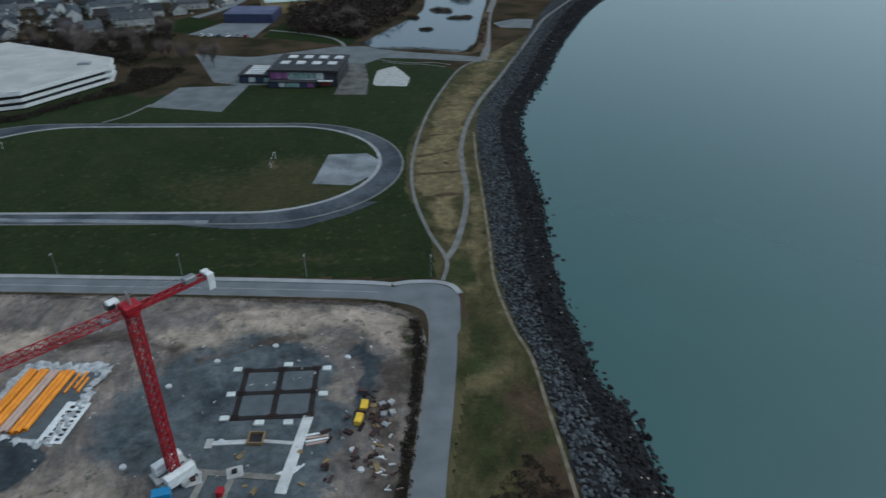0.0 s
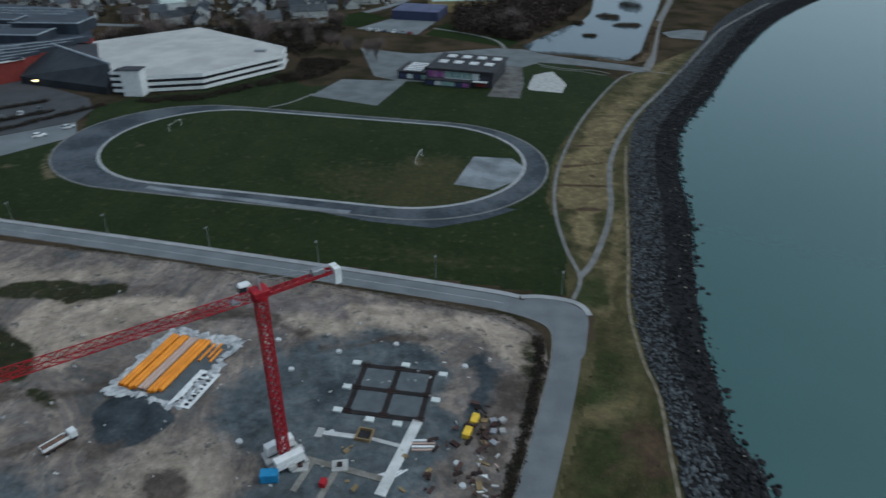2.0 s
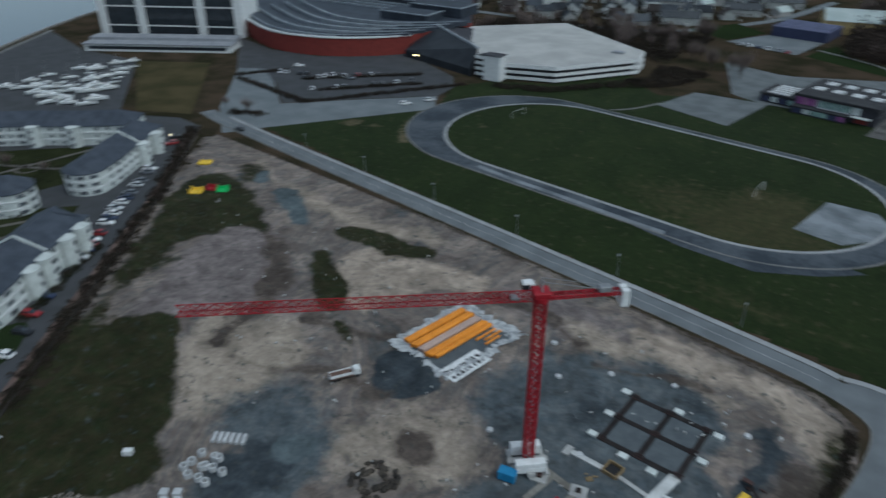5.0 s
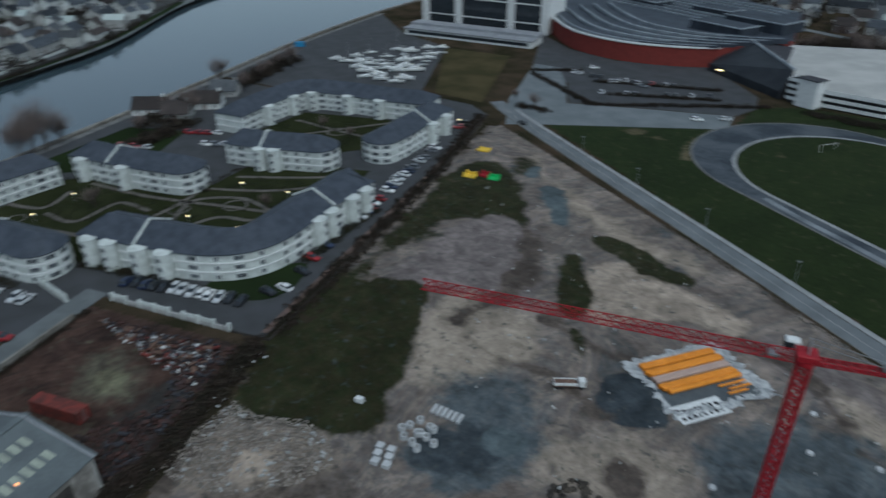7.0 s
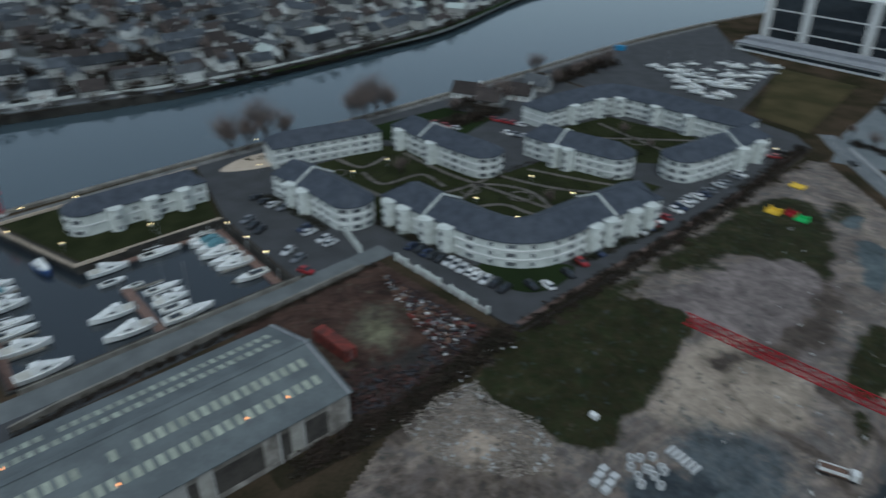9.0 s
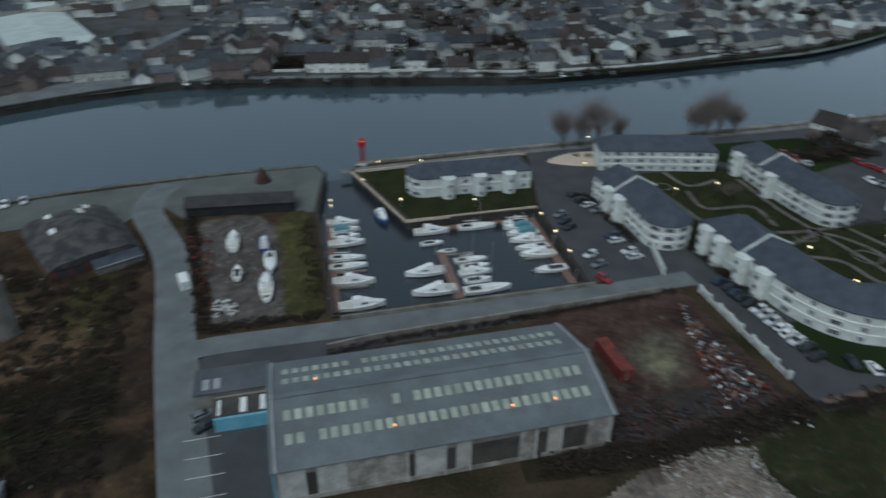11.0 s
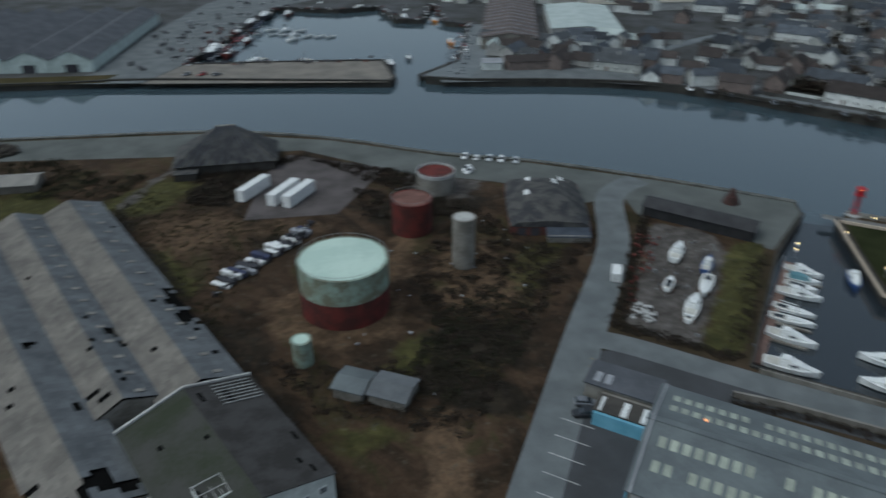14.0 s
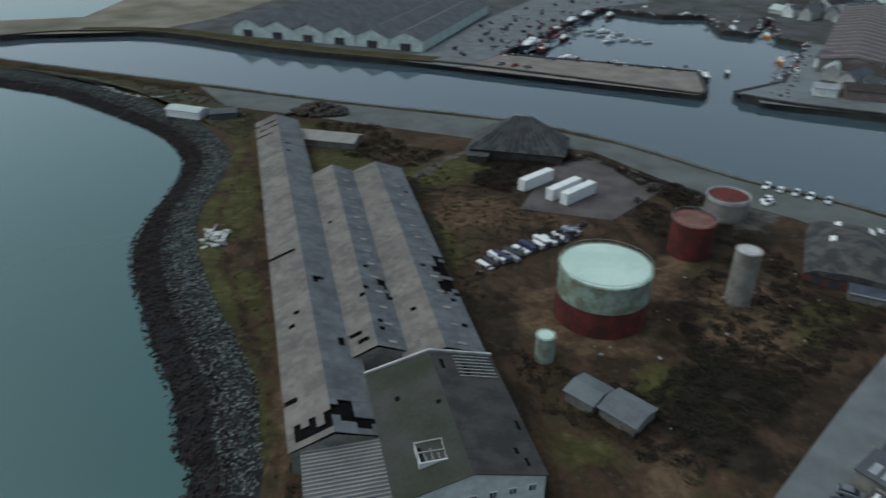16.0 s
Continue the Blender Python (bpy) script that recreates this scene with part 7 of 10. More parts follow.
car_row((-68.8, -63.7), (-66.8, -61.6), 2, -30, ["grey", "black"], 18)
car_row((-107, -177), (-120, -166), 5, 50, ["silver", "white", "white"], 19)
car("white", -102.5, -165.5, 30), car("white", -103, -167.5, 30)
car_row((-229.1, 227.2), (-205.2, 235.6), 9, 120, ["white", "silver", "black", "grey"], 20, (2, 5, 6))
car_row((-213.7, 226.5), (-189.6, 247.6), 12, 120, ["white", "black", "red", "silver"], 21, (1, 4, 7, 9))
car_row((-199.1, 215.3), (-171.1, 247.3), 14, 120, ["grey", "black", "silver"], 29, (1, 2, 5, 6, 7, 10, 12))
car("white", -154.5, 219.7, 40), car("silver", -149, 228.8, 50), car("black", -187, 163.5, 168)
car("grey", -196, 236, 30), car("white", -230, 240, 40)
car_row((-230, -200), (-262, -140), 9, 60, ALL, 22, (3, 6))
car_row((-292, -74), (-318, -34), 7, 55, ALL, 23, (2,))
car_row((-44, -322), (-56, -316), 3, 30, ["red", "white", "grey"], 24)
car_row((-60, -345), (-104, -420), 14, 60, ALL, 25, (5, 9))
car_row((-172, -290), (-192, -330), 6, 65, ALL, 27)
car_row((-66, 396), (-42, 390), 6, 80, ALL, 28)


# ---- boats ----
HULLBLUE = paint("navy_gelcoat", (0.03, 0.07, 0.2))
GELCOAT = mat("white_gelcoat", (0.74, 0.75, 0.75), (0.6, 0.62, 0.62), scale=0.8, fine=4.0, rough=0.35, bump=0.0)
TEAL = mat("teal_canvas", (0.12, 0.24, 0.28), (0.08, 0.18, 0.22), rough=0.9, bump=0.1)
DECK = mat("cream_deck", (0.5, 0.49, 0.45), (0.4, 0.39, 0.36), scale=0.8, rough=0.7)
boat_made = {}


def hull(L, B, H):
    rows = []
    for t, w, sh in ((0, .78, 0), (.2, .95, 0), (.45, 1, .02), (.7, .82, .08), (.88, .42, .16), (1, .04, .24)):
        x = -L / 2 + L * t
        hw, z = B / 2 * w, H * (1 + sh)
        rows.append([(x, -hw, z), (x, -hw * .82, H * .2), (x - (.1 * L * t * .3), 0, -.35), (x, hw * .82, H * .2), (x, hw, z)])
    return loft(rows, True)


def boat(kind, x, y, turn, z=-2.45, s=1.0):
    if kind in boat_made:
        src = boat_made[kind]
        o = copy_thing(src, pose(x, y, z, 0, 0, turn))
        o.scale = (s, s, s)
        return o
    names = {"cruiser": "white motor cruiser with a raised cabin", "yacht": "white sailing yacht with a bare mast", "canopy": "white motor boat under a teal canopy", "launch": "small open white launch",
             "navy": "navy blue motor boat with a white cabin", "trawler": "rust-red fishing trawler with a white wheelhouse", "drifter": "dark-hulled fishing boat with a white wheelhouse", "orange": "orange pilot boat with a white cabin"}
    ob = thing("boat", names[kind], "boat", x, y, z, turn, group="moored boats")
    L, B, H = {"cruiser": (9.5, 3.2, 1.2), "yacht": (9.8, 3.0, 1.05), "canopy": (8.0, 2.9, 1.1), "launch": (6.0, 2.2, .8), "navy": (8.0, 2.8, 1.1), "trawler": (14, 4.4, 1.8), "drifter": (16, 5.2, 2.4), "orange": (11, 3.8, 1.5)}[kind]
    skin = {"navy": HULLBLUE, "trawler": REDOXIDE, "drifter": CHARCOAL, "orange": ORANGE}.get(kind, GELCOAT)
    part("hull", hull(L, B, H), skin, ob)
    bm = bmesh.new()
    box(bm, -L * .46, -B * .36, H - .12, L * .2, B * .36, H + .05)
    part("deck", bm, DECK, ob)
    sec = lambda px, hw, z0, z1: [(px, -hw, z0), (px, -hw * .8, z1), (px, hw * .8, z1), (px, hw, z0)]
    if kind in ("cruiser", "navy", "trawler", "drifter", "orange"):
        k = H * .95
        part("cabin", loft([sec(-L * .22, B * .36, k, k + 1.0), sec(-L * .05, B * .36, k, k + 1.25), sec(L * .12, B * .34, k, k + .9), sec(L * .34, B * .18, k, k + .3)]), GELCOAT, ob)
        part("cabin_window", loft([sec(-L * .04, B * .375, k + .45, k + .8), sec(L * .1, B * .355, k + .45, k + .75)]), GLASS, ob)
        part("flybridge", boxes((-L * .2, -B * .26, k + 1.0, -L * .02, B * .26, k + 1.6), bevel=.12), GELCOAT, ob)
        if kind in ("trawler", "drifter", "orange"):
            bm = bmesh.new()
            beam(bm, (-L * .3, 0, H), (-L * .3, 0, H + 5), .12)
            beam(bm, (-L * .3, 0, H + 4.5), (L * .05, 0, H + 3.2), .08)
            part("mast", bm, STEEL, ob)
    if kind == "yacht":
        part("cabin", loft([sec(-L * .12, B * .3, H, H + .45), sec(L * .1, B * .3, H, H + .5), sec(L * .28, B * .16, H, H + .2)]), GELCOAT, ob)
        part("cockpit", boxes((-L * .4, -B * .22, H + .04, -L * .16, B * .22, H + .1)), GLASS, ob)
        bm = bmesh.new()
        beam(bm, (L * .06, 0, H), (L * .06, 0, H + 10.5), .07, 6)
        part("mast", bm, STEEL, ob)
        bm = bmesh.new()
        beam(bm, (L * .05, 0, H + 1.4), (-L * .36, 0, H + 1.4), .1, 6)
        part("boom", bm, GELCOAT, ob)
    if kind == "canopy":
        part("canopy", loft([sec(-L * .4, B * .4, H, H + .9), sec(-L * .1, B * .4, H, H + 1.2), sec(L * .18, B * .36, H, H + .5)]), TEAL, ob, "teal canvas canopy")
        part("foredeck_cabin", loft([sec(L * .16, B * .32, H, H + .5), sec(L * .36, B * .14, H, H + .2)]), GELCOAT, ob)
    if kind == "launch":
        part("cockpit", boxes((-L * .36, -B * .26, H + .03, L * .05, B * .26, H + .08)), GLASS, ob)
        part("windscreen", boxes((L * .05, -B * .28, H, L * .09, B * .28, H + .4)), GLASS, ob)
    boat_made[kind] = ob
    ob.scale = (s, s, s)
    return ob


OUT = math.degrees(math.atan2(.853, -.522))
for i, (x, y, k, s) in enumerate(((-146.5, -78.5, "cruiser", .9), (-143.2, -76, "canopy", .95), (-140.3, -74.2, "launch", 1.2), (-136.9, -72, "cruiser", 1), (-130.4, -68.3, "yacht", .9), (-126.8, -66, "yacht", .95), (-121, -61.5, "cruiser", 1.05),
                            (-112.9, -55, "cruiser", 1.1))):
    boat(k, x, y, OUT + (3 if i % 2 else -4), s=s)
for x, y, k, f, s in ((-145.5, -51.5, "launch", 0, 1.0), (-143.2, -46.5, "launch", 180, .8), (-131.2, -47.4, "cruiser", 180, 1.05), (-124.3, -42.2, "cruiser", 180, 1.1), (-141.3, -39.2, "yacht", 0, .85), (-138.5, -37.2, "launch", 0, 1.2),
                      (-136.0, -36.2, "cruiser", 0, .85), (-133.0, -34.6, "launch", 0, 1.1), (-130.0, -31, "yacht", 0, 1.15)):
    boat(k, x, y, OUT - 180 * (f > 0) + 4, s=s)
for x, y, k, tn, s in ((-151.2, -54, "cruiser", 123, 1.0), (-158.6, -43.6, "yacht", 123, 1.05), (-153.6, -70, "navy", 42, 1.1)):
    boat(k, x, y, tn, s=s)
for i, (x, y, k, s) in enumerate(((-167.5, -37, "cruiser", 1), (-165, -34.6, "launch", 1.2), (-162.5, -33, "canopy", 1), (-159.7, -31, "canopy", 1.05), (-156.4, -29, "cruiser", .95), (-153.4, -26.6, "yacht", .9), (-150.4, -24.3, "cruiser", .95),
                            (-144.4, -19.3, "launch", 1.35))):
    boat(k, x, y, OUT + 180 + (3 if i % 2 else -3), s=s)
# boats on the hard
for x, y, k, tn in ((-122.5, -96.5, "cruiser", 215), (-124.5, -88.5, "navy", 215), (-110.4, -86.5, "launch", 215), (-117, -81.8, "yacht", 35), (-108.2, -77, "cruiser", 215), (-105.6, -75.2, "launch", 215)):
    boat(k, x, y, tn, z=.5)
    for sx in (-2, 2):
        c = thing("boat_trestle", "short timber trestle under a boat", "trestle", x + sx * math.cos(radians(tn)), y + sx * math.sin(radians(tn)), 0.04, tn, group="boat trestles")
        part("trestle_frame", boxes((-.2, -1.2, 0, .2, 1.2, .35), (-.2, -1.3, .35, .2, -1.0, .9), (-.2, 1.0, .35, .2, 1.3, .9)), TIMBER, c)
rnd = random.Random(31)
stored = []
for x, y, z, s in scatter([(-310, 146), (-314, 182), (-306, 208), (-287, 192), (-264, 162), (-258, 150), (-272, 144)], 400, 32):
    if len(stored) < 34 and all(math.hypot((x - a) * .8, y - b) > 5.4 for a, b in stored):
        stored.append((x, y))
        boat(rnd.choice(("cruiser", "yacht", "launch", "cruiser", "launch")), x, y, 62 + rnd.uniform(-12, 12) + rnd.choice((0, 180)), z=.4, s=rnd.uniform(.62, .92))
for x, y, k, tn, s in ((-104, -397, "launch", 20, 1.1), (-109, -393, "launch", 25, 1.1), (-114, -389, "cruiser", 25, .8), (-120, -383, "launch", 25, 1.2), (-126, -380, "launch", 20, 1.2), (-96, -402, "launch", 10, 1.1), (-131, -376, "launch", 15, 1.1),
                       (-76, -338, "trawler", 30, .7), (-99, -327, "trawler", 28, .8), (-119, -315, "launch", 30, 1.2), (-185, -331, "orange", 70, .9), (-149.5, -310, "drifter", 70, .5), (-64, -362, "drifter", 57, 1.5), (-85, -403, "drifter", 57, .9), (-99, -427, "drifter", 57, 1.1), (-112, -444, "drifter", 57, 1.2), (-78, -336, "drifter", 24, .9), (-136, -302, "drifter", 80, .8), (-106, -408, "launch", 20, 1.3), (-113, -403, "cruiser", 20, .9), (-120, -398, "launch", 20, 1.3), (-111, -379, "cruiser", 200, .9), (-157, -470, "orange", 50, 1),
                       (-128, -448, "trawler", 60, 1), (-189, -401, "trawler", 70, 1.1), (-70, -358, "trawler", 65, 1.1), (-86, -384, "trawler", 62, .9), (-204, -388, "orange", 80, .8), (-176, -446, "trawler", 20, 1), (-198, -420, "trawler", 40, .9)):
    boat(k, x, y, tn, s=s)


def pontoon(a, b, w, fingers=(), side=1):
    x, y, L, t = frame_of(*a, *b)
    ob = thing("pontoon", "reddish timber marina pontoon with finger berths", "pontoon", x, y, WATER, t, group="marina pontoons")
    part("walkway", boxes((-L / 2, -w / 2, -.2, L / 2, w / 2, .5), bevel=.05), PONTOONWOOD, ob)
    for s in fingers:
        part("finger", boxes((s - .35, side * w / 2, -.1, s + .35, side * (w / 2 + 7), .4)), OLDCONC, ob)
    for s in (-L * .45, 0, L * .45):
        bm = bmesh.new()
        tube(bm, .18, -2, .18, 3.0, 10, s, -side * (w / 2 + .25))
        part("mooring_post", bm, STEEL, ob)


PONTOONWOOD = mat("reddish_decking", (0.2, 0.13, 0.11), (0.15, 0.1, 0.085), scale=0.8, fine=5.0, bump=0.1)
pontoon((-148, -83.5), (-108.5, -59.5), 2.2, (-15, -8, -1, 6, 13), 1)
pontoon((-143, -48.2), (-124, -35.6), 2.2, (-9,), 1)
pontoon((-173, -33.5), (-140.5, -13), 2.2, (-12, -6, 0, 6, 12), -1)
pontoon((-150.5, -58), (-169, -32.5), 1.8, (), 1)


def beacon(x, y):
    ob = thing("harbour_beacon", "red harbour beacon tower with a lit lantern", "beacon", x, y, 0)
    part("plinth", boxes((-1.6, -1.6, 0, 1.6, 1.6, .5), bevel=.1), CONCRETE, ob)
    bm = bmesh.new()
    for k in range(4):
        c, q = math.cos(math.tau * (k + .5) / 4), math.sin(math.tau * (k + .5) / 4)
        beam(bm, (1.0 * c, 1.0 * q, .5), (.5 * c, .5 * q, 6.2), .11, 6)
        for z in (1.8, 3.4, 5.0):
            a2 = math.tau * (k + 1.5) / 4
            r = 1.0 - .5 * (z - .5) / 5.7
            beam(bm, (r * c, r * q, z), (r * math.cos(a2), r * math.sin(a2), z), .06)
    part("tower", bm, REDPAINT, ob)
    bm = bmesh.new()
    tube(bm, .34, .5, .34, 6.2, 12)
    part("column", bm, REDPAINT, ob)
    bm = bmesh.new()
    tube(bm, 1.35, 6.2, 1.35, 6.45, 16)
    part("gallery", bm, REDPAINT, ob)
    bm = bmesh.new()
    tube(bm, 1.1, 6.45, 1.1, 7.9, 16)
    part("lantern", bm, REDPAINT, ob)
    part("lamp", boxes((-.6, -.6, 7.9, .6, .6, 8.2)), LAMPORANGE, ob)
    bm = bmesh.new()
    tube(bm, 1.25, 8.2, .15, 9.0, 16)
    part("cap", bm, REDPAINT, ob)


beacon(-181.6, -90.4)
bm = bmesh.new()
bmesh.ops.create_icosphere(bm, subdivisions=2, radius=.8)
tagged(part("buoy", bm, YELLOW, None), "round yellow mooring buoy", "buoy").location = (-124.5, -29.8, WATER + .4)

# ---- houses across the river and to the north ----
HOUSEWALLS = [mat("cream_house_render", (0.44, 0.45, 0.43), (0.3, 0.31, 0.3), scale=0.4), mat("white_house_render", (0.68, 0.7, 0.69), (0.5, 0.52, 0.51), scale=0.4), mat("grey_house_render", (0.38, 0.38, 0.37), (0.3, 0.3, 0.29), scale=0.4),
              mat("brick_house_wall", (0.19, 0.15, 0.138), (0.13, 0.108, 0.1), scale=0.6)]
HOUSEROOFS = [TOWNSLATE, mat("brown_roof_tiles", (0.052, 0.043, 0.041), (0.034, 0.029, 0.028), scale=0.4, fine=4.0, per_piece=0.3), mat("grey_roof_tiles", (0.082, 0.088, 0.097), (0.052, 0.057, 0.063), scale=0.4, fine=4.0, per_piece=0.3)]
SMALLWIN = pane_mesh(1.1, 1.1, .06)
DOORMESH = bpy.data.meshes.new("door")
bm = bmesh.new()
box(bm, -.5, -.06, 0, .5, .06, 2.0)
bm.to_mesh(DOORMESH)
bm.free()
DOORMESH.materials.append(TIMBER)
HOUSE_LABELS = ["cream rendered two-storey house with a dark pitched roof", "white rendered house with a slate roof", "grey rendered house with a tiled roof", "brick house with a dark tiled roof"]


def house(kind, x, y, turn):
    """kind: wall, roof, length, width, eave."""
    if kind in house_made:
        return copy_thing(house_made[kind], pose(x, y, 0, 0, 0, turn))
    w, r, L, W, h = kind
    ob = thing("house", HOUSE_LABELS[w] + (" in a terrace" if L > 15 else ""), "house", x, y, 0, turn, group="town houses")
    top = h + W * .42
    part("wall", gable_wall(L, W, h, top), HOUSEWALLS[w], ob)
    bm = slope(L, W, h, top, 1, .35)
    other = slope(L, W, h, top, -1, .35)
    me = bpy.data.meshes.new("tmp")
    other.to_mesh(me)
    other.free()
    bm.from_mesh(me)
    bpy.data.meshes.remove(me)
    part("roof", bm, HOUSEROOFS[r], ob)
    part("chimney", boxes((L / 2 - 1.2, -.4, top - .6, L / 2 - .4, .4, top + 1.1)), HOUSEWALLS[w], ob)
    if L > 15:
        part("chimney", boxes((-.4, -.4, top - .6, .4, .4, top + 1.1)), HOUSEWALLS[w], ob)
    n = max(3, int(L / 4.2))
    for side in (-1, 1):
        for i in range(n):
            xx = -L / 2 + (i + .5) * L / n
            for z in ((.9, 3.4) if h > 4 else (.9,)):
                if side < 0 and i == 1 and z < 1:
                    put(DOORMESH, "door", ob, xx, side * W / 2, 0, 0)
                elif (side < 0 and i != 1) or (side > 0 and i == 0 and z > 1):
                    put(SMALLWIN, "window", ob, xx, side * W / 2, z, 0)
    house_made[kind] = ob
    return ob


house_made = {}
KINDS = [(0, 0, 10, 8, 4.4), (1, 0, 9, 7.5, 4.4), (2, 2, 11, 8, 2.6), (3, 1, 10, 8, 4.4), (1, 1, 12, 8.5, 2.6), (0, 2, 22, 7.5, 4.2), (2, 0, 24, 7.5, 4.2), (1, 0, 26, 8, 4.4), (0, 1, 10, 8.5, 2.6), (1, 2, 14, 8, 2.6)]
TOWNSTREETS = [smooth(q, 6) for q in ([(-306, -74), (-322, -76), (-351, -95), (-375, -102), (-421, -136), (-470, -180)], [(-421, -136), (-460, -111), (-513, -89), (-580, -40)], [(-254, -253), (-294, -266), (-375, -280), (-440, -300)],
                                           [(-281, -128), (-349, -140), (-373, -165), (-420, -190)], [(-345, -12), (-380, -30), (-430, -40), (-520, -30)], [(-420, 52), (-440, 30), (-520, 0)])]
rnd = random.Random(77)
spots = []


def free(x, y, r):
    if any((x - a) ** 2 + (y - b) ** 2 < (r + c) ** 2 * .62 for a, b, c in spots):
        return False
    spots.append((x, y, r))
    return True


for k, line in enumerate(TOWNSTREETS):
    ribbon("town_street_%d" % (k + 1), line, 6.0, 0.055, ASPHALT_L, "pale street between the houses", "road")
    spots += [(x, y, 3.0) for x, y in line]
for kind, x, y, turn in (((1, 1, 28, 8.5, 4.6), -276, -151.8, 115), ((1, 0, 29, 8.5, 4.6), -291, -124.2, 121), ((1, 1, 24, 8, 4.4), -346.5, -54.6, 125), ((0, 0, 18, 8, 4.4), -362, -32, 125)):
    if free(x, y, kind[2] / 2):
        house(kind, x, y, turn)
QUAYLINE = smooth([(-205, -228), (-225, -203), (-259, -137), (-288, -72), (-306, -50), (-325, -26), (-362, 16), (-404, 56), (-454, 88), (-507, 122), (-590, 210)], 8)
count = 0
for row in range(15):
    off = 24 + row * 14.5 + (6 if row % 3 == 2 else 0)
    i = 0
    travelled, want = 0.0, rnd.uniform(0, 8)
    while i < len(QUAYLINE) - 1:
        p, q = Vector(QUAYLINE[i]), Vector(QUAYLINE[i + 1])
        d = (q - p).normalized()
        nrm = Vector((-d.y, d.x))
        travelled += (q - p).length
        if travelled >= want:
            travelled = 0.0
            kind = rnd.choice(KINDS)
            sp = p + nrm * (off + rnd.uniform(-3, 3))
            want = kind[2] + rnd.uniform(1.5, 7)
            if math.hypot(sp.x, sp.y) < 640 and not (sp.x > -320 and sp.y < -255) and free(sp.x, sp.y, kind[2] / 2):
                house(kind, sp.x, sp.y, math.degrees(math.atan2(d.y, d.x)) + (90 if rnd.random() < .22 else 0) + rnd.uniform(-6, 6))
                count += 1
        i += 1
NORTH = [(-300, 430), (-240, 408), (-180, 404), (-118, 416), (-96, 440), (-66, 490), (-60, 610), (-330, 620), (-460, 520), (-420, 440)]
spots.append((-142, 320, 46))
HILL = [(-240, 372), (-206, 352), (-152, 374), (-92, 338), (-84, 360), (-112, 392), (-150, 396), (-200, 396)]
for poly, tries, heading in ((NORTH, 700, 20), (HILL, 40, 25)):
    for x, y, z, s in scatter(poly, tries, 5):
        kind = KINDS[int(s * 977) % len(KINDS)]
        if free(x, y, kind[2] / 2 + 1.5) and count < 330:
            house(kind, x, y, heading + (90 if int(s * 5000) % 3 == 0 else 0) + (s - .9) * 20)
            count += 1
for x, y, k, tn in ((-275, 53, 4, 60), (-264, 60, 8, 60), (-271, 73, 4, 60), (-283, 84, 2, 55)):
    house(KINDS[k], x, y, tn)


# ---- harbour and town buildings ----
def shed(name, label, ax, ay, bx, by, W, eave, ridge, wall, roof, category="warehouse", ribs=0):
    """A gabled shed: its long near eave from a to b, its depth to the left of that line."""
    x, y, L, a = frame_of(ax, ay, bx, by)
    nx, ny = -math.sin(radians(a)), math.cos(radians(a))
    ob = thing(name, label, category, x + nx * W / 2, y + ny * W / 2, 0, a)
    part("wall", gable_wall(L, W, eave, ridge - .05), wall, ob)
    for s in (1, -1):
        part("roof", slope(L, W, eave, ridge, s, .4), roof, ob)
    for i in range(ribs):
        xx = -L / 2 + (i + .5) * L / ribs
        bm = bmesh.new()
        beam(bm, (xx, -W / 2, eave + .3), (xx, 0, ridge + .3), .25)
        beam(bm, (xx, W / 2, eave + .3), (xx, 0, ridge + .3), .25)
        part("roof_rib", bm, GREYMETAL, ob)
    return ob


GABLEGREEN = mat("pale_green_cladding", (0.5, 0.58, 0.57), (0.36, 0.42, 0.41), scale=0.3, fine=2.0, rough=0.6)
for i in range(6):
    ax, ay = -7 + .922 * 19 * i, -348 - .386 * 19 * i
    ob = shed("harbour_shed", "long grey-roofed harbour shed with a pale green gable", ax, ay, ax - .386 * 112, ay - .922 * 112, 18.6, 5.6, 9.6, GABLEGREEN, ASBESTOS_D)
    ob["group"] = "harbour sheds"
    part("gable_door", boxes((-56.15, -3, 0, -55.9, 3, 3.6)), CHARCOAL, ob)
shed("brown_roof_hall", "large hall with a ribbed brown roof", -272, -434, -188, -304, 29, 6, 8.5, OLDCONC, BROWNROOF, ribs=16)
shed("white_roof_hall", "large hall with a pale sheet roof", -265, -285, -303, -346, 38, 6, 7.5, CONCRETE, PALEROOF)
shed("low_hall", "long low hall with a beige roof", -300, -358, -380, -330, 16, 5, 7, CONCRETE, SANDSTONE_R)
shed("quay_store", "low brick store beside the quay", -178, -262, -206, -252, 9, 4, 6, HOUSEWALLS[3], HOUSEROOFS[1])
shed("quay_store", "low white store beside the quay", -168, -268, -176, -264, 8, 3.4, 4.6, RENDERW, GREYMETAL)
shed("black_store", "long black-roofed store on the wharf", -130, -117.5, -144.5, -92.5, 7, 3, 4.4, BLACK, BLACKROOF)
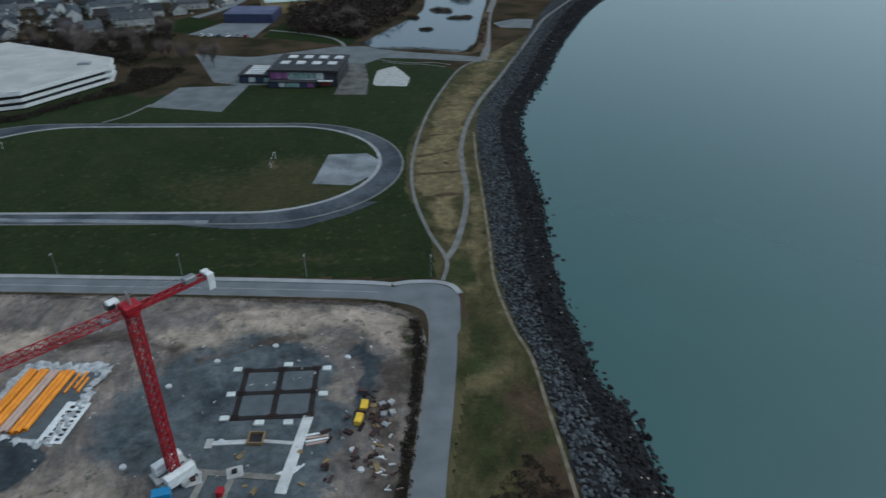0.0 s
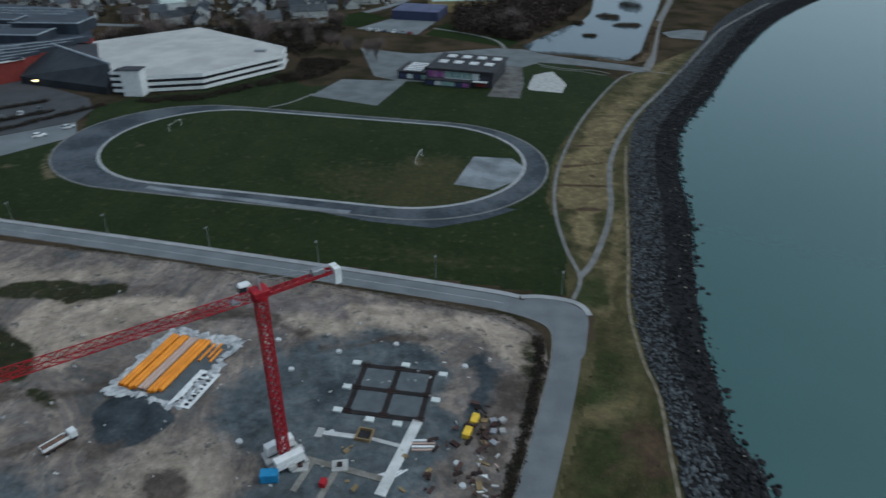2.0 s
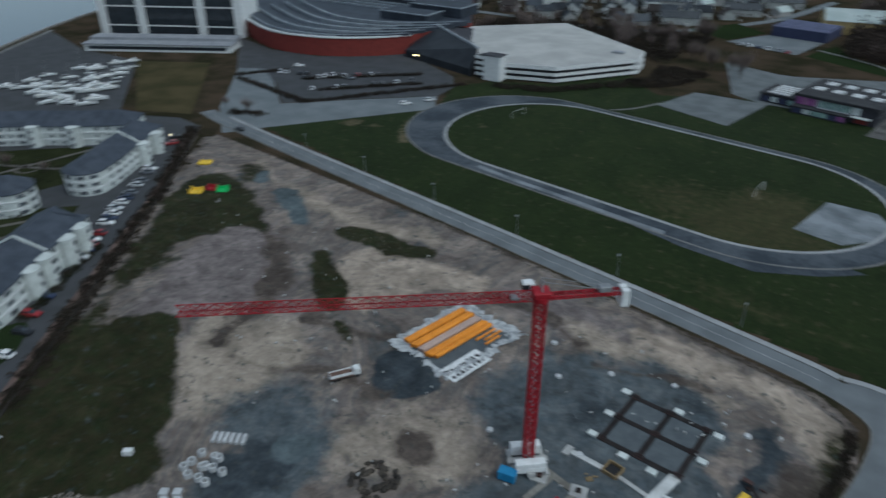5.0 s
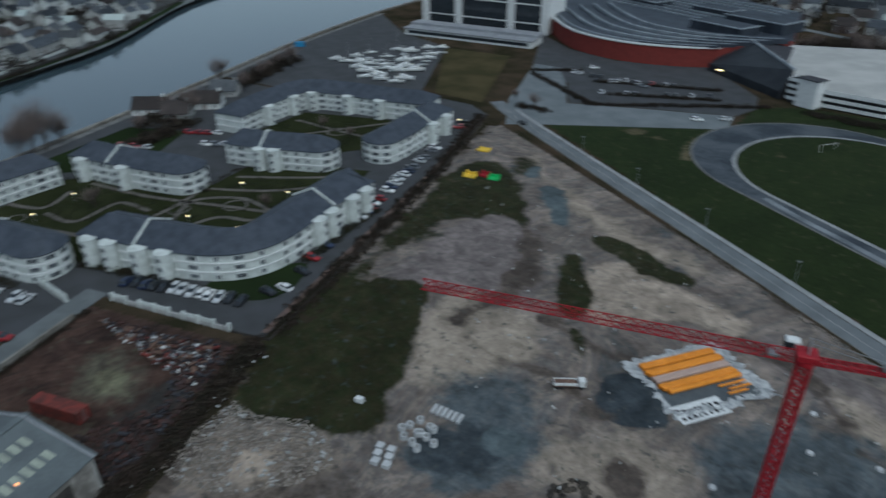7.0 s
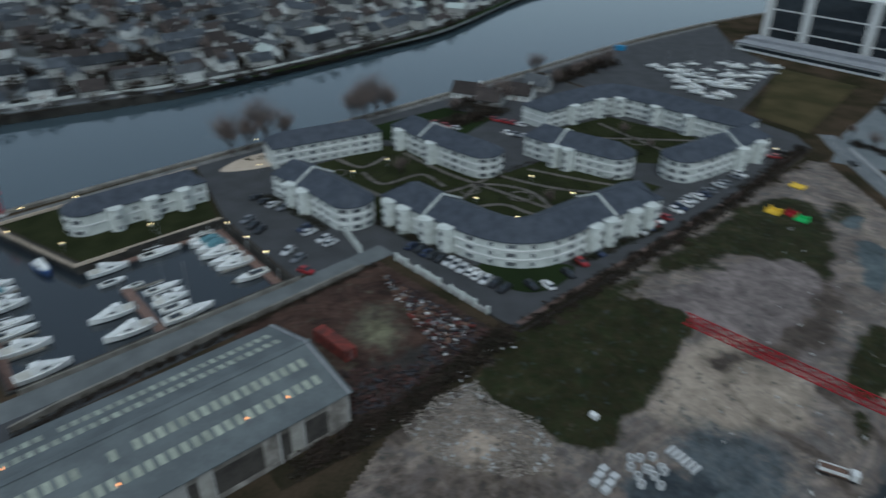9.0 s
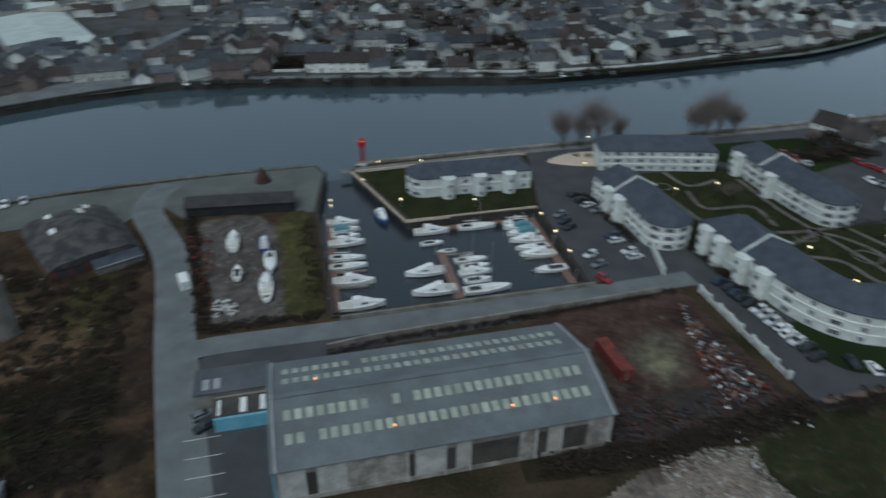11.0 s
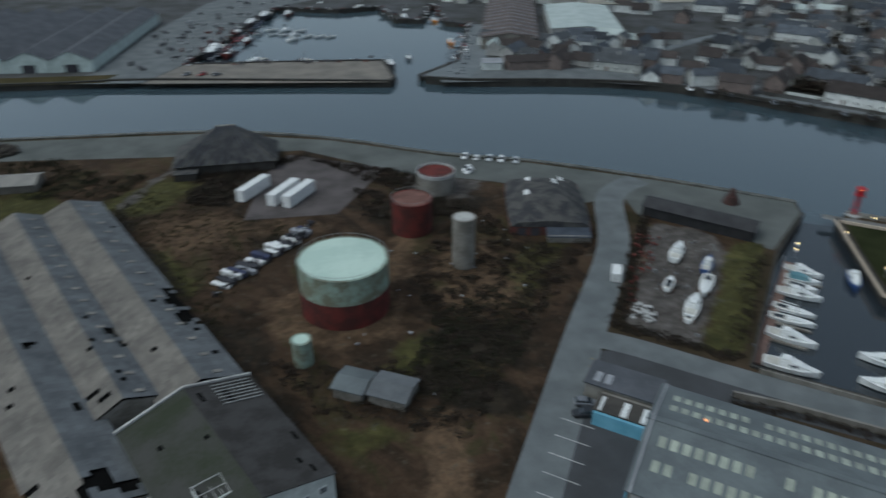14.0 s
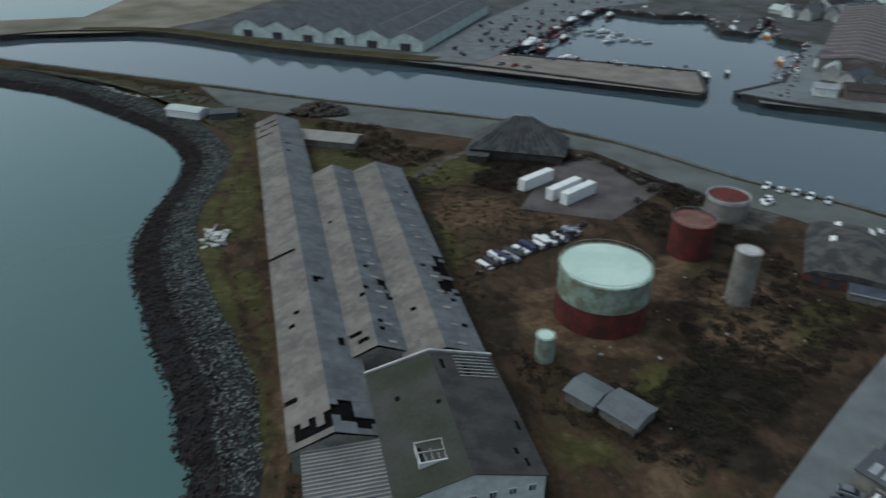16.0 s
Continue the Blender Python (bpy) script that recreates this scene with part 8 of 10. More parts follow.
def barn():
    ob = thing("old_barn", "large old grey barn with a pointed hipped roof", "barn", -37.5, -208, 0, -16)
    part("wall", boxes((-15, -8, 0, 15, 8, 3.4)), TRENCHDARK, ob)
    rows = [[(-16, -9, 3.2), (16, -9, 3.2), (16, 9, 3.2), (-16, 9, 3.2)], [(-3.4, -.3, 12.6), (1.8, -.3, 12.6), (1.8, .3, 12.6), (-3.4, .3, 12.6)]]
    part("roof", loft(rows), STOREROOF, ob)
    part("ridge_cap", boxes((-3.8, -.5, 12.5, 2.2, .5, 12.8), bevel=.1), OLDCONC, ob)
    for s in (-1, 1):
        for i in range(12):
            x = -13.5 + i * 2.45
            bm = bmesh.new()
            beam(bm, (x, s * 9.0, 3.26), (-3.2 + 4.8 * i / 11, s * .35, 12.62), .16)
            part("roof_rib", bm, ASBESTOS_D, ob)
    part("doorway", boxes((-6, -8.15, 0, 2, -7.9, 2.8)), BLACK, ob)
    part("doorway", boxes((14.9, -3, 0, 15.1, 2, 2.8)), BLACK, ob)
    part("lean_to", boxes((8.5, 8, 0, 15, 12.4, 2.2)), TRENCHDARK, ob)
    part("lean_to_roof", boxes((8.2, 8, 2.2, 15.3, 12.8, 2.4)), STOREROOF, ob)


barn()
shed("long_low_shed", "long low shed with a worn sheet roof", 15, -220, 38, -227, 9, 2.4, 3.6, OLDCONC, ASBESTOS)


def domed_shed():
    ob = thing("old_store", "wide old brick store with a sagging grey roof", "warehouse", -107.5, -131.5, 0, 61)
    L, W = 28, 22
    rows = []
    for i in range(9):
        t = abs(i - 4) / 4
        x = -L / 2 + L * i / 8
        top = 7.6 - 3.2 * max(0, t - .45) / .55
        half = W / 2 * (1 - .05 * t)
        rows.append([(x, -half, 2.6), (x, -half * .8, 4.4 * (1 - .12 * t)), (x, -half * .5, 2.6 + (top - 2.6) * .8), (x, -.6, top), (x, .6, top), (x, half * .5, 2.6 + (top - 2.6) * .8), (x, half * .8, 4.4 * (1 - .12 * t)), (x, half, 2.6)])
    part("roof", loft(rows), STOREROOF, ob)
    part("wall", boxes((-L / 2 + .3, -W / 2 + .5, 0, L / 2 - .2, W / 2 - .5, 2.7)), BRICKDARK, ob, "dark red brick wall")
    for y in (-7.5, -4, 4.5):
        part("doorway", boxes((L / 2 - .3, y - 1.1, 0, L / 2 - .1, y + 1.1, 2.2)), CHARCOAL, ob)
    for x, y, z in ((-8, -4.5, 6.3), (-5, 2.5, 7.2), (1, -5.5, 6.4), (-10, 5, 5.6)):
        light = part("roof_light", boxes((-1.3, -.7, 0, 1.3, .7, .2)), WHITE, ob)
        light.matrix_basis = pose(x, y, z, 24 if y < 0 else -24)
    part("lean_to", boxes((L / 2 - .2, -1, 0, L / 2 + 3.6, 9.6, 2.0)), OLDCONC, ob)
    roof = part("lean_to_roof", boxes((-2.2, -5.6, 0, 2.2, 5.6, .15)), SLATE, ob, "blue-grey lean-to roof")
    roof.matrix_basis = pose(L / 2 + 1.8, 4.3, 2.15, 0, 12, 0)


domed_shed()
shed("yard_hut", "low grey hut with a worn sheet roof", -29.5, -86.5, -33.4, -82.4, 6, 2.4, 3.1, OLDCONC, ROOFGREY, "hut")
shed("yard_hut", "long low grey hut beside a smaller one", -34.6, -82.2, -39.4, -77, 6.4, 2.2, 3.0, OLDCONC, ASBESTOS_W, "hut")
shed("white_cottage", "small white-walled building on the point", 75.5, -250, 89, -255.5, 6, 2.8, 3.6, WHITE, PALEROOF, "house")
shed("dark_store", "low dark store beside the white building", 65.5, -252.5, 75, -250.5, 6, 2.2, 3.0, ASBESTOS_D, ASBESTOS_D, "shed")


def school():
    x, y, L, a = frame_of(-25.2, 295.2, 3.4, 288.6)
    ob = thing("school", "dark-roofed school with white rooflights and a coloured front", "school", x, y, 0, a)
    D, H = 27, 6.4
    A = L / 2
    part("wall", boxes((-A, 0, 0, A, D, H)), CHARCOAL, ob)
    part("roof", boxes((-A - .5, -.6, H, A + .5, D + .5, H + .35), bevel=.08), BLACKROOF, ob)
    part("parapet", boxes((-A - .5, -.75, H - .5, A + .5, -.55, H + .5), (A + .45, -.6, H - .5, A + .65, D + .5, H + .5)), BLACKROOF, ob)
    for row, (yy, shift) in enumerate(((9.5, 0), (19.5, 1.2))):
        for i in range(4):
            for j in range(2):
                x0 = -A + 2.6 + i * 6.9 + shift
                part("rooflight", boxes((x0, yy + j * 2.5, H + .3, x0 + 3.8, yy + 1.5 + j * 2.5, H + .75), bevel=.1), WHITE, ob)
    # upper front: mural, pale green glazing in white frames, white end panel
    for x0, w, m in ((.6, 2.6, PURPLE), (3.2, 1.8, PINKPANEL), (5.0, 2.0, PURPLE), (7.0, 1.2, PINKPANEL)):
        part("mural_panel", boxes((-A + x0, -.16, 3.0, -A + x0 + w - .08, -.02, H - .5)), m, ob)
    for i in range(6):
        x0 = -A + 8.4 + i * 1.9
        part("glazing", boxes((x0 + .12, -.12, 3.2, x0 + 1.8, -.02, H - .7)), PALEGLASS, ob)
        part("glazing_bar", boxes((x0, -.2, 3.0, x0 + .12, -.02, H - .5)), WHITE, ob)
    part("white_band", boxes((-A + 8.4, -.22, 2.7, -A + 20, -.02, 3.1), (-A + 8.4, -.22, H - .7, -A + 20, -.02, H - .45)), WHITE, ob)
    part("end_panel", boxes((-A + 20.1, -.16, 3.0, -A + 23.4, -.02, H - .5)), RENDERW, ob)
    # low front range
    part("front_range", boxes((-A + .4, -3.4, 0, -A + 20, 0, 2.6)), CHARCOAL, ob)
    part("front_range_roof", boxes((-A + .1, -3.8, 2.6, -A + 20.3, 0, 2.8)), BLACKROOF, ob)
    for x0, x1, m in ((1.2, 4.4, BLUE_D), (4.8, 7.6, RENDERW), (8.0, 13.6, PALEGLASS), (14.0, 17.0, BLUE_D), (17.2, 19.6, PURPLE)):
        part("front_panel", boxes((-A + x0, -3.52, .5, -A + x1, -3.38, 2.2)), m, ob)
    part("entrance_panel", boxes((-A + 22, -.18, .3, -A + 26.4, -.02, 2.2)), BRICKRED, ob)
    part("entrance_canopy", boxes((-A + 21, -2.2, 2.5, -A + 27.4, .1, 2.75)), WHITE, ob)
    for j in range(6):
        part("side_window", boxes((A + .02, 1.6 + j * 4.2, 1.0, A + .12, 4.6 + j * 4.2, 2.6), (A + .02, 1.6 + j * 4.2, 3.6, A + .12, 4.6 + j * 4.2, 5.2)), GLASS, ob)
    part("wing", boxes((-A - 14, 2.5, 0, -A, 18, 3.4)), CHARCOAL, ob)
    part("wing_roof", boxes((-A - 14.4, 2.0, 3.4, -A, 18.4, 3.7)), BLACKROOF, ob)
    for j in range(5):
        part("wing_rooflight", boxes((-A - 11.5, 3.6 + j * 2.9, 3.7, -A - 3.5, 4.9 + j * 2.9, 4.1), bevel=.08), WHITE, ob)
    for j in range(4):
        part("wing_panel", boxes((-A - 13 + j * 3.3, 2.36, .6, -A - 10.4 + j * 3.3, 2.48, 2.6)), (BLUE_D, RENDERW, BLUE_D, PALEGLASS)[j], ob)


PINKPANEL = mat("pink_mural", (0.42, 0.2, 0.34), (0.3, 0.14, 0.26), scale=0.6, fine=3.0)
PALEGLASS = mat("pale_green_glazing", (0.3, 0.42, 0.38), (0.2, 0.3, 0.28), scale=0.6, rough=0.2, bump=0.0)
BLUE_D = mat("dark_blue_cladding", (0.05, 0.058, 0.11), (0.04, 0.046, 0.09), scale=0.5)
PURPLE = mat("purple_mural", (0.3, 0.1, 0.28), (0.2, 0.08, 0.2), scale=0.6, fine=3.0)
school()


def leisure():
    x, y, L, a = frame_of(-57, 429, -29, 424)
    ob = thing("leisure_centre", "leisure centre with a blue wing and a white-roofed hall", "building", x, y, 0, a)
    part("wing", boxes((-L / 2, 0, 0, L / 2, 26, 5)), BLUE_D, ob)
    for i in range(7):
        part("roof_strip", boxes((-L / 2, .6 + i * 3.6, 5, L / 2, 2.6 + i * 3.6, 5.4)), PURPLEGREY, ob)
    bm = gable_wall(40, 34, 7, 11)
    w = part("hall", bm, YELLOWWALL, ob)
    w.matrix_basis = pose(18, 48, 0, 0, 0, 20)
    for s in (1, -1):
        q = part("hall_roof", slope(40, 34, 7, 11, s, .6), PALEROOF, ob)
        q.matrix_basis = pose(18, 48, 0, 0, 0, 20)


leisure()


# ---- the more distant roofs of the town, too small to count ----
def roofscape(name, polys, count, seed, label):
    rnd = random.Random(seed)
    vs, fs, fm = [], [], []
    for poly in polys:
        for x, y, z, s in scatter(poly, count, seed):
            if not free(x, y, 5.2):
                continue
            L, W, h = rnd.uniform(7, 16), rnd.uniform(6, 8), rnd.choice((2.8, 4.6, 5))
            a = rnd.choice((35, 35, 60, 125, 125, 150)) + rnd.uniform(-8, 8)
            c, q = math.cos(radians(a)), math.sin(radians(a))
            k = len(vs)
            P = lambda px, py, pz: (x + px * c - py * q, y + px * q + py * c, pz)
            A, B, r = L / 2, W / 2, h + W * .36
            vs += [P(-A, -B, 0), P(A, -B, 0), P(A, B, 0), P(-A, B, 0), P(-A, -B, h), P(A, -B, h), P(A, B, h), P(-A, B, h), P(-A, 0, r), P(A, 0, r)]
            o = .4
            vs += [P(-A - o, -B - o, h - .2), P(A + o, -B - o, h - .2), P(A + o, 0, r + .12), P(-A - o, 0, r + .12), P(A + o, B + o, h - .2), P(-A - o, B + o, h - .2)]
            w, t = rnd.choice((0, 1, 1, 1, 2, 3)), 4 + rnd.choice((0, 0, 0, 0, 1, 1, 2, 2, 3))
            fs += [tuple(k + i for i in f) for f in ((0, 1, 5, 4), (2, 3, 7, 6), (1, 2, 6, 9, 5), (3, 0, 4, 8, 7), (10, 11, 12, 13), (13, 12, 14, 15))]
            fm += [w] * 4 + [t] * 2
    ob = raw(name, vs, fs, HOUSEWALLS + HOUSEROOFS + [PALEROOF], face_mats=fm)
    return tagged(ob, label, "houses", kind="stuff")


roofscape("distant_town_roofs", [[(-215, -236), (-262, -150), (-310, -70), (-420, 56), (-520, 122), (-680, 60), (-620, -160), (-440, -340), (-330, -280), (-300, -250)],
                                 [(-205, -250), (-232, -240), (-300, -262), (-262, -284), (-232, -300), (-200, -312), (-186, -290)],
                                 [(-290, -400), (-320, -350), (-420, -330), (-440, -460), (-330, -520), (-230, -440)]], 420, 91, "crowded dark roofs of the town across the river")
roofscape("distant_north_roofs", [[(-300, 430), (-240, 408), (-180, 404), (-118, 416), (-60, 490), (-50, 640), (-330, 660), (-520, 560), (-440, 430)]], 420, 92, "crowded dark roofs of the northern suburb")
ribbon("quay_garden_wall", smooth([(-262, -177), (-270, -160), (-280, -134), (-293.5, -108)], 4), .5, 0.0, RENDERW, "low white garden wall along the quay road", "wall", height=1.1)
ribbon("quay_garden_wall_2", smooth([(-294.5, -101), (-303.5, -76), (-321, -46), (-346, -14), (-386, 24), (-424, 58)], 4), .5, 0.0, RENDERW, "low white garden wall before dark gardens", "wall", height=1.1)
ribbon("quay_bank_grass", smooth([(-300, -66), (-318, -42), (-332, -24), (-370, 18), (-412, 58), (-462, 92), (-516, 126)], 4), 5.0, 0.06, LAWN, "strip of grass along the far quay", "lawn", off=-1)

# ---- trees, scrub and hedges ----
CROWN = mat("bare_crown_twigs", (0.21, 0.165, 0.15), (0.15, 0.12, 0.11), bump=0.0)
TWIG = mat("winter_scrub_twigs", (0.038, 0.027, 0.021), (0.025, 0.022, 0.015), scale=0.3, fine=2.0, bump=0.0, per_piece=0.35)
WOODTWIG = mat("brown_wood_twigs", (0.062, 0.044, 0.036), (0.036, 0.028, 0.022), scale=0.06, fine=2.0, bump=0.0, per_piece=0.35)
GREENSCRUB = mat("dark_green_scrub", (0.022, 0.027, 0.013), (0.032, 0.026, 0.016), scale=0.3, fine=2.0, bump=0.0, per_piece=0.4)


def thicket(name, spots, size, material, label, seed=1, blades=16, tall=1.0):
    """Scrub of many small leaf and twig blades round each spot, in one mesh."""
    rnd = random.Random(seed)
    vs, fs = [], []
    for x, y, z, s in spots:
        r = size * s
        for _ in range(int(blades * 1.6)):
            a, u = rnd.random() * math.tau, rnd.random() ** .5
            px, py = x + r * u * math.cos(a), y + r * u * math.sin(a)
            pz = z + r * tall * rnd.random() * (1.15 - u * .7)
            b = r * rnd.uniform(.11, .27)
            t, q = rnd.random() * math.tau, rnd.uniform(-.6, .9)
            dx, dy = b * math.cos(t), b * math.sin(t)
            k = len(vs)
            vs += [(px - dx, py - dy, pz), (px + dx, py + dy, pz + b * q * .6), (px - dy * .5, py + dx * .5, pz + b * 1.1), (px + dy * .7, py - dx * .7, pz + b * .4)]
            fs += [(k, k + 1, k + 2), (k, k + 3, k + 1)]
    return tagged(raw(name, vs, fs, material), label, "scrub", kind="stuff")


def along(line, step, width, seed, lo=.6, hi=1.3, z=0.0):
    rnd = random.Random(seed)
    out = []
    for (ax, ay), (bx, by) in zip(line, line[1:]):
        n = max(1, int(math.hypot(bx - ax, by - ay) / step))
        for i in range(n):
            t = (i + rnd.random()) / n
            out.append((ax + (bx - ax) * t + rnd.uniform(-width, width), ay + (by - ay) * t + rnd.uniform(-width, width), z, rnd.uniform(lo, hi)))
    return out


thicket("site_hedge", along([(-113, 40), (-166, 113), (-203, 156)], .16, 2.2, 1, .4, 1.0), 1.2, TWIG, "dark unkempt hedge along the site boundary", 1)
thicket("road_hedge", along([(-186, 158), (-84, 140.2), (-32, 129.6), (-6, 124), (6, 120.4), (12, 114), (12.6, 106), (9.6, 91), (6.4, 77), (3, 62)], .4, .6, 2, .3, .8), .45, GREENSCRUB, "low weedy verge along the road", 2)
thicket("scrapyard_hedge", along([(-112, 36), (-90, 12), (-84, 2), (-80, -4)], .22, 2.0, 3), 1.5, TWIG, "dark bramble hedge by the scrapyard", 3)
thicket("wall_scrub", along([(-92, -52), (-101, -44), (-122, -16), (-142, 9)], .35, 1.0, 4, .5, 1.0), 1.0, TWIG, "brown weeds along the wall", 4)
thicket("tank_scrub", scatter([(-20, -104), (-26, -84), (-46, -66), (-80, -92), (-112, -114), (-96, -118), (-90, -150), (-66, -170), (-60, -150), (-84, -140), (-62, -122), (-54, -92), (-38, -90)], 1500, 5, 0, .4, 1.2), 1.1,
        TWIG, "brown winter scrub round the tanks", 5, 14)
thicket("tank_brush", scatter([(-46, -74), (-66, -80), (-78, -94), (-74, -104), (-58, -102), (-46, -88)], 300, 6, 0, .4, 1.2), 1.0, GREENSCRUB, "dark dense brambles by the wharf road", 6, 16)
thicket("tank_yard_brush", scatter([(-14, -110), (-24, -132), (-44, -156), (-28, -172), (-10, -200), (2, -186), (-10, -150)], 800, 7, 0, .3, .9), .9, OLIVEBLADE, "rough tufted grass by the sheds", 7, 12, .6)
thicket("trailer_scrub", scatter([(-30, -176), (-20, -182), (-26, -206), (-56, -206), (-80, -180), (-92, -168), (-78, -160), (-62, -200), (-40, -196)], 700, 8, 0, .5, 1.2), 1.2, TWIG, "dark brown scrub round the trailer pad", 8, 14)
thicket("wharf_scrub", scatter([(10, -236), (0, -214), (-14, -208), (-2, -196), (20, -206), (34, -240)], 360, 9, 0, .5, 1.2), 1.2, GREENSCRUB, "green-brown scrub behind the wharf", 9, 14)
thicket("shore_tufts", scatter([(26, 40), (13, 68), (17, 80), (21, 92), (26, 112), (27, 124), (34, 146), (39, 178), (44, 206), (34, 204), (31, 180), (30, 150), (33, 127), (32, 109), (33, 97), (32, 84), (30, 60)], 1300, 10, 0, .3, .8), .5,
        MEADOWBLADE, "tufts of yellowed grass on the shore bank", 10, 8, .5)
thicket("meadow_tufts", scatter([(24.5, 143), (28, 152), (34, 173), (40, 212), (53, 250), (74, 298), (66, 306), (41, 255), (28, 209), (23.5, 178), (24, 156)], 700, 11, 0, .3, .7), .5, MEADOWBLADE, "tufts of pale dry grass between the paths", 11, 8, .5)
thicket("shed_side_scrub", along([(48, -226), (36, -172), (26, -130), (18, -96), (15, -66)], .3, 1.8, 12, .4, 1.0), 1.0, TWIG, "brown scrub beside the long shed", 12, 12)
thicket("shore_scrub_south", scatter([(46, -142), (52, -166), (52, -200), (44, -196), (36, -150), (28, -112), (22, -84), (18, -70), (21, -68), (30, -100)], 420, 13, 0, .3, .9), .7, OLIVEBLADE, "rough grass behind the rocks", 13, 10, .6)
thicket("point_tufts", scatter([(58, -222), (90, -264), (140, -304), (186, -326), (150, -314), (96, -290), (50, -236)], 700, 14, 0, .4, 1), 1.0, OLIVEBLADE, "yellow tufted grass on the point", 14, 9, .5)
thicket("mall_hedge", along([(-238.7, 210.7), (-189.8, 200.3)], .4, 1.2, 15) + along([(-190.8, 199.1), (-149.1, 255.6)], .4, 1.2, 16) + along([(-214.3, 224.3), (-174.0, 258.5)], .4, 0.8, 17) + along([(-242.9, 213.3), (-229.6, 233.0)], .4, 0.8, 18) + along([(-196.4, 216.0), (-165.1, 247.0)], .4, 0.8, 19) + along([(-206, 176), (-192, 180)], .3, 2.0, 17), 1.2, TWIG, "dark clipped hedges of the car park", 15)
thicket("deck_scrub", scatter([(-138, 263), (-114, 272), (-86, 308), (-88, 332), (-64, 328), (-72, 300), (-96, 284), (-114, 264), (-140, 258)], 620, 18, 0, .4, 1.3), 1.5, TWIG, "dark winter scrub below the parking deck", 18, 14)
thicket("pond_wood_scrub", scatter([(-17, 396), (20, 376), (46, 432), (66, 486), (80, 550), (-22, 540)], 1500, 19, 0, .7, 1.5), 2.8, WOODTWIG, "dark brown wood beside the pond", 19, 20, 2.6)
for x, y, rx, ry, dark in ((75, 445, 7, 9, 0), (82.5, 420, 8, 6, 0), (95, 480, 7, 14, 1), (57, 391.5, 3.4, 2, 0), (54, 425, 3, 4, 0)):
    rnd = random.Random(int(x * 7))
    ring_spots = []
    for k in range(90):
        q, u = rnd.random() * math.tau, rnd.random() ** .5
        ring_spots.append((x + rx * u * math.cos(q), y + ry * u * math.sin(q), 0.05, rnd.uniform(.5, 1.0)))
    thicket("reed_islet", ring_spots, 1.6, TWIG if dark else REEDSOIL, "dark bushy islet in the pond" if dark else "brown reed islet in the pond", int(x), 14, .9 if not dark else 2.0)
thicket("pond_reeds", along([(26, 353), (44, 350), (58, 344), (67, 341)], .5, 1.0, 61, .4, .9) + along([(70, 338), (80, 355), (90, 392), (96, 414)], .4, 1.8, 62, .4, 1.0), 1.2, REEDSOIL, "brown reeds along the pond edge", 61, 10, .9)
thicket("garden_shrubs", along([(-176, 19), (-160, 30), (-152, 46), (-166, 82)], .6, 1.2, 20, .4, .9) + along([(-206, -10), (-190, -2), (-168, 12)], .6, 1.0, 21, .4, .9) + along([(-222, 16), (-194, 50), (-205, 70)], .7, 1.2, 22, .4, .9)
        + along([(-163, 14), (-146, 24), (-138, 34)], .6, .8, 23, .4, .9), 1.0, GREENSCRUB, "dark clipped garden shrubs by the blocks", 20, 14)
thicket("river_shrubs", along([(-262, 50), (-300, 100), (-322, 128)], .35, 5.0, 24, .6, 1.4) + along([(-240, 40), (-256, 62)], .3, 4.0, 25, .5, 1.2), 2.4, TWIG, "dark riverside bushes", 24, 16)
thicket("town_gardens", [(x, y, 0, s) for x, y, z, s in scatter([(-215, -228), (-262, -137), (-292, -72), (-330, -26), (-408, 56), (-512, 122), (-640, 40), (-560, -160), (-380, -330), (-300, -260)], 1500, 26, 0, .6, 1.5)], 1.7, TWIG,
        "bare hedges and garden shrubs among the houses", 26, 10)
thicket("north_gardens", scatter([(-300, 430), (-240, 402), (-180, 396), (-118, 410), (-70, 490), (-60, 610), (-330, 620), (-460, 520)], 1100, 27, 0, .6, 1.6), 1.8, TWIG, "bare hedges among the northern houses", 27, 10)
thicket("hill_scrub", scatter([(-206, 350), (-196, 338), (-152, 373), (-88, 334), (-80, 400), (-110, 404), (-200, 396)], 1100, 28, 0, .7, 1.6), 1.8, TWIG, "bare brown trees and hedges behind the deck", 28, 12, 1.3)


def bare_tree(seed, height):
    """Trunk with limbs in one mesh, fine twigs of the crown in another."""
    rnd = random.Random(seed)
    wood = bmesh.new()
    tv, tf = [], []

    def grow(p, d, L, r, depth):
        q = p + d * L
        beam(wood, p, q, r, 5 if depth < 2 else 3)
        if depth >= 4:
            for _ in range(10):
                e = (d + Vector((rnd.uniform(-1, 1), rnd.uniform(-1, 1), rnd.uniform(-.5, .9)))).normalized() * L * rnd.uniform(.8, 1.9)
                b = p.lerp(q, rnd.random())
                side = e.cross(Vector((rnd.uniform(-1, 1), rnd.uniform(-1, 1), .3))).normalized() * .014
                k = len(tv)
                tv.extend([b - side, b + side, b + e])
                tf.append((k, k + 1, k + 2))
            return
        for _ in range(3 if depth else 6):
            e = (d * .75 + Vector((rnd.uniform(-1, 1), rnd.uniform(-1, 1), rnd.uniform(.1, 1.1))) * .7).normalized()
            grow(p.lerp(q, rnd.uniform(.3, 1)), e, L * rnd.uniform(.85, 1.1), r * .6, depth + 1)
    grow(Vector((0, 0, 0)), Vector((0, 0, 1)), height * .2, height * .014, 0)
    return wood, tv, tf


tree_made = []
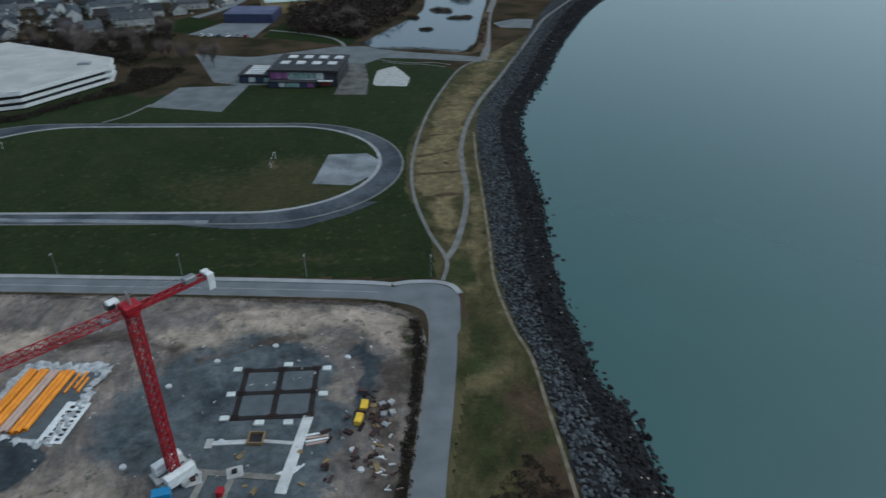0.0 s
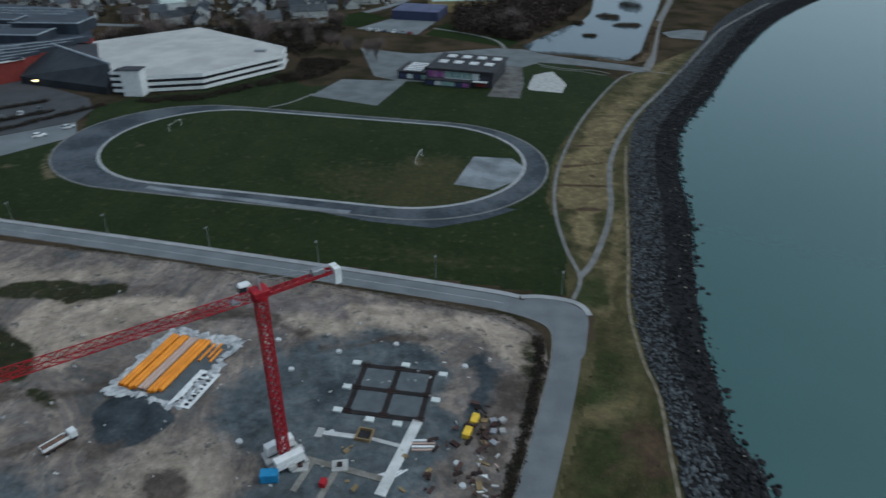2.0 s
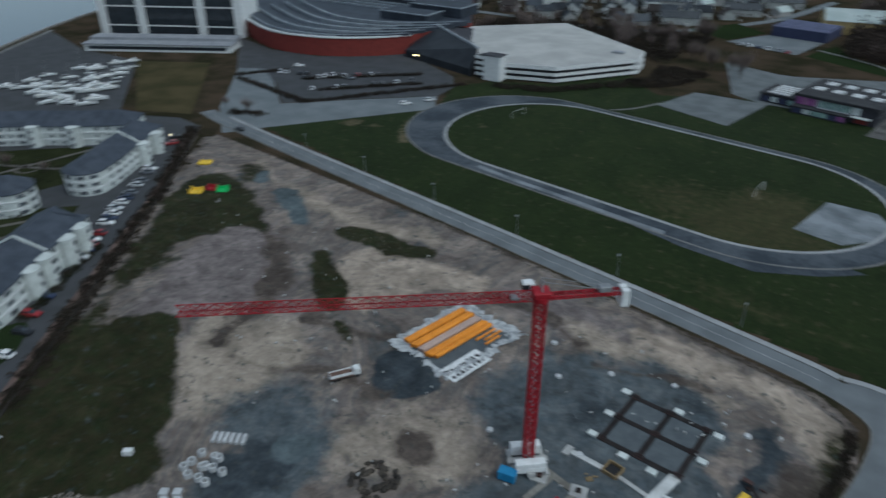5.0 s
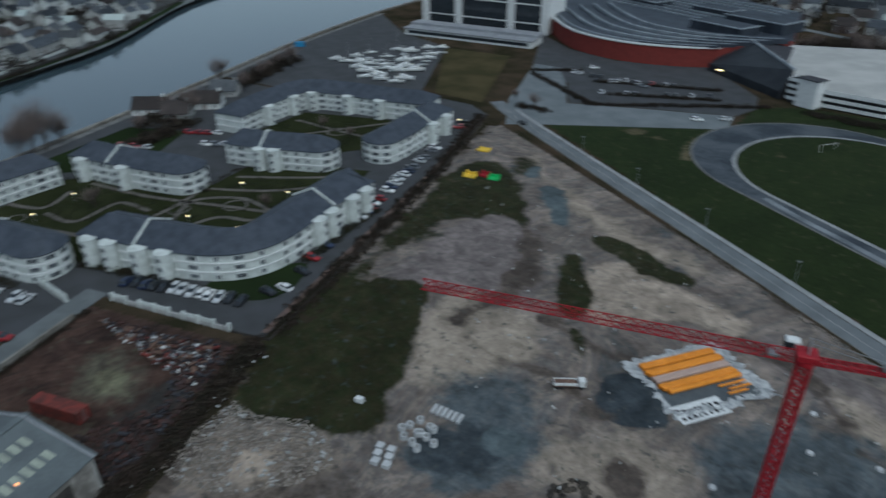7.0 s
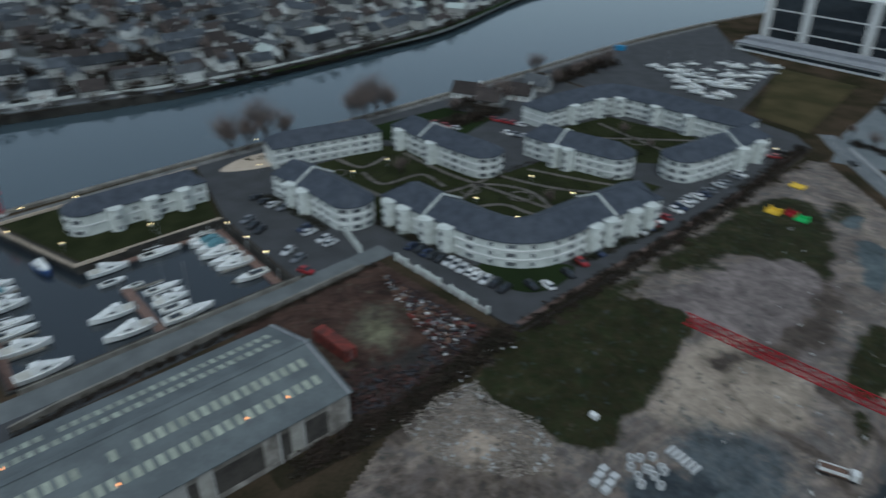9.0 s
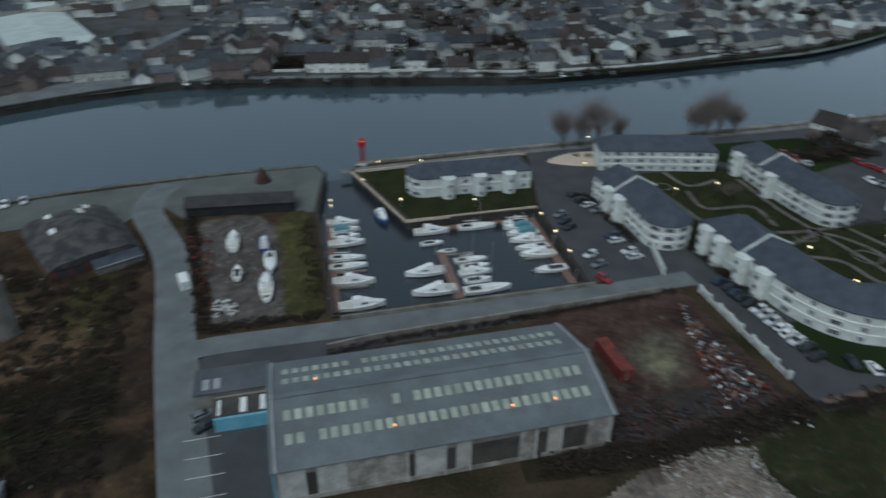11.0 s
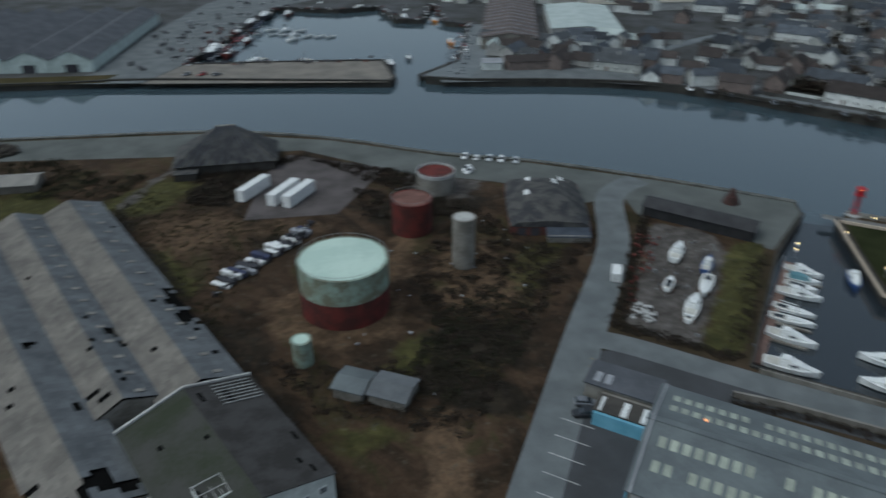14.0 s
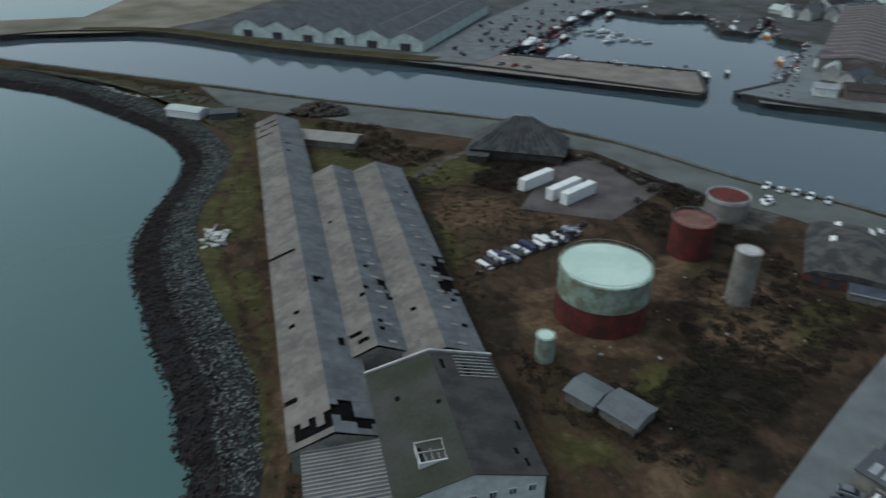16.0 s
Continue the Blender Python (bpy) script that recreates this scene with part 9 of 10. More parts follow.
for seed, h in ((3, 11), (5, 9), (8, 13)):
    ob = thing("bare_tree", "leafless winter tree with a fine twiggy crown", "tree", 0, 0, group="bare winter trees")
    wood, tv, tf = bare_tree(seed, h)
    part("trunk", wood, BARK, ob)
    raw("crown", tv, tf, CROWN, ob)
    tree_made.append(ob)
tree_spots = [(-219, -34), (-223, -29), (-226, -24), (-230, -18), (-249, 10), (-252, 14), (-256, 19), (-246, 6), (-301, 88), (-268, 58), (-252, 44), (-262, 64), (-284, 92), (-306, 112), (-307, 123), (-296, 104), (-312, 118)]
tree_spots += [(x, y) for x, y, z, s in scatter([(-17, 396), (20, 376), (46, 432), (66, 486), (80, 550), (-22, 540)], 55, 41)]
tree_spots += [(x, y) for x, y, z, s in scatter([(-206, 350), (-196, 338), (-152, 375), (-88, 332), (-72, 320), (-80, 400), (-110, 404), (-200, 396)], 40, 42)]
tree_spots += [(x, y) for x, y, z, s in scatter([(-280, -130), (-300, -60), (-420, 56), (-512, 122), (-620, 40), (-540, -140), (-400, -300), (-300, -250)], 36, 43)]
tree_spots += [(x, y) for x, y, z, s in scatter([(-300, 430), (-180, 400), (-80, 470), (-70, 600), (-330, 610)], 30, 44)]
tree_spots += [(-58, 340), (-52, 330), (-66, 336), (-212, 180), (-198, 178), (-170, 60), (-164, 68), (-196, 20), (-208, 104), (-222, 100)]
rnd = random.Random(9)
used = 0
for i, (x, y) in enumerate(tree_spots):
    src = tree_made[i % 3]
    m = pose(x, y, 0, 0, 0, rnd.uniform(0, 360))
    if i < 3:
        src.matrix_basis = m
        src.scale = (1.5, 1.5, 1.5)
    else:
        o = copy_thing(src, m)
        k = rnd.uniform(.7, 1.1) * (1.6 if i < 8 else 1) * (.55 if i > len(tree_spots) - 8 else 1)
        o.scale = (k, k, k)
thicket("boatyard_scrub", along([(-131, -117), (-110, -98), (-90, -80), (-104, -60)], .3, 1.4, 61, .5, 1.2) + along([(-108, -64), (-124, -76), (-140, -86)], .4, 2.0, 62, .4, .9), 1.1, TWIG, "brown scrub round the boatyard", 61, 14)
thicket("garden_beds", scatter([(-182, 30), (-172, 44), (-166, 66), (-176, 80), (-192, 66), (-190, 44), (-206, 30), (-208, 10), (-194, 4)], 520, 63, .05, .3, .8) + scatter([(-234, 82), (-238, 100), (-220, 112), (-204, 122), (-200, 100), (-216, 84)], 300, 64, .05, .3, .8), .8,
        GREENSCRUB, "low winter planting in the gardens", 63, 12, .7)
thicket("road_bank_scrub", scatter([(14, 60), (18, 66), (26, 74), (30, 66), (28, 50)], 260, 65, 0, .4, 1.0), .9, TWIG, "reddish brown brambles on the shore bank", 65, 12, .6)
thicket("town_trees", scatter([(-270, -130), (-300, -66), (-336, -20), (-412, 62), (-516, 128), (-640, 60), (-600, -160), (-420, -320), (-310, -250)], 230, 81, 0, .5, 1.2), 4.2, TWIG, "dark bare trees among the town houses", 81, 46, 1.5)
for poly, n, seed in (([(-369, -146), (-421, -150), (-415, -131), (-364, -118)], 90, 181), ([(-306, -104), (-345, -108), (-368, -90), (-326, -74), (-312, -84)], 80, 182), ([(-268, -182), (-288, -176), (-274, -165)], 14, 183), ([(-440, -95), (-469, -82), (-407, -68)], 60, 184),
                      ([(-330, -52), (-346, -60), (-372, -34), (-350, -20)], 26, 185)):
    thicket("garden_copse", scatter(poly, n, seed, 0, .5, 1.1), 4.4, TWIG, "dark bare trees in gardens across the river", seed, 60, 1.4)
thicket("quayside_trees", along([(-232, -186), (-272, -120), (-300, -62), (-336, -14), (-390, 40), (-470, 96)], 6, 4.0, 82, .4, 1.2), 2.6, TWIG, "dark bushes along the far quay", 82, 34, 1.4)
thicket("north_trees", scatter([(-300, 430), (-200, 404), (-110, 410), (-60, 480), (-50, 620), (-330, 640), (-480, 540)], 200, 83, 0, .5, 1.2), 4.2, TWIG, "dark bare trees among the northern houses", 83, 46, 1.5)
thicket("estate_shrubs", along([(-165.5, 11.5), (-142, 30)], .4, .9, 84, .6, 1.2) + along([(-185, -19.5), (-162, -2)], .5, .8, 85, .6, 1.1) + along([(-136.7, 57), (-153, 86)], .4, .9, 86, .6, 1.2) + along([(-214, -30), (-230, 6)], .6, 1.2, 87, .4, .9)
        + along([(-206, 40), (-190, 50)], .5, .9, 88, .5, 1.0) + along([(-200, 72), (-184, 84)], .5, .9, 89, .5, 1.0), 1.2, GREENSCRUB, "dark shrubs at the foot of the apartment blocks", 84, 14)
thicket("bend_scrub", along([(12.4, 114), (12.6, 106), (9.6, 91), (6.4, 77), (3, 62)], .14, .8, 91, .4, 1.0), .9, TWIG, "dark scrub between the road and the site", 91, 12)

# ---- things on the building site ----
def pipes():
    a, b = Vector((-62.5, 93)), Vector((-58.6, 108.6))
    d = (b - a).normalized()
    ang = math.degrees(math.atan2(d.y, d.x))
    c = Vector((-57.3, 100.3))
    q = Matrix.Rotation(radians(ang), 4, "Z")
    # crumpled tarpaulin under the pipes
    rnd = random.Random(4)
    n, m2 = 26, 22
    vs, fs = [], []
    for i in range(n):
        for j in range(m2):
            x, y = -10.2 + 21 * i / (n - 1), -8.6 + 17 * j / (m2 - 1)
            edge = max(abs(x) / 11.5, abs(y) / 9.6)
            wob = 1 + .1 * rnd.uniform(-1, 1) * edge
            z = .06 + (rnd.random() * .55 if edge > .72 else .03)
            p = q @ Vector((x * wob, y * wob, 0))
            vs.append((c.x + p.x, c.y + p.y, z))
    for i in range(n - 1):
        for j in range(m2 - 1):
            k = i * m2 + j
            fs.append((k, k + m2, k + m2 + 1, k + 1))
    tagged(raw("tarpaulin", vs, fs, TARP), "crumpled white ground tarpaulin under orange pipes", "tarpaulin")
    bed = thing("gravel_pad", "grey gravel pad on the tarpaulin", "pad", c.x, c.y, 0.0, ang)
    part("pad", boxes((-8.6, -7.2, 0, 9.6, 6.6, .22), bevel=.1), GRAVELG, bed)
    rows = [(6.0, ORANGE, 0, 16), (5.2, ORANGE, 0, 16), (3.9, ORANGE, 0, 16.4), (3.1, ORANGE, .2, 16), (1.9, PINKPIPE, 0, 16), (1.1, PINKPIPE, .2, 16), (-.2, ORANGE, 0, 16), (-1.0, ORANGE, .3, 16),
            (-2.0, ORANGE, .6, 15.4), (-3.4, ORANGE, 5.4, 5.6), (-4.6, ORANGE, 6.2, 4.6), (-5.6, ORANGE, 5.0, 4.0)]
    for y, m, off, L in rows:
        bm = bmesh.new()
        r = .46 if L > 10 else .24
        tube(bm, r, -L / 2, r, L / 2, 14, cap=False)
        tube(bm, r - .06, -L / 2, r - .06, L / 2, 14, cap=False)
        p = q @ Vector((off, y, 0))
        ob = part("pipe", bm, m, None)
        ob.matrix_basis = pose(c.x + p.x, c.y + p.y, .22 + r, 0, 90, ang)
        tagged(ob, "orange plastic pipe lying on gravel" if m is ORANGE else "pale pink plastic pipe lying on gravel", "pipe", "stacked pipes")
    # printed banner sheet
    s = thing("banner_sheet", "white printed sheet with black shapes on the ground", "sheet", -51.2, 94.3, .24, ang)
    part("sheet", boxes((-5.0, -2.2, 0, 5.0, 2.2, .05)), WHITE, s)
    rnd = random.Random(7)
    for i in range(16):
        x, y = -4.4 + (i % 8) * 1.1, -1.5 + (i // 8) * 1.6
        part("print_bar", boxes((x, y, .05, x + rnd.uniform(.5, .95), y + rnd.uniform(.7, 1.3), .06)), BLACK, s)


GRAVELG = mat("grey_gravel", (0.1, 0.115, 0.125), (0.075, 0.085, 0.095), scale=0.4, fine=4.0, bump=0.3)
pipes()


def foundations():
    q = math.degrees(math.atan2(88.2 - 89.9, -8.9 + 22.2))
    ob = thing("foundation_trench", "rectangular foundation with dark trenches and concrete footings", "foundation", -15.2, 96, 0.03, q + 1)
    X, Y = 6.6, 6.4
    # raised strips; the shade of dug trenches is painted as near-black colour
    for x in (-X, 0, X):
        part("trench", boxes((x - .5, -Y - .5, 0, x + .5, Y + .5, .12)), TRENCHSHADE, ob)
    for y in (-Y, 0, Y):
        part("trench", boxes((-X - .5, y - .5, .01, X + .5, y + .5, .13)), TRENCHSHADE, ob)
    for x in (-X, 0, X):
        for y in (-Y, 0, Y):
            for k in (-.5, 0, .5):
                bm = bmesh.new()
                beam(bm, (x - .9, y + k, .3), (x + .9, y + k, .3), .07)
                part("reinforcement_bar", bm, RUST, ob)
    for x, y in ((-X - 1.8, Y + .4), (X + 1.9, Y - .2), (X + 1.8, -1), (-X - 1.7, -.2), (-X - 1.6, -Y), (-2, -Y - 1.4), (3, -Y - 1.6), (1, Y + 1.3)):
        part("footing", boxes((x - .8, y - .6, 0, x + .8, y + .6, .4), bevel=.08), RENDERW, ob)
    for x, y in ((-X / 2, Y / 2), (X / 2, Y / 2), (-X / 2, -Y / 2), (X / 2, -Y / 2)):
        part("bay_fill", boxes((x - 2.75, y - 2.65, 0, x + 2.75, y + 2.65, .1), bevel=.03), GRAVELG, ob)
    ob = thing("ground_beam", "pale concrete ground beam on dark gravel", "foundation", -11.8, 80.5, .05, 75, )
    part("beam", boxes((-8.5, -.9, 0, 8.5, .9, .25), bevel=.05), FRESHCONC, ob)
    part("branch_beam", boxes((1.6, .9, 0, 2.4, 6.2, .2), bevel=.04), CONCRETE, ob)
    part("branch_beam", boxes((-6, .9, 0, -4.8, 15, .18), bevel=.04), OLDCONC, ob)
    part("branch_beam", boxes((-12, 8, 0, -5, 9, .16)), OLDCONC, ob)
    part("branch_beam", boxes((-12, 12.5, 0, -5, 13.5, .16)), OLDCONC, ob)
    ob = thing("ground_beam", "pale concrete ground beam beside a timber form", "foundation", -22, 84.5, .05, -6)
    part("beam", boxes((-3.4, -.5, 0, 2.4, .5, .25), bevel=.05), FRESHCONC, ob)
    part("end_pad", boxes((-4.6, -1.2, 0, -3.4, 1.0, .3), bevel=.05), CONCRETE, ob)
    ob = thing("timber_form", "square timber formwork box round a pit", "formwork", -18.3, 84.6, .05, -10)
    for r in ((-1.35, -1.35, 0, 1.35, -1.15, .7), (-1.35, 1.15, 0, 1.35, 1.35, .7), (-1.35, -1.15, 0, -1.15, 1.15, .7), (1.15, -1.15, 0, 1.35, 1.15, .7)):
        part("form_board", boxes(r), TIMBERY, ob)
    # black slab paints the shaded depth of the pit
    part("pit", boxes((-1.15, -1.15, 0, 1.15, 1.15, .15)), BLACK, ob)
    for x, y in ((-27.5, 77.3), (-21.2, 77.8)):
        ob = thing("pad_footing", "square concrete pad footing", "foundation", x, y, .05, 10)
        part("pad", boxes((-1.3, -1.2, 0, 1.3, 1.2, .3), bevel=.08), CONCRETE, ob)
        part("stub", boxes((-.4, -.4, .3, .4, .4, .6)), RUST, ob)
    for i in range(5):
        ob = thing("timber_board", "loose pale timber board on gravel", "board", -15 + i * .9, 76.2 + i * .15, .06, 25 + i * 4, group="loose boards")
        part("board", boxes((-1.5, -.14, 0, 1.5, .14, .12)), WHITE, ob)
    for i in range(4):
        ob = thing("rebar_bundle", "bundle of pale steel bars on gravel", "steel bars", -8.2, 82 + i * .7, .06, 4, group="steel bundles")
        part("steel_bar", boxes((-1.9, -.2, 0, 1.9, .2, .25)), WHITE if i % 2 else PINKPIPE, ob)


# near-black for trench shade, since no trench is dug
TRENCHSHADE = mat("dark_trench_earth", (0.014, 0.012, 0.012), (0.024, 0.019, 0.018), scale=0.5, fine=4.0, bump=0.4)
FRESHCONC = mat("fresh_pale_concrete", (0.58, 0.585, 0.58), (0.42, 0.425, 0.42), scale=0.5, fine=3.0, bump=0.1)
TIMBERY = mat("yellow_timber", (0.26, 0.185, 0.095), (0.17, 0.125, 0.07), scale=0.8, fine=5.0)
foundations()


def container(name, label, x, y, L, W, H, m, turn, z=.04, group="", ribs=True):
    ob = thing(name, label, "container", x, y, z, turn, group)
    part("body", boxes((-L / 2, -W / 2, .1, L / 2, W / 2, H), bevel=.04), m, ob)
    part("skid", boxes((-L / 2 + .1, -W / 2 + .1, 0, L / 2 - .1, W / 2 - .1, .1)), BLACK, ob)
    if ribs:
        n = max(3, int(L / .9))
        for s in (-1, 1):
            bm = bmesh.new()
            for i in range(n):
                x0 = -L / 2 + (i + .3) * L / n
                box(bm, x0, s * (W / 2) - .05, .3, x0 + L / n * .4, s * (W / 2) + .05, H - .2)
            part("side_rib", bm, m, ob)
    part("door_bar", boxes((L / 2, -.3, .3, L / 2 + .06, -.2, H - .2), (L / 2, .2, .3, L / 2 + .06, .3, H - .2)), STEEL, ob)
    return ob


container("skip", "yellow steel skip on the site", -1.0, 86.0, 2.3, 1.2, 1.1, YELLOW, 72, group="yellow skips")
container("skip", "yellow steel skip on the site", .2, 89.2, 2.3, 1.2, 1.1, YELLOW, 76, group="yellow skips")
container("site_box", "blue steel site store beside the crane", -31.6, 74.4, 2.8, 1.7, 1.7, BLUE, 8)
container("site_box", "red fuel box on the gravel", -23.0, 73.8, 1.3, 1.0, 1.1, REDPAINT, 80, ribs=False)
container("site_cabin", "small white cabin on the rough grass", -85.6, 45.6, 1.5, 1.0, 1.0, WHITE, 30, ribs=False)
container("red_container", "long red shipping container in the scrapyard", -110.8, .9, 10.5, 2.6, 2.7, REDCONT, 38)
container("river_cabin", "small blue cabin beside the river walk", -346, 143, 5.0, 2.6, 2.4, BLUE, 55, ribs=False)
container("van_box", "white box van body by the road", -102.3, -95.2, 4.6, 2.2, 2.4, WHITE, 50, ribs=False)
for x, y in ((-39, -181), (-46, -174.2), (-49.6, -171.2)):
    ob = container("trailer", "long white refrigerated trailer on a dark pad", x, y, 13.0, 2.6, 3.6, WHITE, 40 - 180, z=.06, group="white trailers", ribs=False)
    for sx in (3.2, 4.5, 5.6):
        for sy in (-1.1, 1.1):
            bm = bmesh.new()
            tube(bm, .5, -.15, .5, .15, 12)
            w = part("wheel", bm, BLACK, ob)
            w.matrix_basis = pose(sx, sy, .5, 90)


def lorry(x, y, turn, m, label):
    ob = thing("lorry", label, "lorry", x, y, .04, turn)
    part("cab", boxes((2.6, -1.1, .6, 4.4, 1.1, 2.7), bevel=.15), m, ob)
    part("cab_window", boxes((4.36, -.95, 1.6, 4.44, .95, 2.4)), GLASS, ob)
    part("load_bed", boxes((-4, -1.2, .9, 2.4, 1.2, 1.3)), TIMBER, ob)
    part("load", boxes((-3.8, -1.0, 1.3, 1.8, 1.0, 1.9), bevel=.1), TIMBER, ob)
    part("body_side", boxes((-3.95, 1.02, 1.3, 2.3, 1.18, 2.1), (-3.95, -1.18, 1.3, 2.3, -1.02, 2.1), (-4.0, -1.0, 1.3, -3.9, 1.0, 2.1)), m, ob)
    for wx in (3.4, -1.8, -3):
        for wy in (-1.05, 1.05):
            bm = bmesh.new()
            tube(bm, .48, -.15, .48, .15, 12)
            w = part("wheel", bm, BLACK, ob)
            w.matrix_basis = pose(wx, wy, .48, 90)
    ob.scale = (.68, .68, .68)


lorry(-68.5, 79.3, 55, WHITE, "white tipper lorry parked on the site")
rnd = random.Random(12)
for i in range(17):
    t = i / 16
    x, y = -19.5 - 25 * t + rnd.uniform(-.5, .5), -134.5 - 16.5 * t + rnd.uniform(-.9, .9)
    container("scrap_vehicle", "stripped vehicle body in a row of scrap", x, y, rnd.uniform(3.6, 5.8), rnd.uniform(1.3, 1.8), .6 + rnd.random() * .9, rnd.choice((WHITE, GREYMETAL, WHITE, STEEL, CHARCOAL, BLUE_D)), 126 + rnd.uniform(-14, 14), group="scrap vehicles",
              ribs=False)
for i in range(8):
    container("pallet_stack", "stack of pallets and sheets on the site", 2.6 + (i % 3) * 1.6 - .8, 89.5 - (i // 3) * 2.6, 1.2, 1.0, .3 + .2 * (i % 3), (TIMBERY, GREYMETAL, CONCRETE)[i % 3], 20 * i, group="pallet stacks", ribs=False)
rnd = random.Random(15)
for i in range(22):
    x, y = rnd.uniform(.8, 4.6), rnd.uniform(70, 84.5)
    ob = thing("site_debris", rnd.choice(("rusty bent steel scrap on the ground", "broken timber offcut on the ground", "pale plastic waste on the ground")), "debris", x, y, .03, rnd.uniform(0, 180), group="site debris")
    part("piece", boxes((-rnd.uniform(.2, .8), -.12, 0, rnd.uniform(.2, .8), rnd.uniform(.05, .3), rnd.uniform(.1, .3))), rnd.choice((RUST, PINKPIPE, WHITE, CONCRETE, CONCRETE)), ob)


def ring_pipe(x, y, r=.66, flat=True):
    bm = bmesh.new()
    n = 18
    rows = []
    for k in range(n):
        a = math.tau * k / n
        c, s = math.cos(a), math.sin(a)
        rows.append([(r * c, r * s, 0), (r * c, r * s, .9), (r * .72 * c, r * .72 * s, .9), (r * .72 * c, r * .72 * s, 0)])
    vs = [[bm.verts.new(p) for p in row] for row in rows]
    for k in range(n):
        a, b = vs[k], vs[(k + 1) % n]
        for j in range(4):
            bm.faces.new((a[j], b[j], b[(j + 1) % 4], a[(j + 1) % 4]))
    o = part("concrete_ring", bm, CONCRETE_W, None)
    o.matrix_basis = pose(x, y, .04)
    tagged(o, "pale concrete manhole ring lying on the ground", "concrete ring", "manhole rings")
    return o


CONCRETE_W = mat("new_concrete", (0.5, 0.51, 0.52), (0.42, 0.43, 0.44), scale=0.6, fine=4.0, bump=0.05)
first = ring_pipe(-72.8, 50.4)
rnd = random.Random(18)
for i in range(11):
    o = again(first, None, pose(-73 + (i % 4) * 1.6 - 2 + rnd.uniform(-.8, .8), 48.2 + (i // 4) * 2.1 + rnd.uniform(-.8, .8), .04))
    tagged(o, first["label"], "concrete ring", "manhole rings")
for i in range(6):
    ob = container("white_crate", "white square concrete chamber unit", -71.4 + (i % 2) * 1.7 - (i // 2) * 1.2, 41.2 + (i // 2) * 1.1 + (i % 2) * 1.1, 1.25, 1.25, .9, CONCRETE_W, 30, group="chamber units", ribs=False)
for i in range(6):
    ob = thing("kerb_stack", "row of pale kerb units", "kerb units", -76.6 + i * .9, 55.6 + i * .45, .04, 120, group="kerb stacks")
    part("kerb_unit", boxes((-1.1, -.3, 0, 1.1, .3, .6), bevel=.05), CONCRETE_W, ob)
for x, y in ((-2, 104), (-27, 107), (-16, 110), (-24, 85), (-39, 82), (-2.5, 79.5), (-1.4, 75), (-35, 101), (-40, 110)):
    bm = bmesh.new()
    tube(bm, .6, 0, .52, .35, 16)
    o = part("manhole_cover", bm, CONCRETE_W, None)
    o.matrix_basis = pose(x, y, .03)
    tagged(o, "round pale concrete manhole top", "manhole", "manhole tops")
RUBBLEAREA = [(-98, 27), (-94, 18), (-89, 12), (-84, 14), (-78, 19), (-74, 29), (-75, 36), (-80, 37), (-86, 36), (-92, 29)]
SILTPOOL = [(-82, 20.5), (-85.5, 24.5), (-82, 28.5), (-77, 25.5), (-77.5, 20.5)]
clumps("rubble_heap", [(x, y, z + .5 * max(0, 1 - math.hypot(x + 86, y - 27) / 14), s) for x, y, z, s in scatter(RUBBLEAREA, 5200, 3, 0, .15, 1.2) if not inside(x, y, SILTPOOL)], .24, RUBBLE,
       "heap of pale broken rubble", seed=3)
clumps("scrap_heap", scatter([(-138, 11), (-112, 31), (-103, 23), (-112, 20), (-126, 15)], 420, 4, 0, .2, 1.0), .34, RUST, "rusty scrap strewn over the yard", "scrap", seed=4)
clumps("pale_scrap", scatter([(-130, 14), (-116, 24), (-110, 22), (-124, 14)], 26, 5, .1, .2, .8), .34, CONCRETE_W, "pale scrap and white goods in a heap", "scrap", seed=5)
clumps("yard_scrap", scatter([(-104, 14), (-92, 10), (-90, 4), (-104, 2)], 260, 6, 0, .4, 1.3), .5, RUST, "dark red scrap beside the warehouse", "scrap", seed=6)
clumps("earth_clods", scatter([(-160, 110), (-110, 130), (-40, 124), (4, 112), (2, 70), (-40, 66), (-80, 60), (-100, 80)], 2200, 7, -.05, .2, .8), .2, CLOD, "scattered clods and stones on the site", "stones", seed=7)
clumps("round_heap", [(-48.8 + 3.6 * math.cos(a * .5) * (.5 + .5 * (a % 3) / 2), 62.8 + 3.6 * math.sin(a * .5) * (.5 + .5 * (a % 3) / 2), 0, 1) for a in range(40)], .7, BLACKHEAP, "ring of dark timber and soil", "heap", seed=8)


# ---- playground, goals, lamps ----
def toy(x, y, m, turn, size=1.0, h=1.5):
    ob = thing("bouncy_castle", "bright inflatable play frame beside the hedge", "play equipment", x, y, .03, turn, group="play frames")
    a, b = 1.9 * size, 1.5 * size
    part("base", boxes((-a, -b, 0, a, b, .5), bevel=.22), m, ob)
    for sx in (-a + .35, a - .35):
        for sy in (-b + .35, b - .35):
            bm = bmesh.new()
            tube(bm, .32, .4, .26, h, 10, sx, sy)
            part("column", bm, m, ob)
    part("back_wall", boxes((-a + .3, b - .55, .4, a - .3, b - .2, h * .8), bevel=.14), m, ob)


toy(-157.6, 119.6, YELLOW, 30), toy(-155.4, 123.6, REDPAINT, 20, .8), toy(-152.0, 124.5, GREENTOY, 35, .9), toy(-173, 136.0, YELLOW, 30, 1.1, .8)


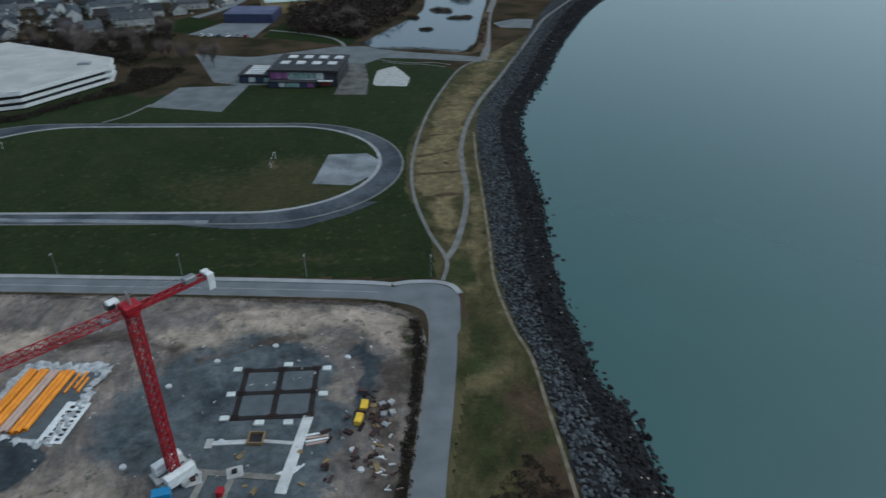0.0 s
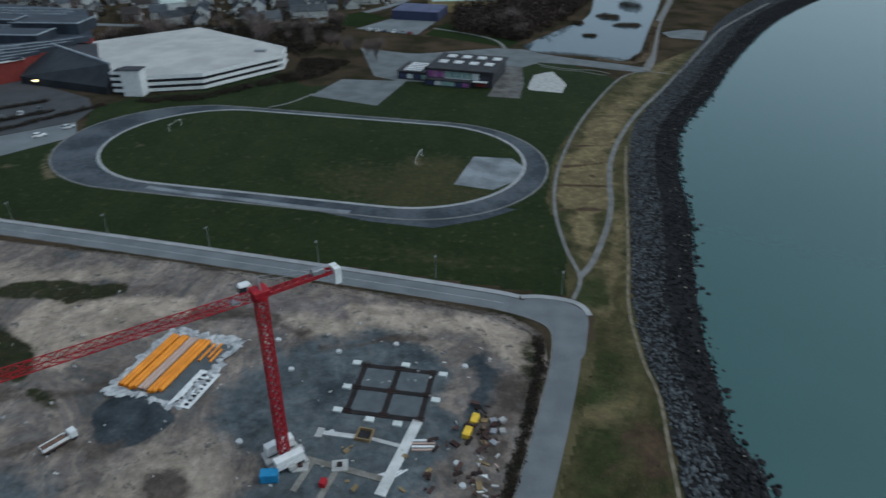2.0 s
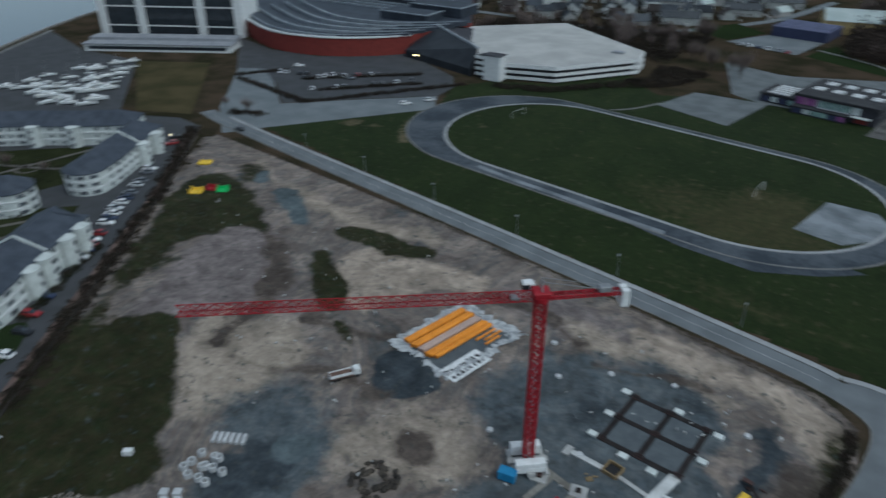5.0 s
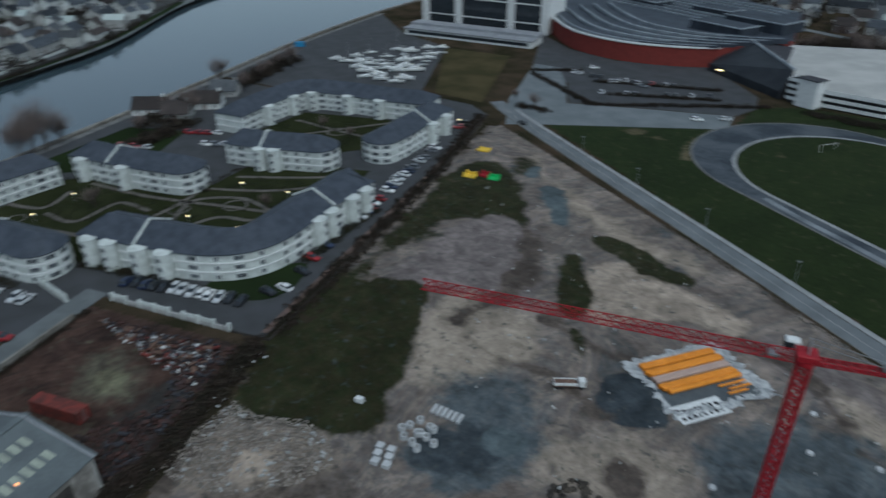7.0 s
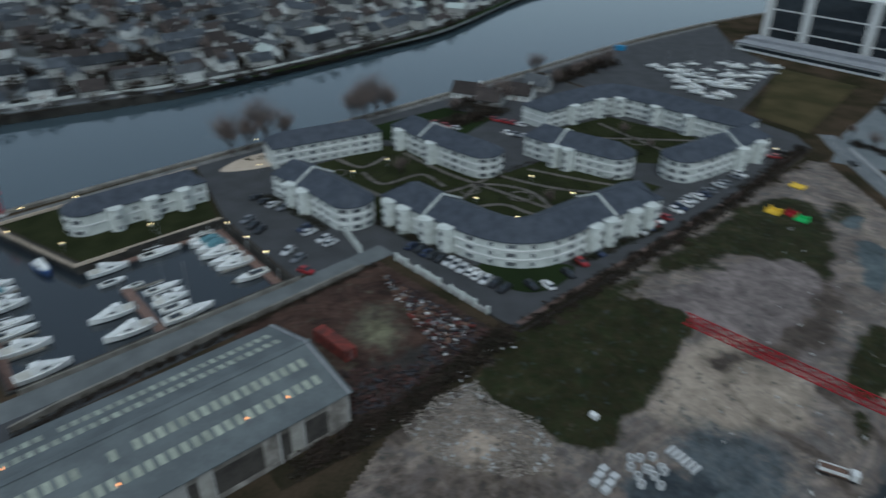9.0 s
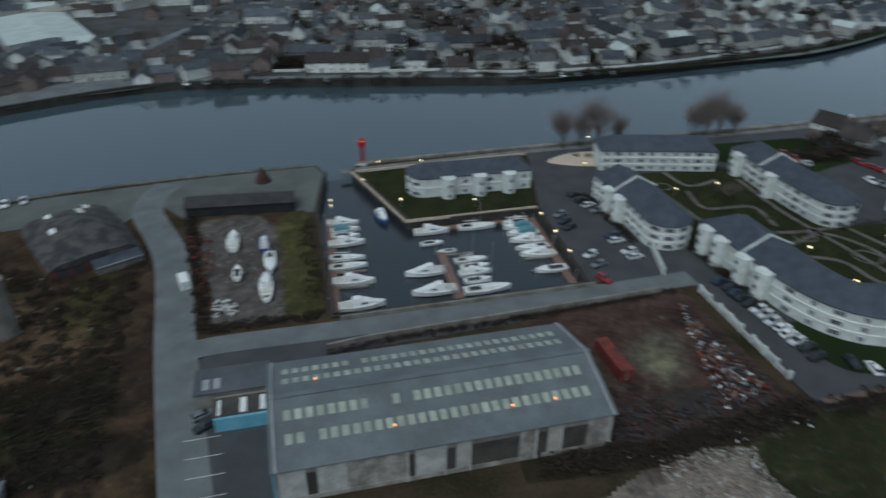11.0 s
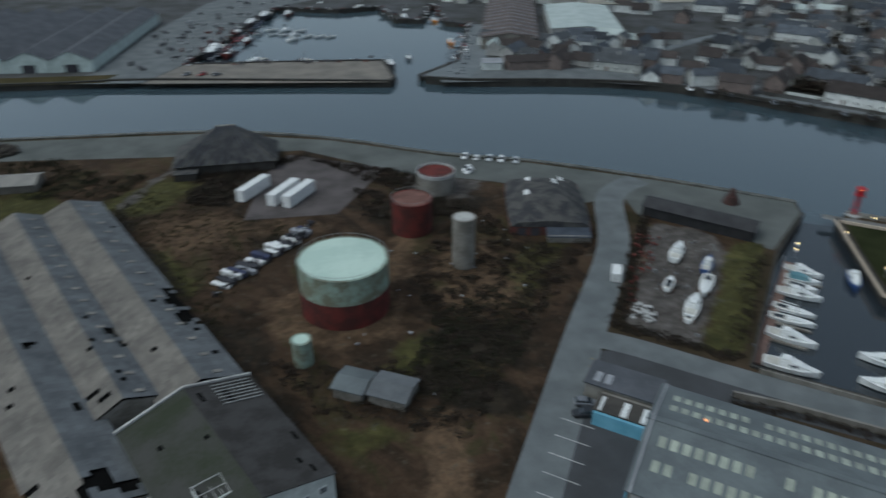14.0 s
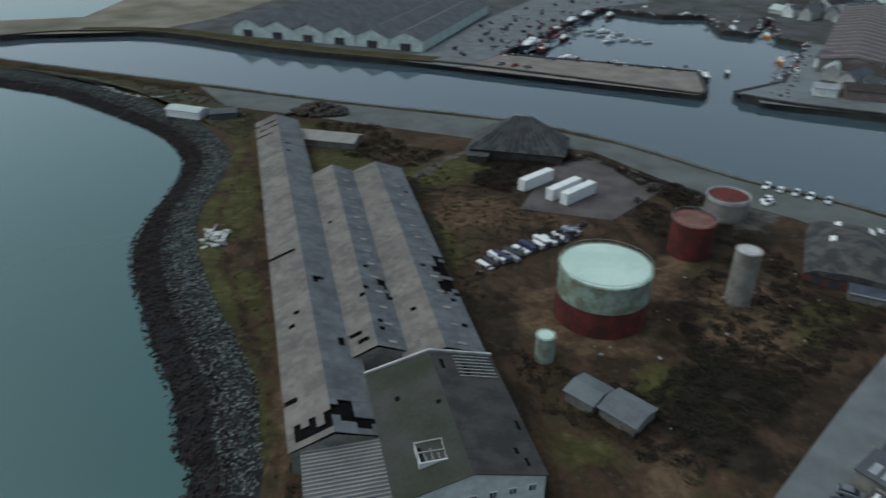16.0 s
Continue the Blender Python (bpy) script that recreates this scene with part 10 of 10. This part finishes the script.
def goal(x, y, turn):
    ob = thing("football_goal", "white football goal frame on grass", "goal", x, y, .03, turn, group="football goals")
    bm = bmesh.new()
    beam(bm, (0, -3.66, 0), (0, -3.66, 2.44), .06, 6)
    part("post", bm, WHITE, ob)
    bm = bmesh.new()
    beam(bm, (0, 3.66, 0), (0, 3.66, 2.44), .06, 6)
    part("post", bm, WHITE, ob)
    bm = bmesh.new()
    beam(bm, (0, -3.66, 2.44), (0, 3.66, 2.44), .06, 6)
    part("crossbar", bm, WHITE, ob)


goal(-110.5, 231, -9), goal(-20.3, 207, -9)


def street_lamp(x, y, h, turn, lit=False):
    key = (h, lit)
    if key in lamp_made:
        return copy_thing(lamp_made[key], pose(x, y, .03, 0, 0, turn))
    ob = thing("street_lamp", "slim steel street lamp at the road" if not lit else "low garden lamp, lit warm yellow", "lamp", x, y, .03, turn, group="street lamps" if not lit else "garden lamps")
    bm = bmesh.new()
    tube(bm, .07, 0, .045, h, 8)
    part("pole", bm, STEEL, ob)
    part("head", boxes((-.1, -.14, h - .05, .9, .14, h + .12)), STEEL if not lit else WHITE, ob)
    if lit:
        part("bulb", boxes((-.15, -.15, h + .13, .3, .15, h + .32)), LAMPGLOW, ob)
    lamp_made[key] = ob
    return ob


lamp_made = {}
for i in range(8):
    street_lamp(18.7 - 28.6 * i, 130.6 + 5.1 * i, 6, -100)
for x, y in ((-195, 5), (-203.5, 16), (-185, 58), (-171.6, 66.7), (-158.5, 48), (-171.7, 39), (-180.8, 20), (-175.7, 15.5), (-168.8, 10.5), (-203.7, -23.5), (-227, -27), (-158, -66), (-166, -47), (-180, -84), (-186, -72), (-164.5, -27.5),
             (-156, -21.5), (-147.5, -16), (-197.5, 142.5), (-166, -82), (-150, -84), (-147, -82)):
    street_lamp(x, y, 2.4, 30, True)
for i in range(6):
    o = raw("parking_line", [(0, 0, 0), (6.0, 0, 0), (6.0, .14, 0), (0, .14, 0)], [(0, 1, 2, 3)], SPILLED)
    o.matrix_basis = pose(-62.9 + 3.25 * i, -63.1 + 2.9 * i, .075, 0, 0, 125.5)
    tagged(o, "white painted parking bay line", "road marking", kind="structure")
for i in range(5):
    o = raw("parking_line", [(0, 0, 0), (4.0, 0, 0), (4.0, .14, 0), (0, .14, 0)], [(0, 1, 2, 3)], YELLOWLINE)
    o.matrix_basis = pose(-78.1 + 1.9 * i, -73.9 + 1.9 * i, .075, 0, 0, 127)
    tagged(o, "faded yellow parking bay line", "road marking", kind="structure")


def wall_run(name, a, b, label):
    """White gate wall with posts and openings."""
    x, y, L, t = frame_of(*a, *b)
    ob = thing(name, label, "wall", x, y, 0, t)
    part("plinth", boxes((-L / 2, -.2, 0, L / 2, .2, 1.0)), CONCRETE, ob)
    n = 8
    for i in range(n + 1):
        xx = -L / 2 + L * i / n
        part("pier", boxes((xx - .3, -.3, 0, xx + .3, .3, 2.0)), RENDERW, ob)
    for i in range(n):
        if i % 3 == 1:
            continue
        xx = -L / 2 + L * (i + .5) / n
        part("panel", boxes((xx - L / n / 2 + .3, -.12, 1.0, xx + L / n / 2 - .3, .12, 1.8)), RENDERW, ob)


wall_run("boundary_wall", (-144.2, 15.2), (-119, 33), "white rendered boundary wall with piers")
ribbon("site_kerb_wall", [(-119, 33), (-111.5, 38.5), (-165, 113), (-202, 159)], .3, 0, DARKSTONE, "low dark wall between estate and site", "wall", height=.45)
wall_run("entrance_wall", (-160.5, 2.5), (-149, 6.5), "pale curved entrance wall of the estate")
bm = bmesh.new()
tube(bm, 2.4, 0, 1.6, 2.2, 14)
tube(bm, 1.2, 2.2, .4, 4.6, 10)
tagged(part("wharf_winch", bm, RUST, None), "rusty old winch block on the wharf", "winch").location = (-158.2, -112, .045)
clumps("dock_gear_white", along(DOCK[1:17], 6.0, 3.0, 71, .5, 1.5), .9, CONCRETE_W, "pale crates and gear along the dock", "dock gear", seed=71)
clumps("dock_gear_red", along(DOCK[1:17], 8.0, 3.5, 73, .6, 1.6), .9, REDOXIDE, "rust-red nets and gear along the dock", "dock gear", seed=73)
clumps("dock_gear_dark", along(DOCK[1:17], 5.0, 4.0, 75, .6, 1.8) + along([(-150, -262), (-186, -330)], 3, 4, 76, .4, 1.2), 1.0, CHARCOAL, "dark pallets and gear along the dock", "dock gear", seed=75)


def junk(name, poly, count, material, label, seed, long=1.2, thick=.16):
    """Strewn bars, sheets and boxes of scrap, too many to count, in one mesh."""
    rnd = random.Random(seed)
    vs, fs = [], []
    for x, y, z, s in scatter(poly, count, seed):
        a, tilt = rnd.random() * math.tau, rnd.uniform(-.35, .35)
        L, W, H = long * rnd.uniform(.3, 1.0) * s, long * rnd.uniform(.12, .5) * s, thick * rnd.uniform(.5, 2.5)
        ca, sa, lift = math.cos(a), math.sin(a), rnd.random() ** 3 * .9
        k = len(vs)
        for px, py, pz in ((-1, -1, 0), (1, -1, 0), (1, 1, 0), (-1, 1, 0), (-1, -1, 1), (1, -1, 1), (1, 1, 1), (-1, 1, 1)):
            qx, qy = px * L, py * W
            vs.append((x + qx * ca - qy * sa, y + qx * sa + qy * ca, .04 + max(0, lift + px * tilt * L) + pz * H))
        fs += [tuple(k + i for i in f) for f in ((4, 5, 6, 7), (0, 1, 5, 4), (1, 2, 6, 5), (2, 3, 7, 6), (3, 0, 4, 7))]
    return tagged(raw(name, vs, fs, material), label, "scrap", kind="stuff")


HEAP = [(-137, 11.5), (-114, 29), (-105, 22), (-113, 19), (-127, 14)]
EDGE = [(-140, 11), (-112, 32), (-93, 12), (-90, 4), (-99, 6), (-105, 17), (-113, 20), (-127, 15.5)]
junk("steel_scrap", HEAP, 90, STEEL, "grey steel scrap strewn over the yard", 101, .6)
junk("dark_scrap", EDGE, 240, CHARCOAL, "dark oily scrap strewn over the yard", 102, .6)
junk("red_scrap", HEAP, 34, REDOXIDE, "dark red painted scrap in the yard", 103, .8)
junk("rust_scrap", EDGE, 260, RUST, "rusty bars and sheets in the yard", 104, .8)
junk("white_scrap", HEAP, 26, WHITE, "white goods and panels in the heap", 105, .55)
junk("timber_scrap", HEAP, 60, TIMBER, "broken brown timber in the heap", 106, 1.3)
junk("orange_scrap", [(-122, 18), (-116, 22), (-113, 19), (-119, 15)], 12, REDCONT, "faded orange-red scrap in the heap", 107, 1.0)
junk("bank_litter", [(-112, 36), (-98, 20), (-88, 8), (-84, 4), (-90, 14), (-106, 36)], 18, CONCRETE_W, "pale litter on the bank", 108, .4)
junk("site_bars", [(-8, 74), (4, 72), (5, 92), (-2, 96), (-8, 86)], 40, RUST, "rusty bars and offcuts on the site", 109, .9)
junk("site_boards", [(-28, 72), (2, 72), (4, 92), (-26, 84)], 14, TIMBERY, "pale boards strewn on the site", 110, .9)
junk("site_litter", [(-150, 120), (-100, 128), (-30, 122), (6, 112), (2, 72), (-40, 64), (-82, 50), (-96, 78)], 150, CONCRETE, "small pale debris on the churned ground", 111, .35)
junk("rubble_slabs", RUBBLEAREA, 110, CONCRETE, "broken concrete slabs in the rubble", 112, .45)
junk("tank_yard_litter", [(-20, -104), (-46, -70), (-80, -96), (-110, -118), (-90, -150), (-60, -150), (-40, -130)], 26, GREYMETAL, "pale litter and sheets in the scrub", 113, .5)
junk("harbour_litter", [(-40, -340), (-66, -345), (-112, -420), (-160, -490), (-120, -520), (-60, -430)], 60, STEEL, "gear and crates on the harbour yard", 114, 1.4, .5)
junk("harbour_stacks", [(-20, -334), (-66, -345), (-112, -420), (-160, -490), (-100, -500), (-30, -390)], 40, CHARCOAL, "dark stacks and vehicles on the harbour yard", 115, 1.8, .7)
junk("harbour_red_gear", [(-30, -340), (-66, -345), (-112, -420), (-90, -440)], 25, REDOXIDE, "red crates on the harbour yard", 116, 1.8, .9)
junk("town_litter", [(-270, -130), (-300, -66), (-412, 62), (-516, 128), (-640, 60), (-600, -160), (-420, -320), (-310, -250)], 420, CONCRETE, "pale walls, vans and sheds among the houses", 117, 2.2, .9)
junk("suburb_litter", [(-300, 430), (-200, 404), (-110, 410), (-60, 480), (-50, 620), (-330, 640), (-480, 540)], 300, CONCRETE, "pale walls, vans and sheds among the houses", 118, 2.2, .9)
junk("wreck_timber", [(51, -145), (44, -147), (47, -158), (52, -156)], 26, CONCRETE, "pale broken planks of a wreck on the grass", 121, 1.6, .2)
junk("wreck_slab", [(49, -148), (46, -149), (48, -155), (50, -154)], 8, FRESHCONC, "pale slabs lying on the grass", 122, 1.8, .3)
clumps("pale_boulders", along([(134.6, -292.2), (114.6, -277), (99.4, -272.3)], 1.6, 1.2, 123, .6, 1.4), .7, CONCRETE, "row of pale boulders on the point", "rocks", seed=123)
clumps("soil_mound", [(x, y, max(0, 3.6 * (1 - math.hypot((x - 34) / 12, (y + 252) / 6))), s) for x, y, z, s in scatter([(46, -249), (40, -257), (30, -259), (22, -252), (24, -247), (36, -246)], 260, 124)], 1.3, BLACKHEAP, "dark brown overgrown mound", "mound", seed=124)
junk("boatyard_rust", [(-121, -109), (-125, -105), (-106, -90), (-98, -84), (-96, -86), (-108, -97)], 60, REDCONT, "rusty red gear along the boatyard edge", 131, .5, .3)
junk("boatyard_boards", [(-104, -84), (-98, -76), (-94, -80), (-99, -86)], 26, CONCRETE, "pale boards and slabs in the boatyard", 132, .9, .15)
junk("boatyard_gear", [(-126, -110), (-137, -95), (-101, -68), (-94, -79)], 50, STEEL, "grey gear strewn over the boatyard", 133, .35, .3)
junk("vehicle_row_scrap", [(-17, -130), (-22, -138), (-48, -155), (-44, -147)], 110, CHARCOAL, "dark scrap among the stripped vehicles", 119, .9, .4)
junk("vehicle_row_bits", [(-17, -130), (-22, -138), (-48, -155), (-44, -147)], 50, STEEL, "steel bits among the stripped vehicles", 120, .8, .3)

# ---- rock armour along the shore ----
def rock_spots(lo, hi, per_m, seed, t0, t1, sizes):
    rnd = random.Random(seed)
    out = []
    for i in range(len(SHORE) - 1):
        (ax, ay), (bx, by) = BANKTOP[i], BANKTOP[i + 1]
        (cx, cy), (dx, dy) = SHORE[i], SHORE[i + 1]
        if not (lo < ay < hi):
            continue
        n = int(per_m * math.hypot(bx - ax, by - ay) * max(6, math.hypot(cx - ax, cy - ay)) * (t1 - t0)) + 1
        for _ in range(n):
            u, t = rnd.random(), rnd.uniform(t0, t1)
            px, py = ax + (bx - ax) * u, ay + (by - ay) * u
            qx, qy = cx + (dx - cx) * u, cy + (dy - cy) * u
            out.append((px + (qx - px) * t, py + (qy - py) * t, WATER * t + .05, rnd.uniform(*sizes)))
    return out


clumps("armour_stones_upper", rock_spots(85, 560, 2.5, 51, .02, .55, (.35, 1.05)), .45, ROCK, "bank of grey armour rock above the tide line", "rocks", seed=51)
clumps("armour_stones_lower", rock_spots(85, 560, 2.0, 52, .36, 1.08, (.3, 1.05)), .46, WETROCK, "wet black rocks at the waterline", "rocks", seed=52)
clumps("armour_stones_south", rock_spots(-330, -64, 3.0, 53, .02, .6, (.3, .95)), .4, ROCKPALE, "bank of grey armour rock behind the sheds", "rocks", seed=53)
clumps("wet_stones_south", rock_spots(-330, -64, 2.2, 54, .42, 1.1, (.3, 1.0)), .46, WETWEED, "weedy dark brown wet rocks at the waterline", "rocks", seed=54)
clumps("submerged_stones", rock_spots(40, 300, .05, 55, 1.05, 1.2, (.5, 1.3)), .8, WETROCK, "dark rocks half under the water", "rocks", seed=55)
clumps("pale_wet_stones", rock_spots(60, 400, .05, 56, .72, 1.04, (.3, 1.0)), .3, SANDSTONE, "a few pale stones among wet rocks", "rocks", seed=56)
bank = thing("rock_revetment", "grey armour stones of the shore revetment", "rocks", 0, 0, 0)
base_rocks = []
for k in range(6):
    o = clumps("armour_stone", [(0, 0, 0, 1)], .56, ROCK, "", seed=60 + k, parent=bank)
    base_rocks.append(o)
rnd = random.Random(61)
spots = rock_spots(56, 88, 1.9, 62, .03, .55, (.5, 1.1))
rnd.shuffle(spots)
for i, (x, y, z, s) in enumerate(spots[:300]):
    m = pose(x, y, z, 0, 0, rnd.uniform(0, 360)) @ Matrix.Diagonal((s, s, s, 1))
    if i < 6:
        base_rocks[i].matrix_basis = m
    else:
        again(base_rocks[i % 6], bank, m)
clumps("armour_stones_near", spots[300:], .56, ROCK, "bank of grey armour rock near the road", "rocks", seed=63)
clumps("wet_stones_near", rock_spots(50, 88, 1.5, 64, .45, 1.1, (.4, 1.1)), .58, WETROCK, "wet black rocks at the waterline", "rocks", seed=64)
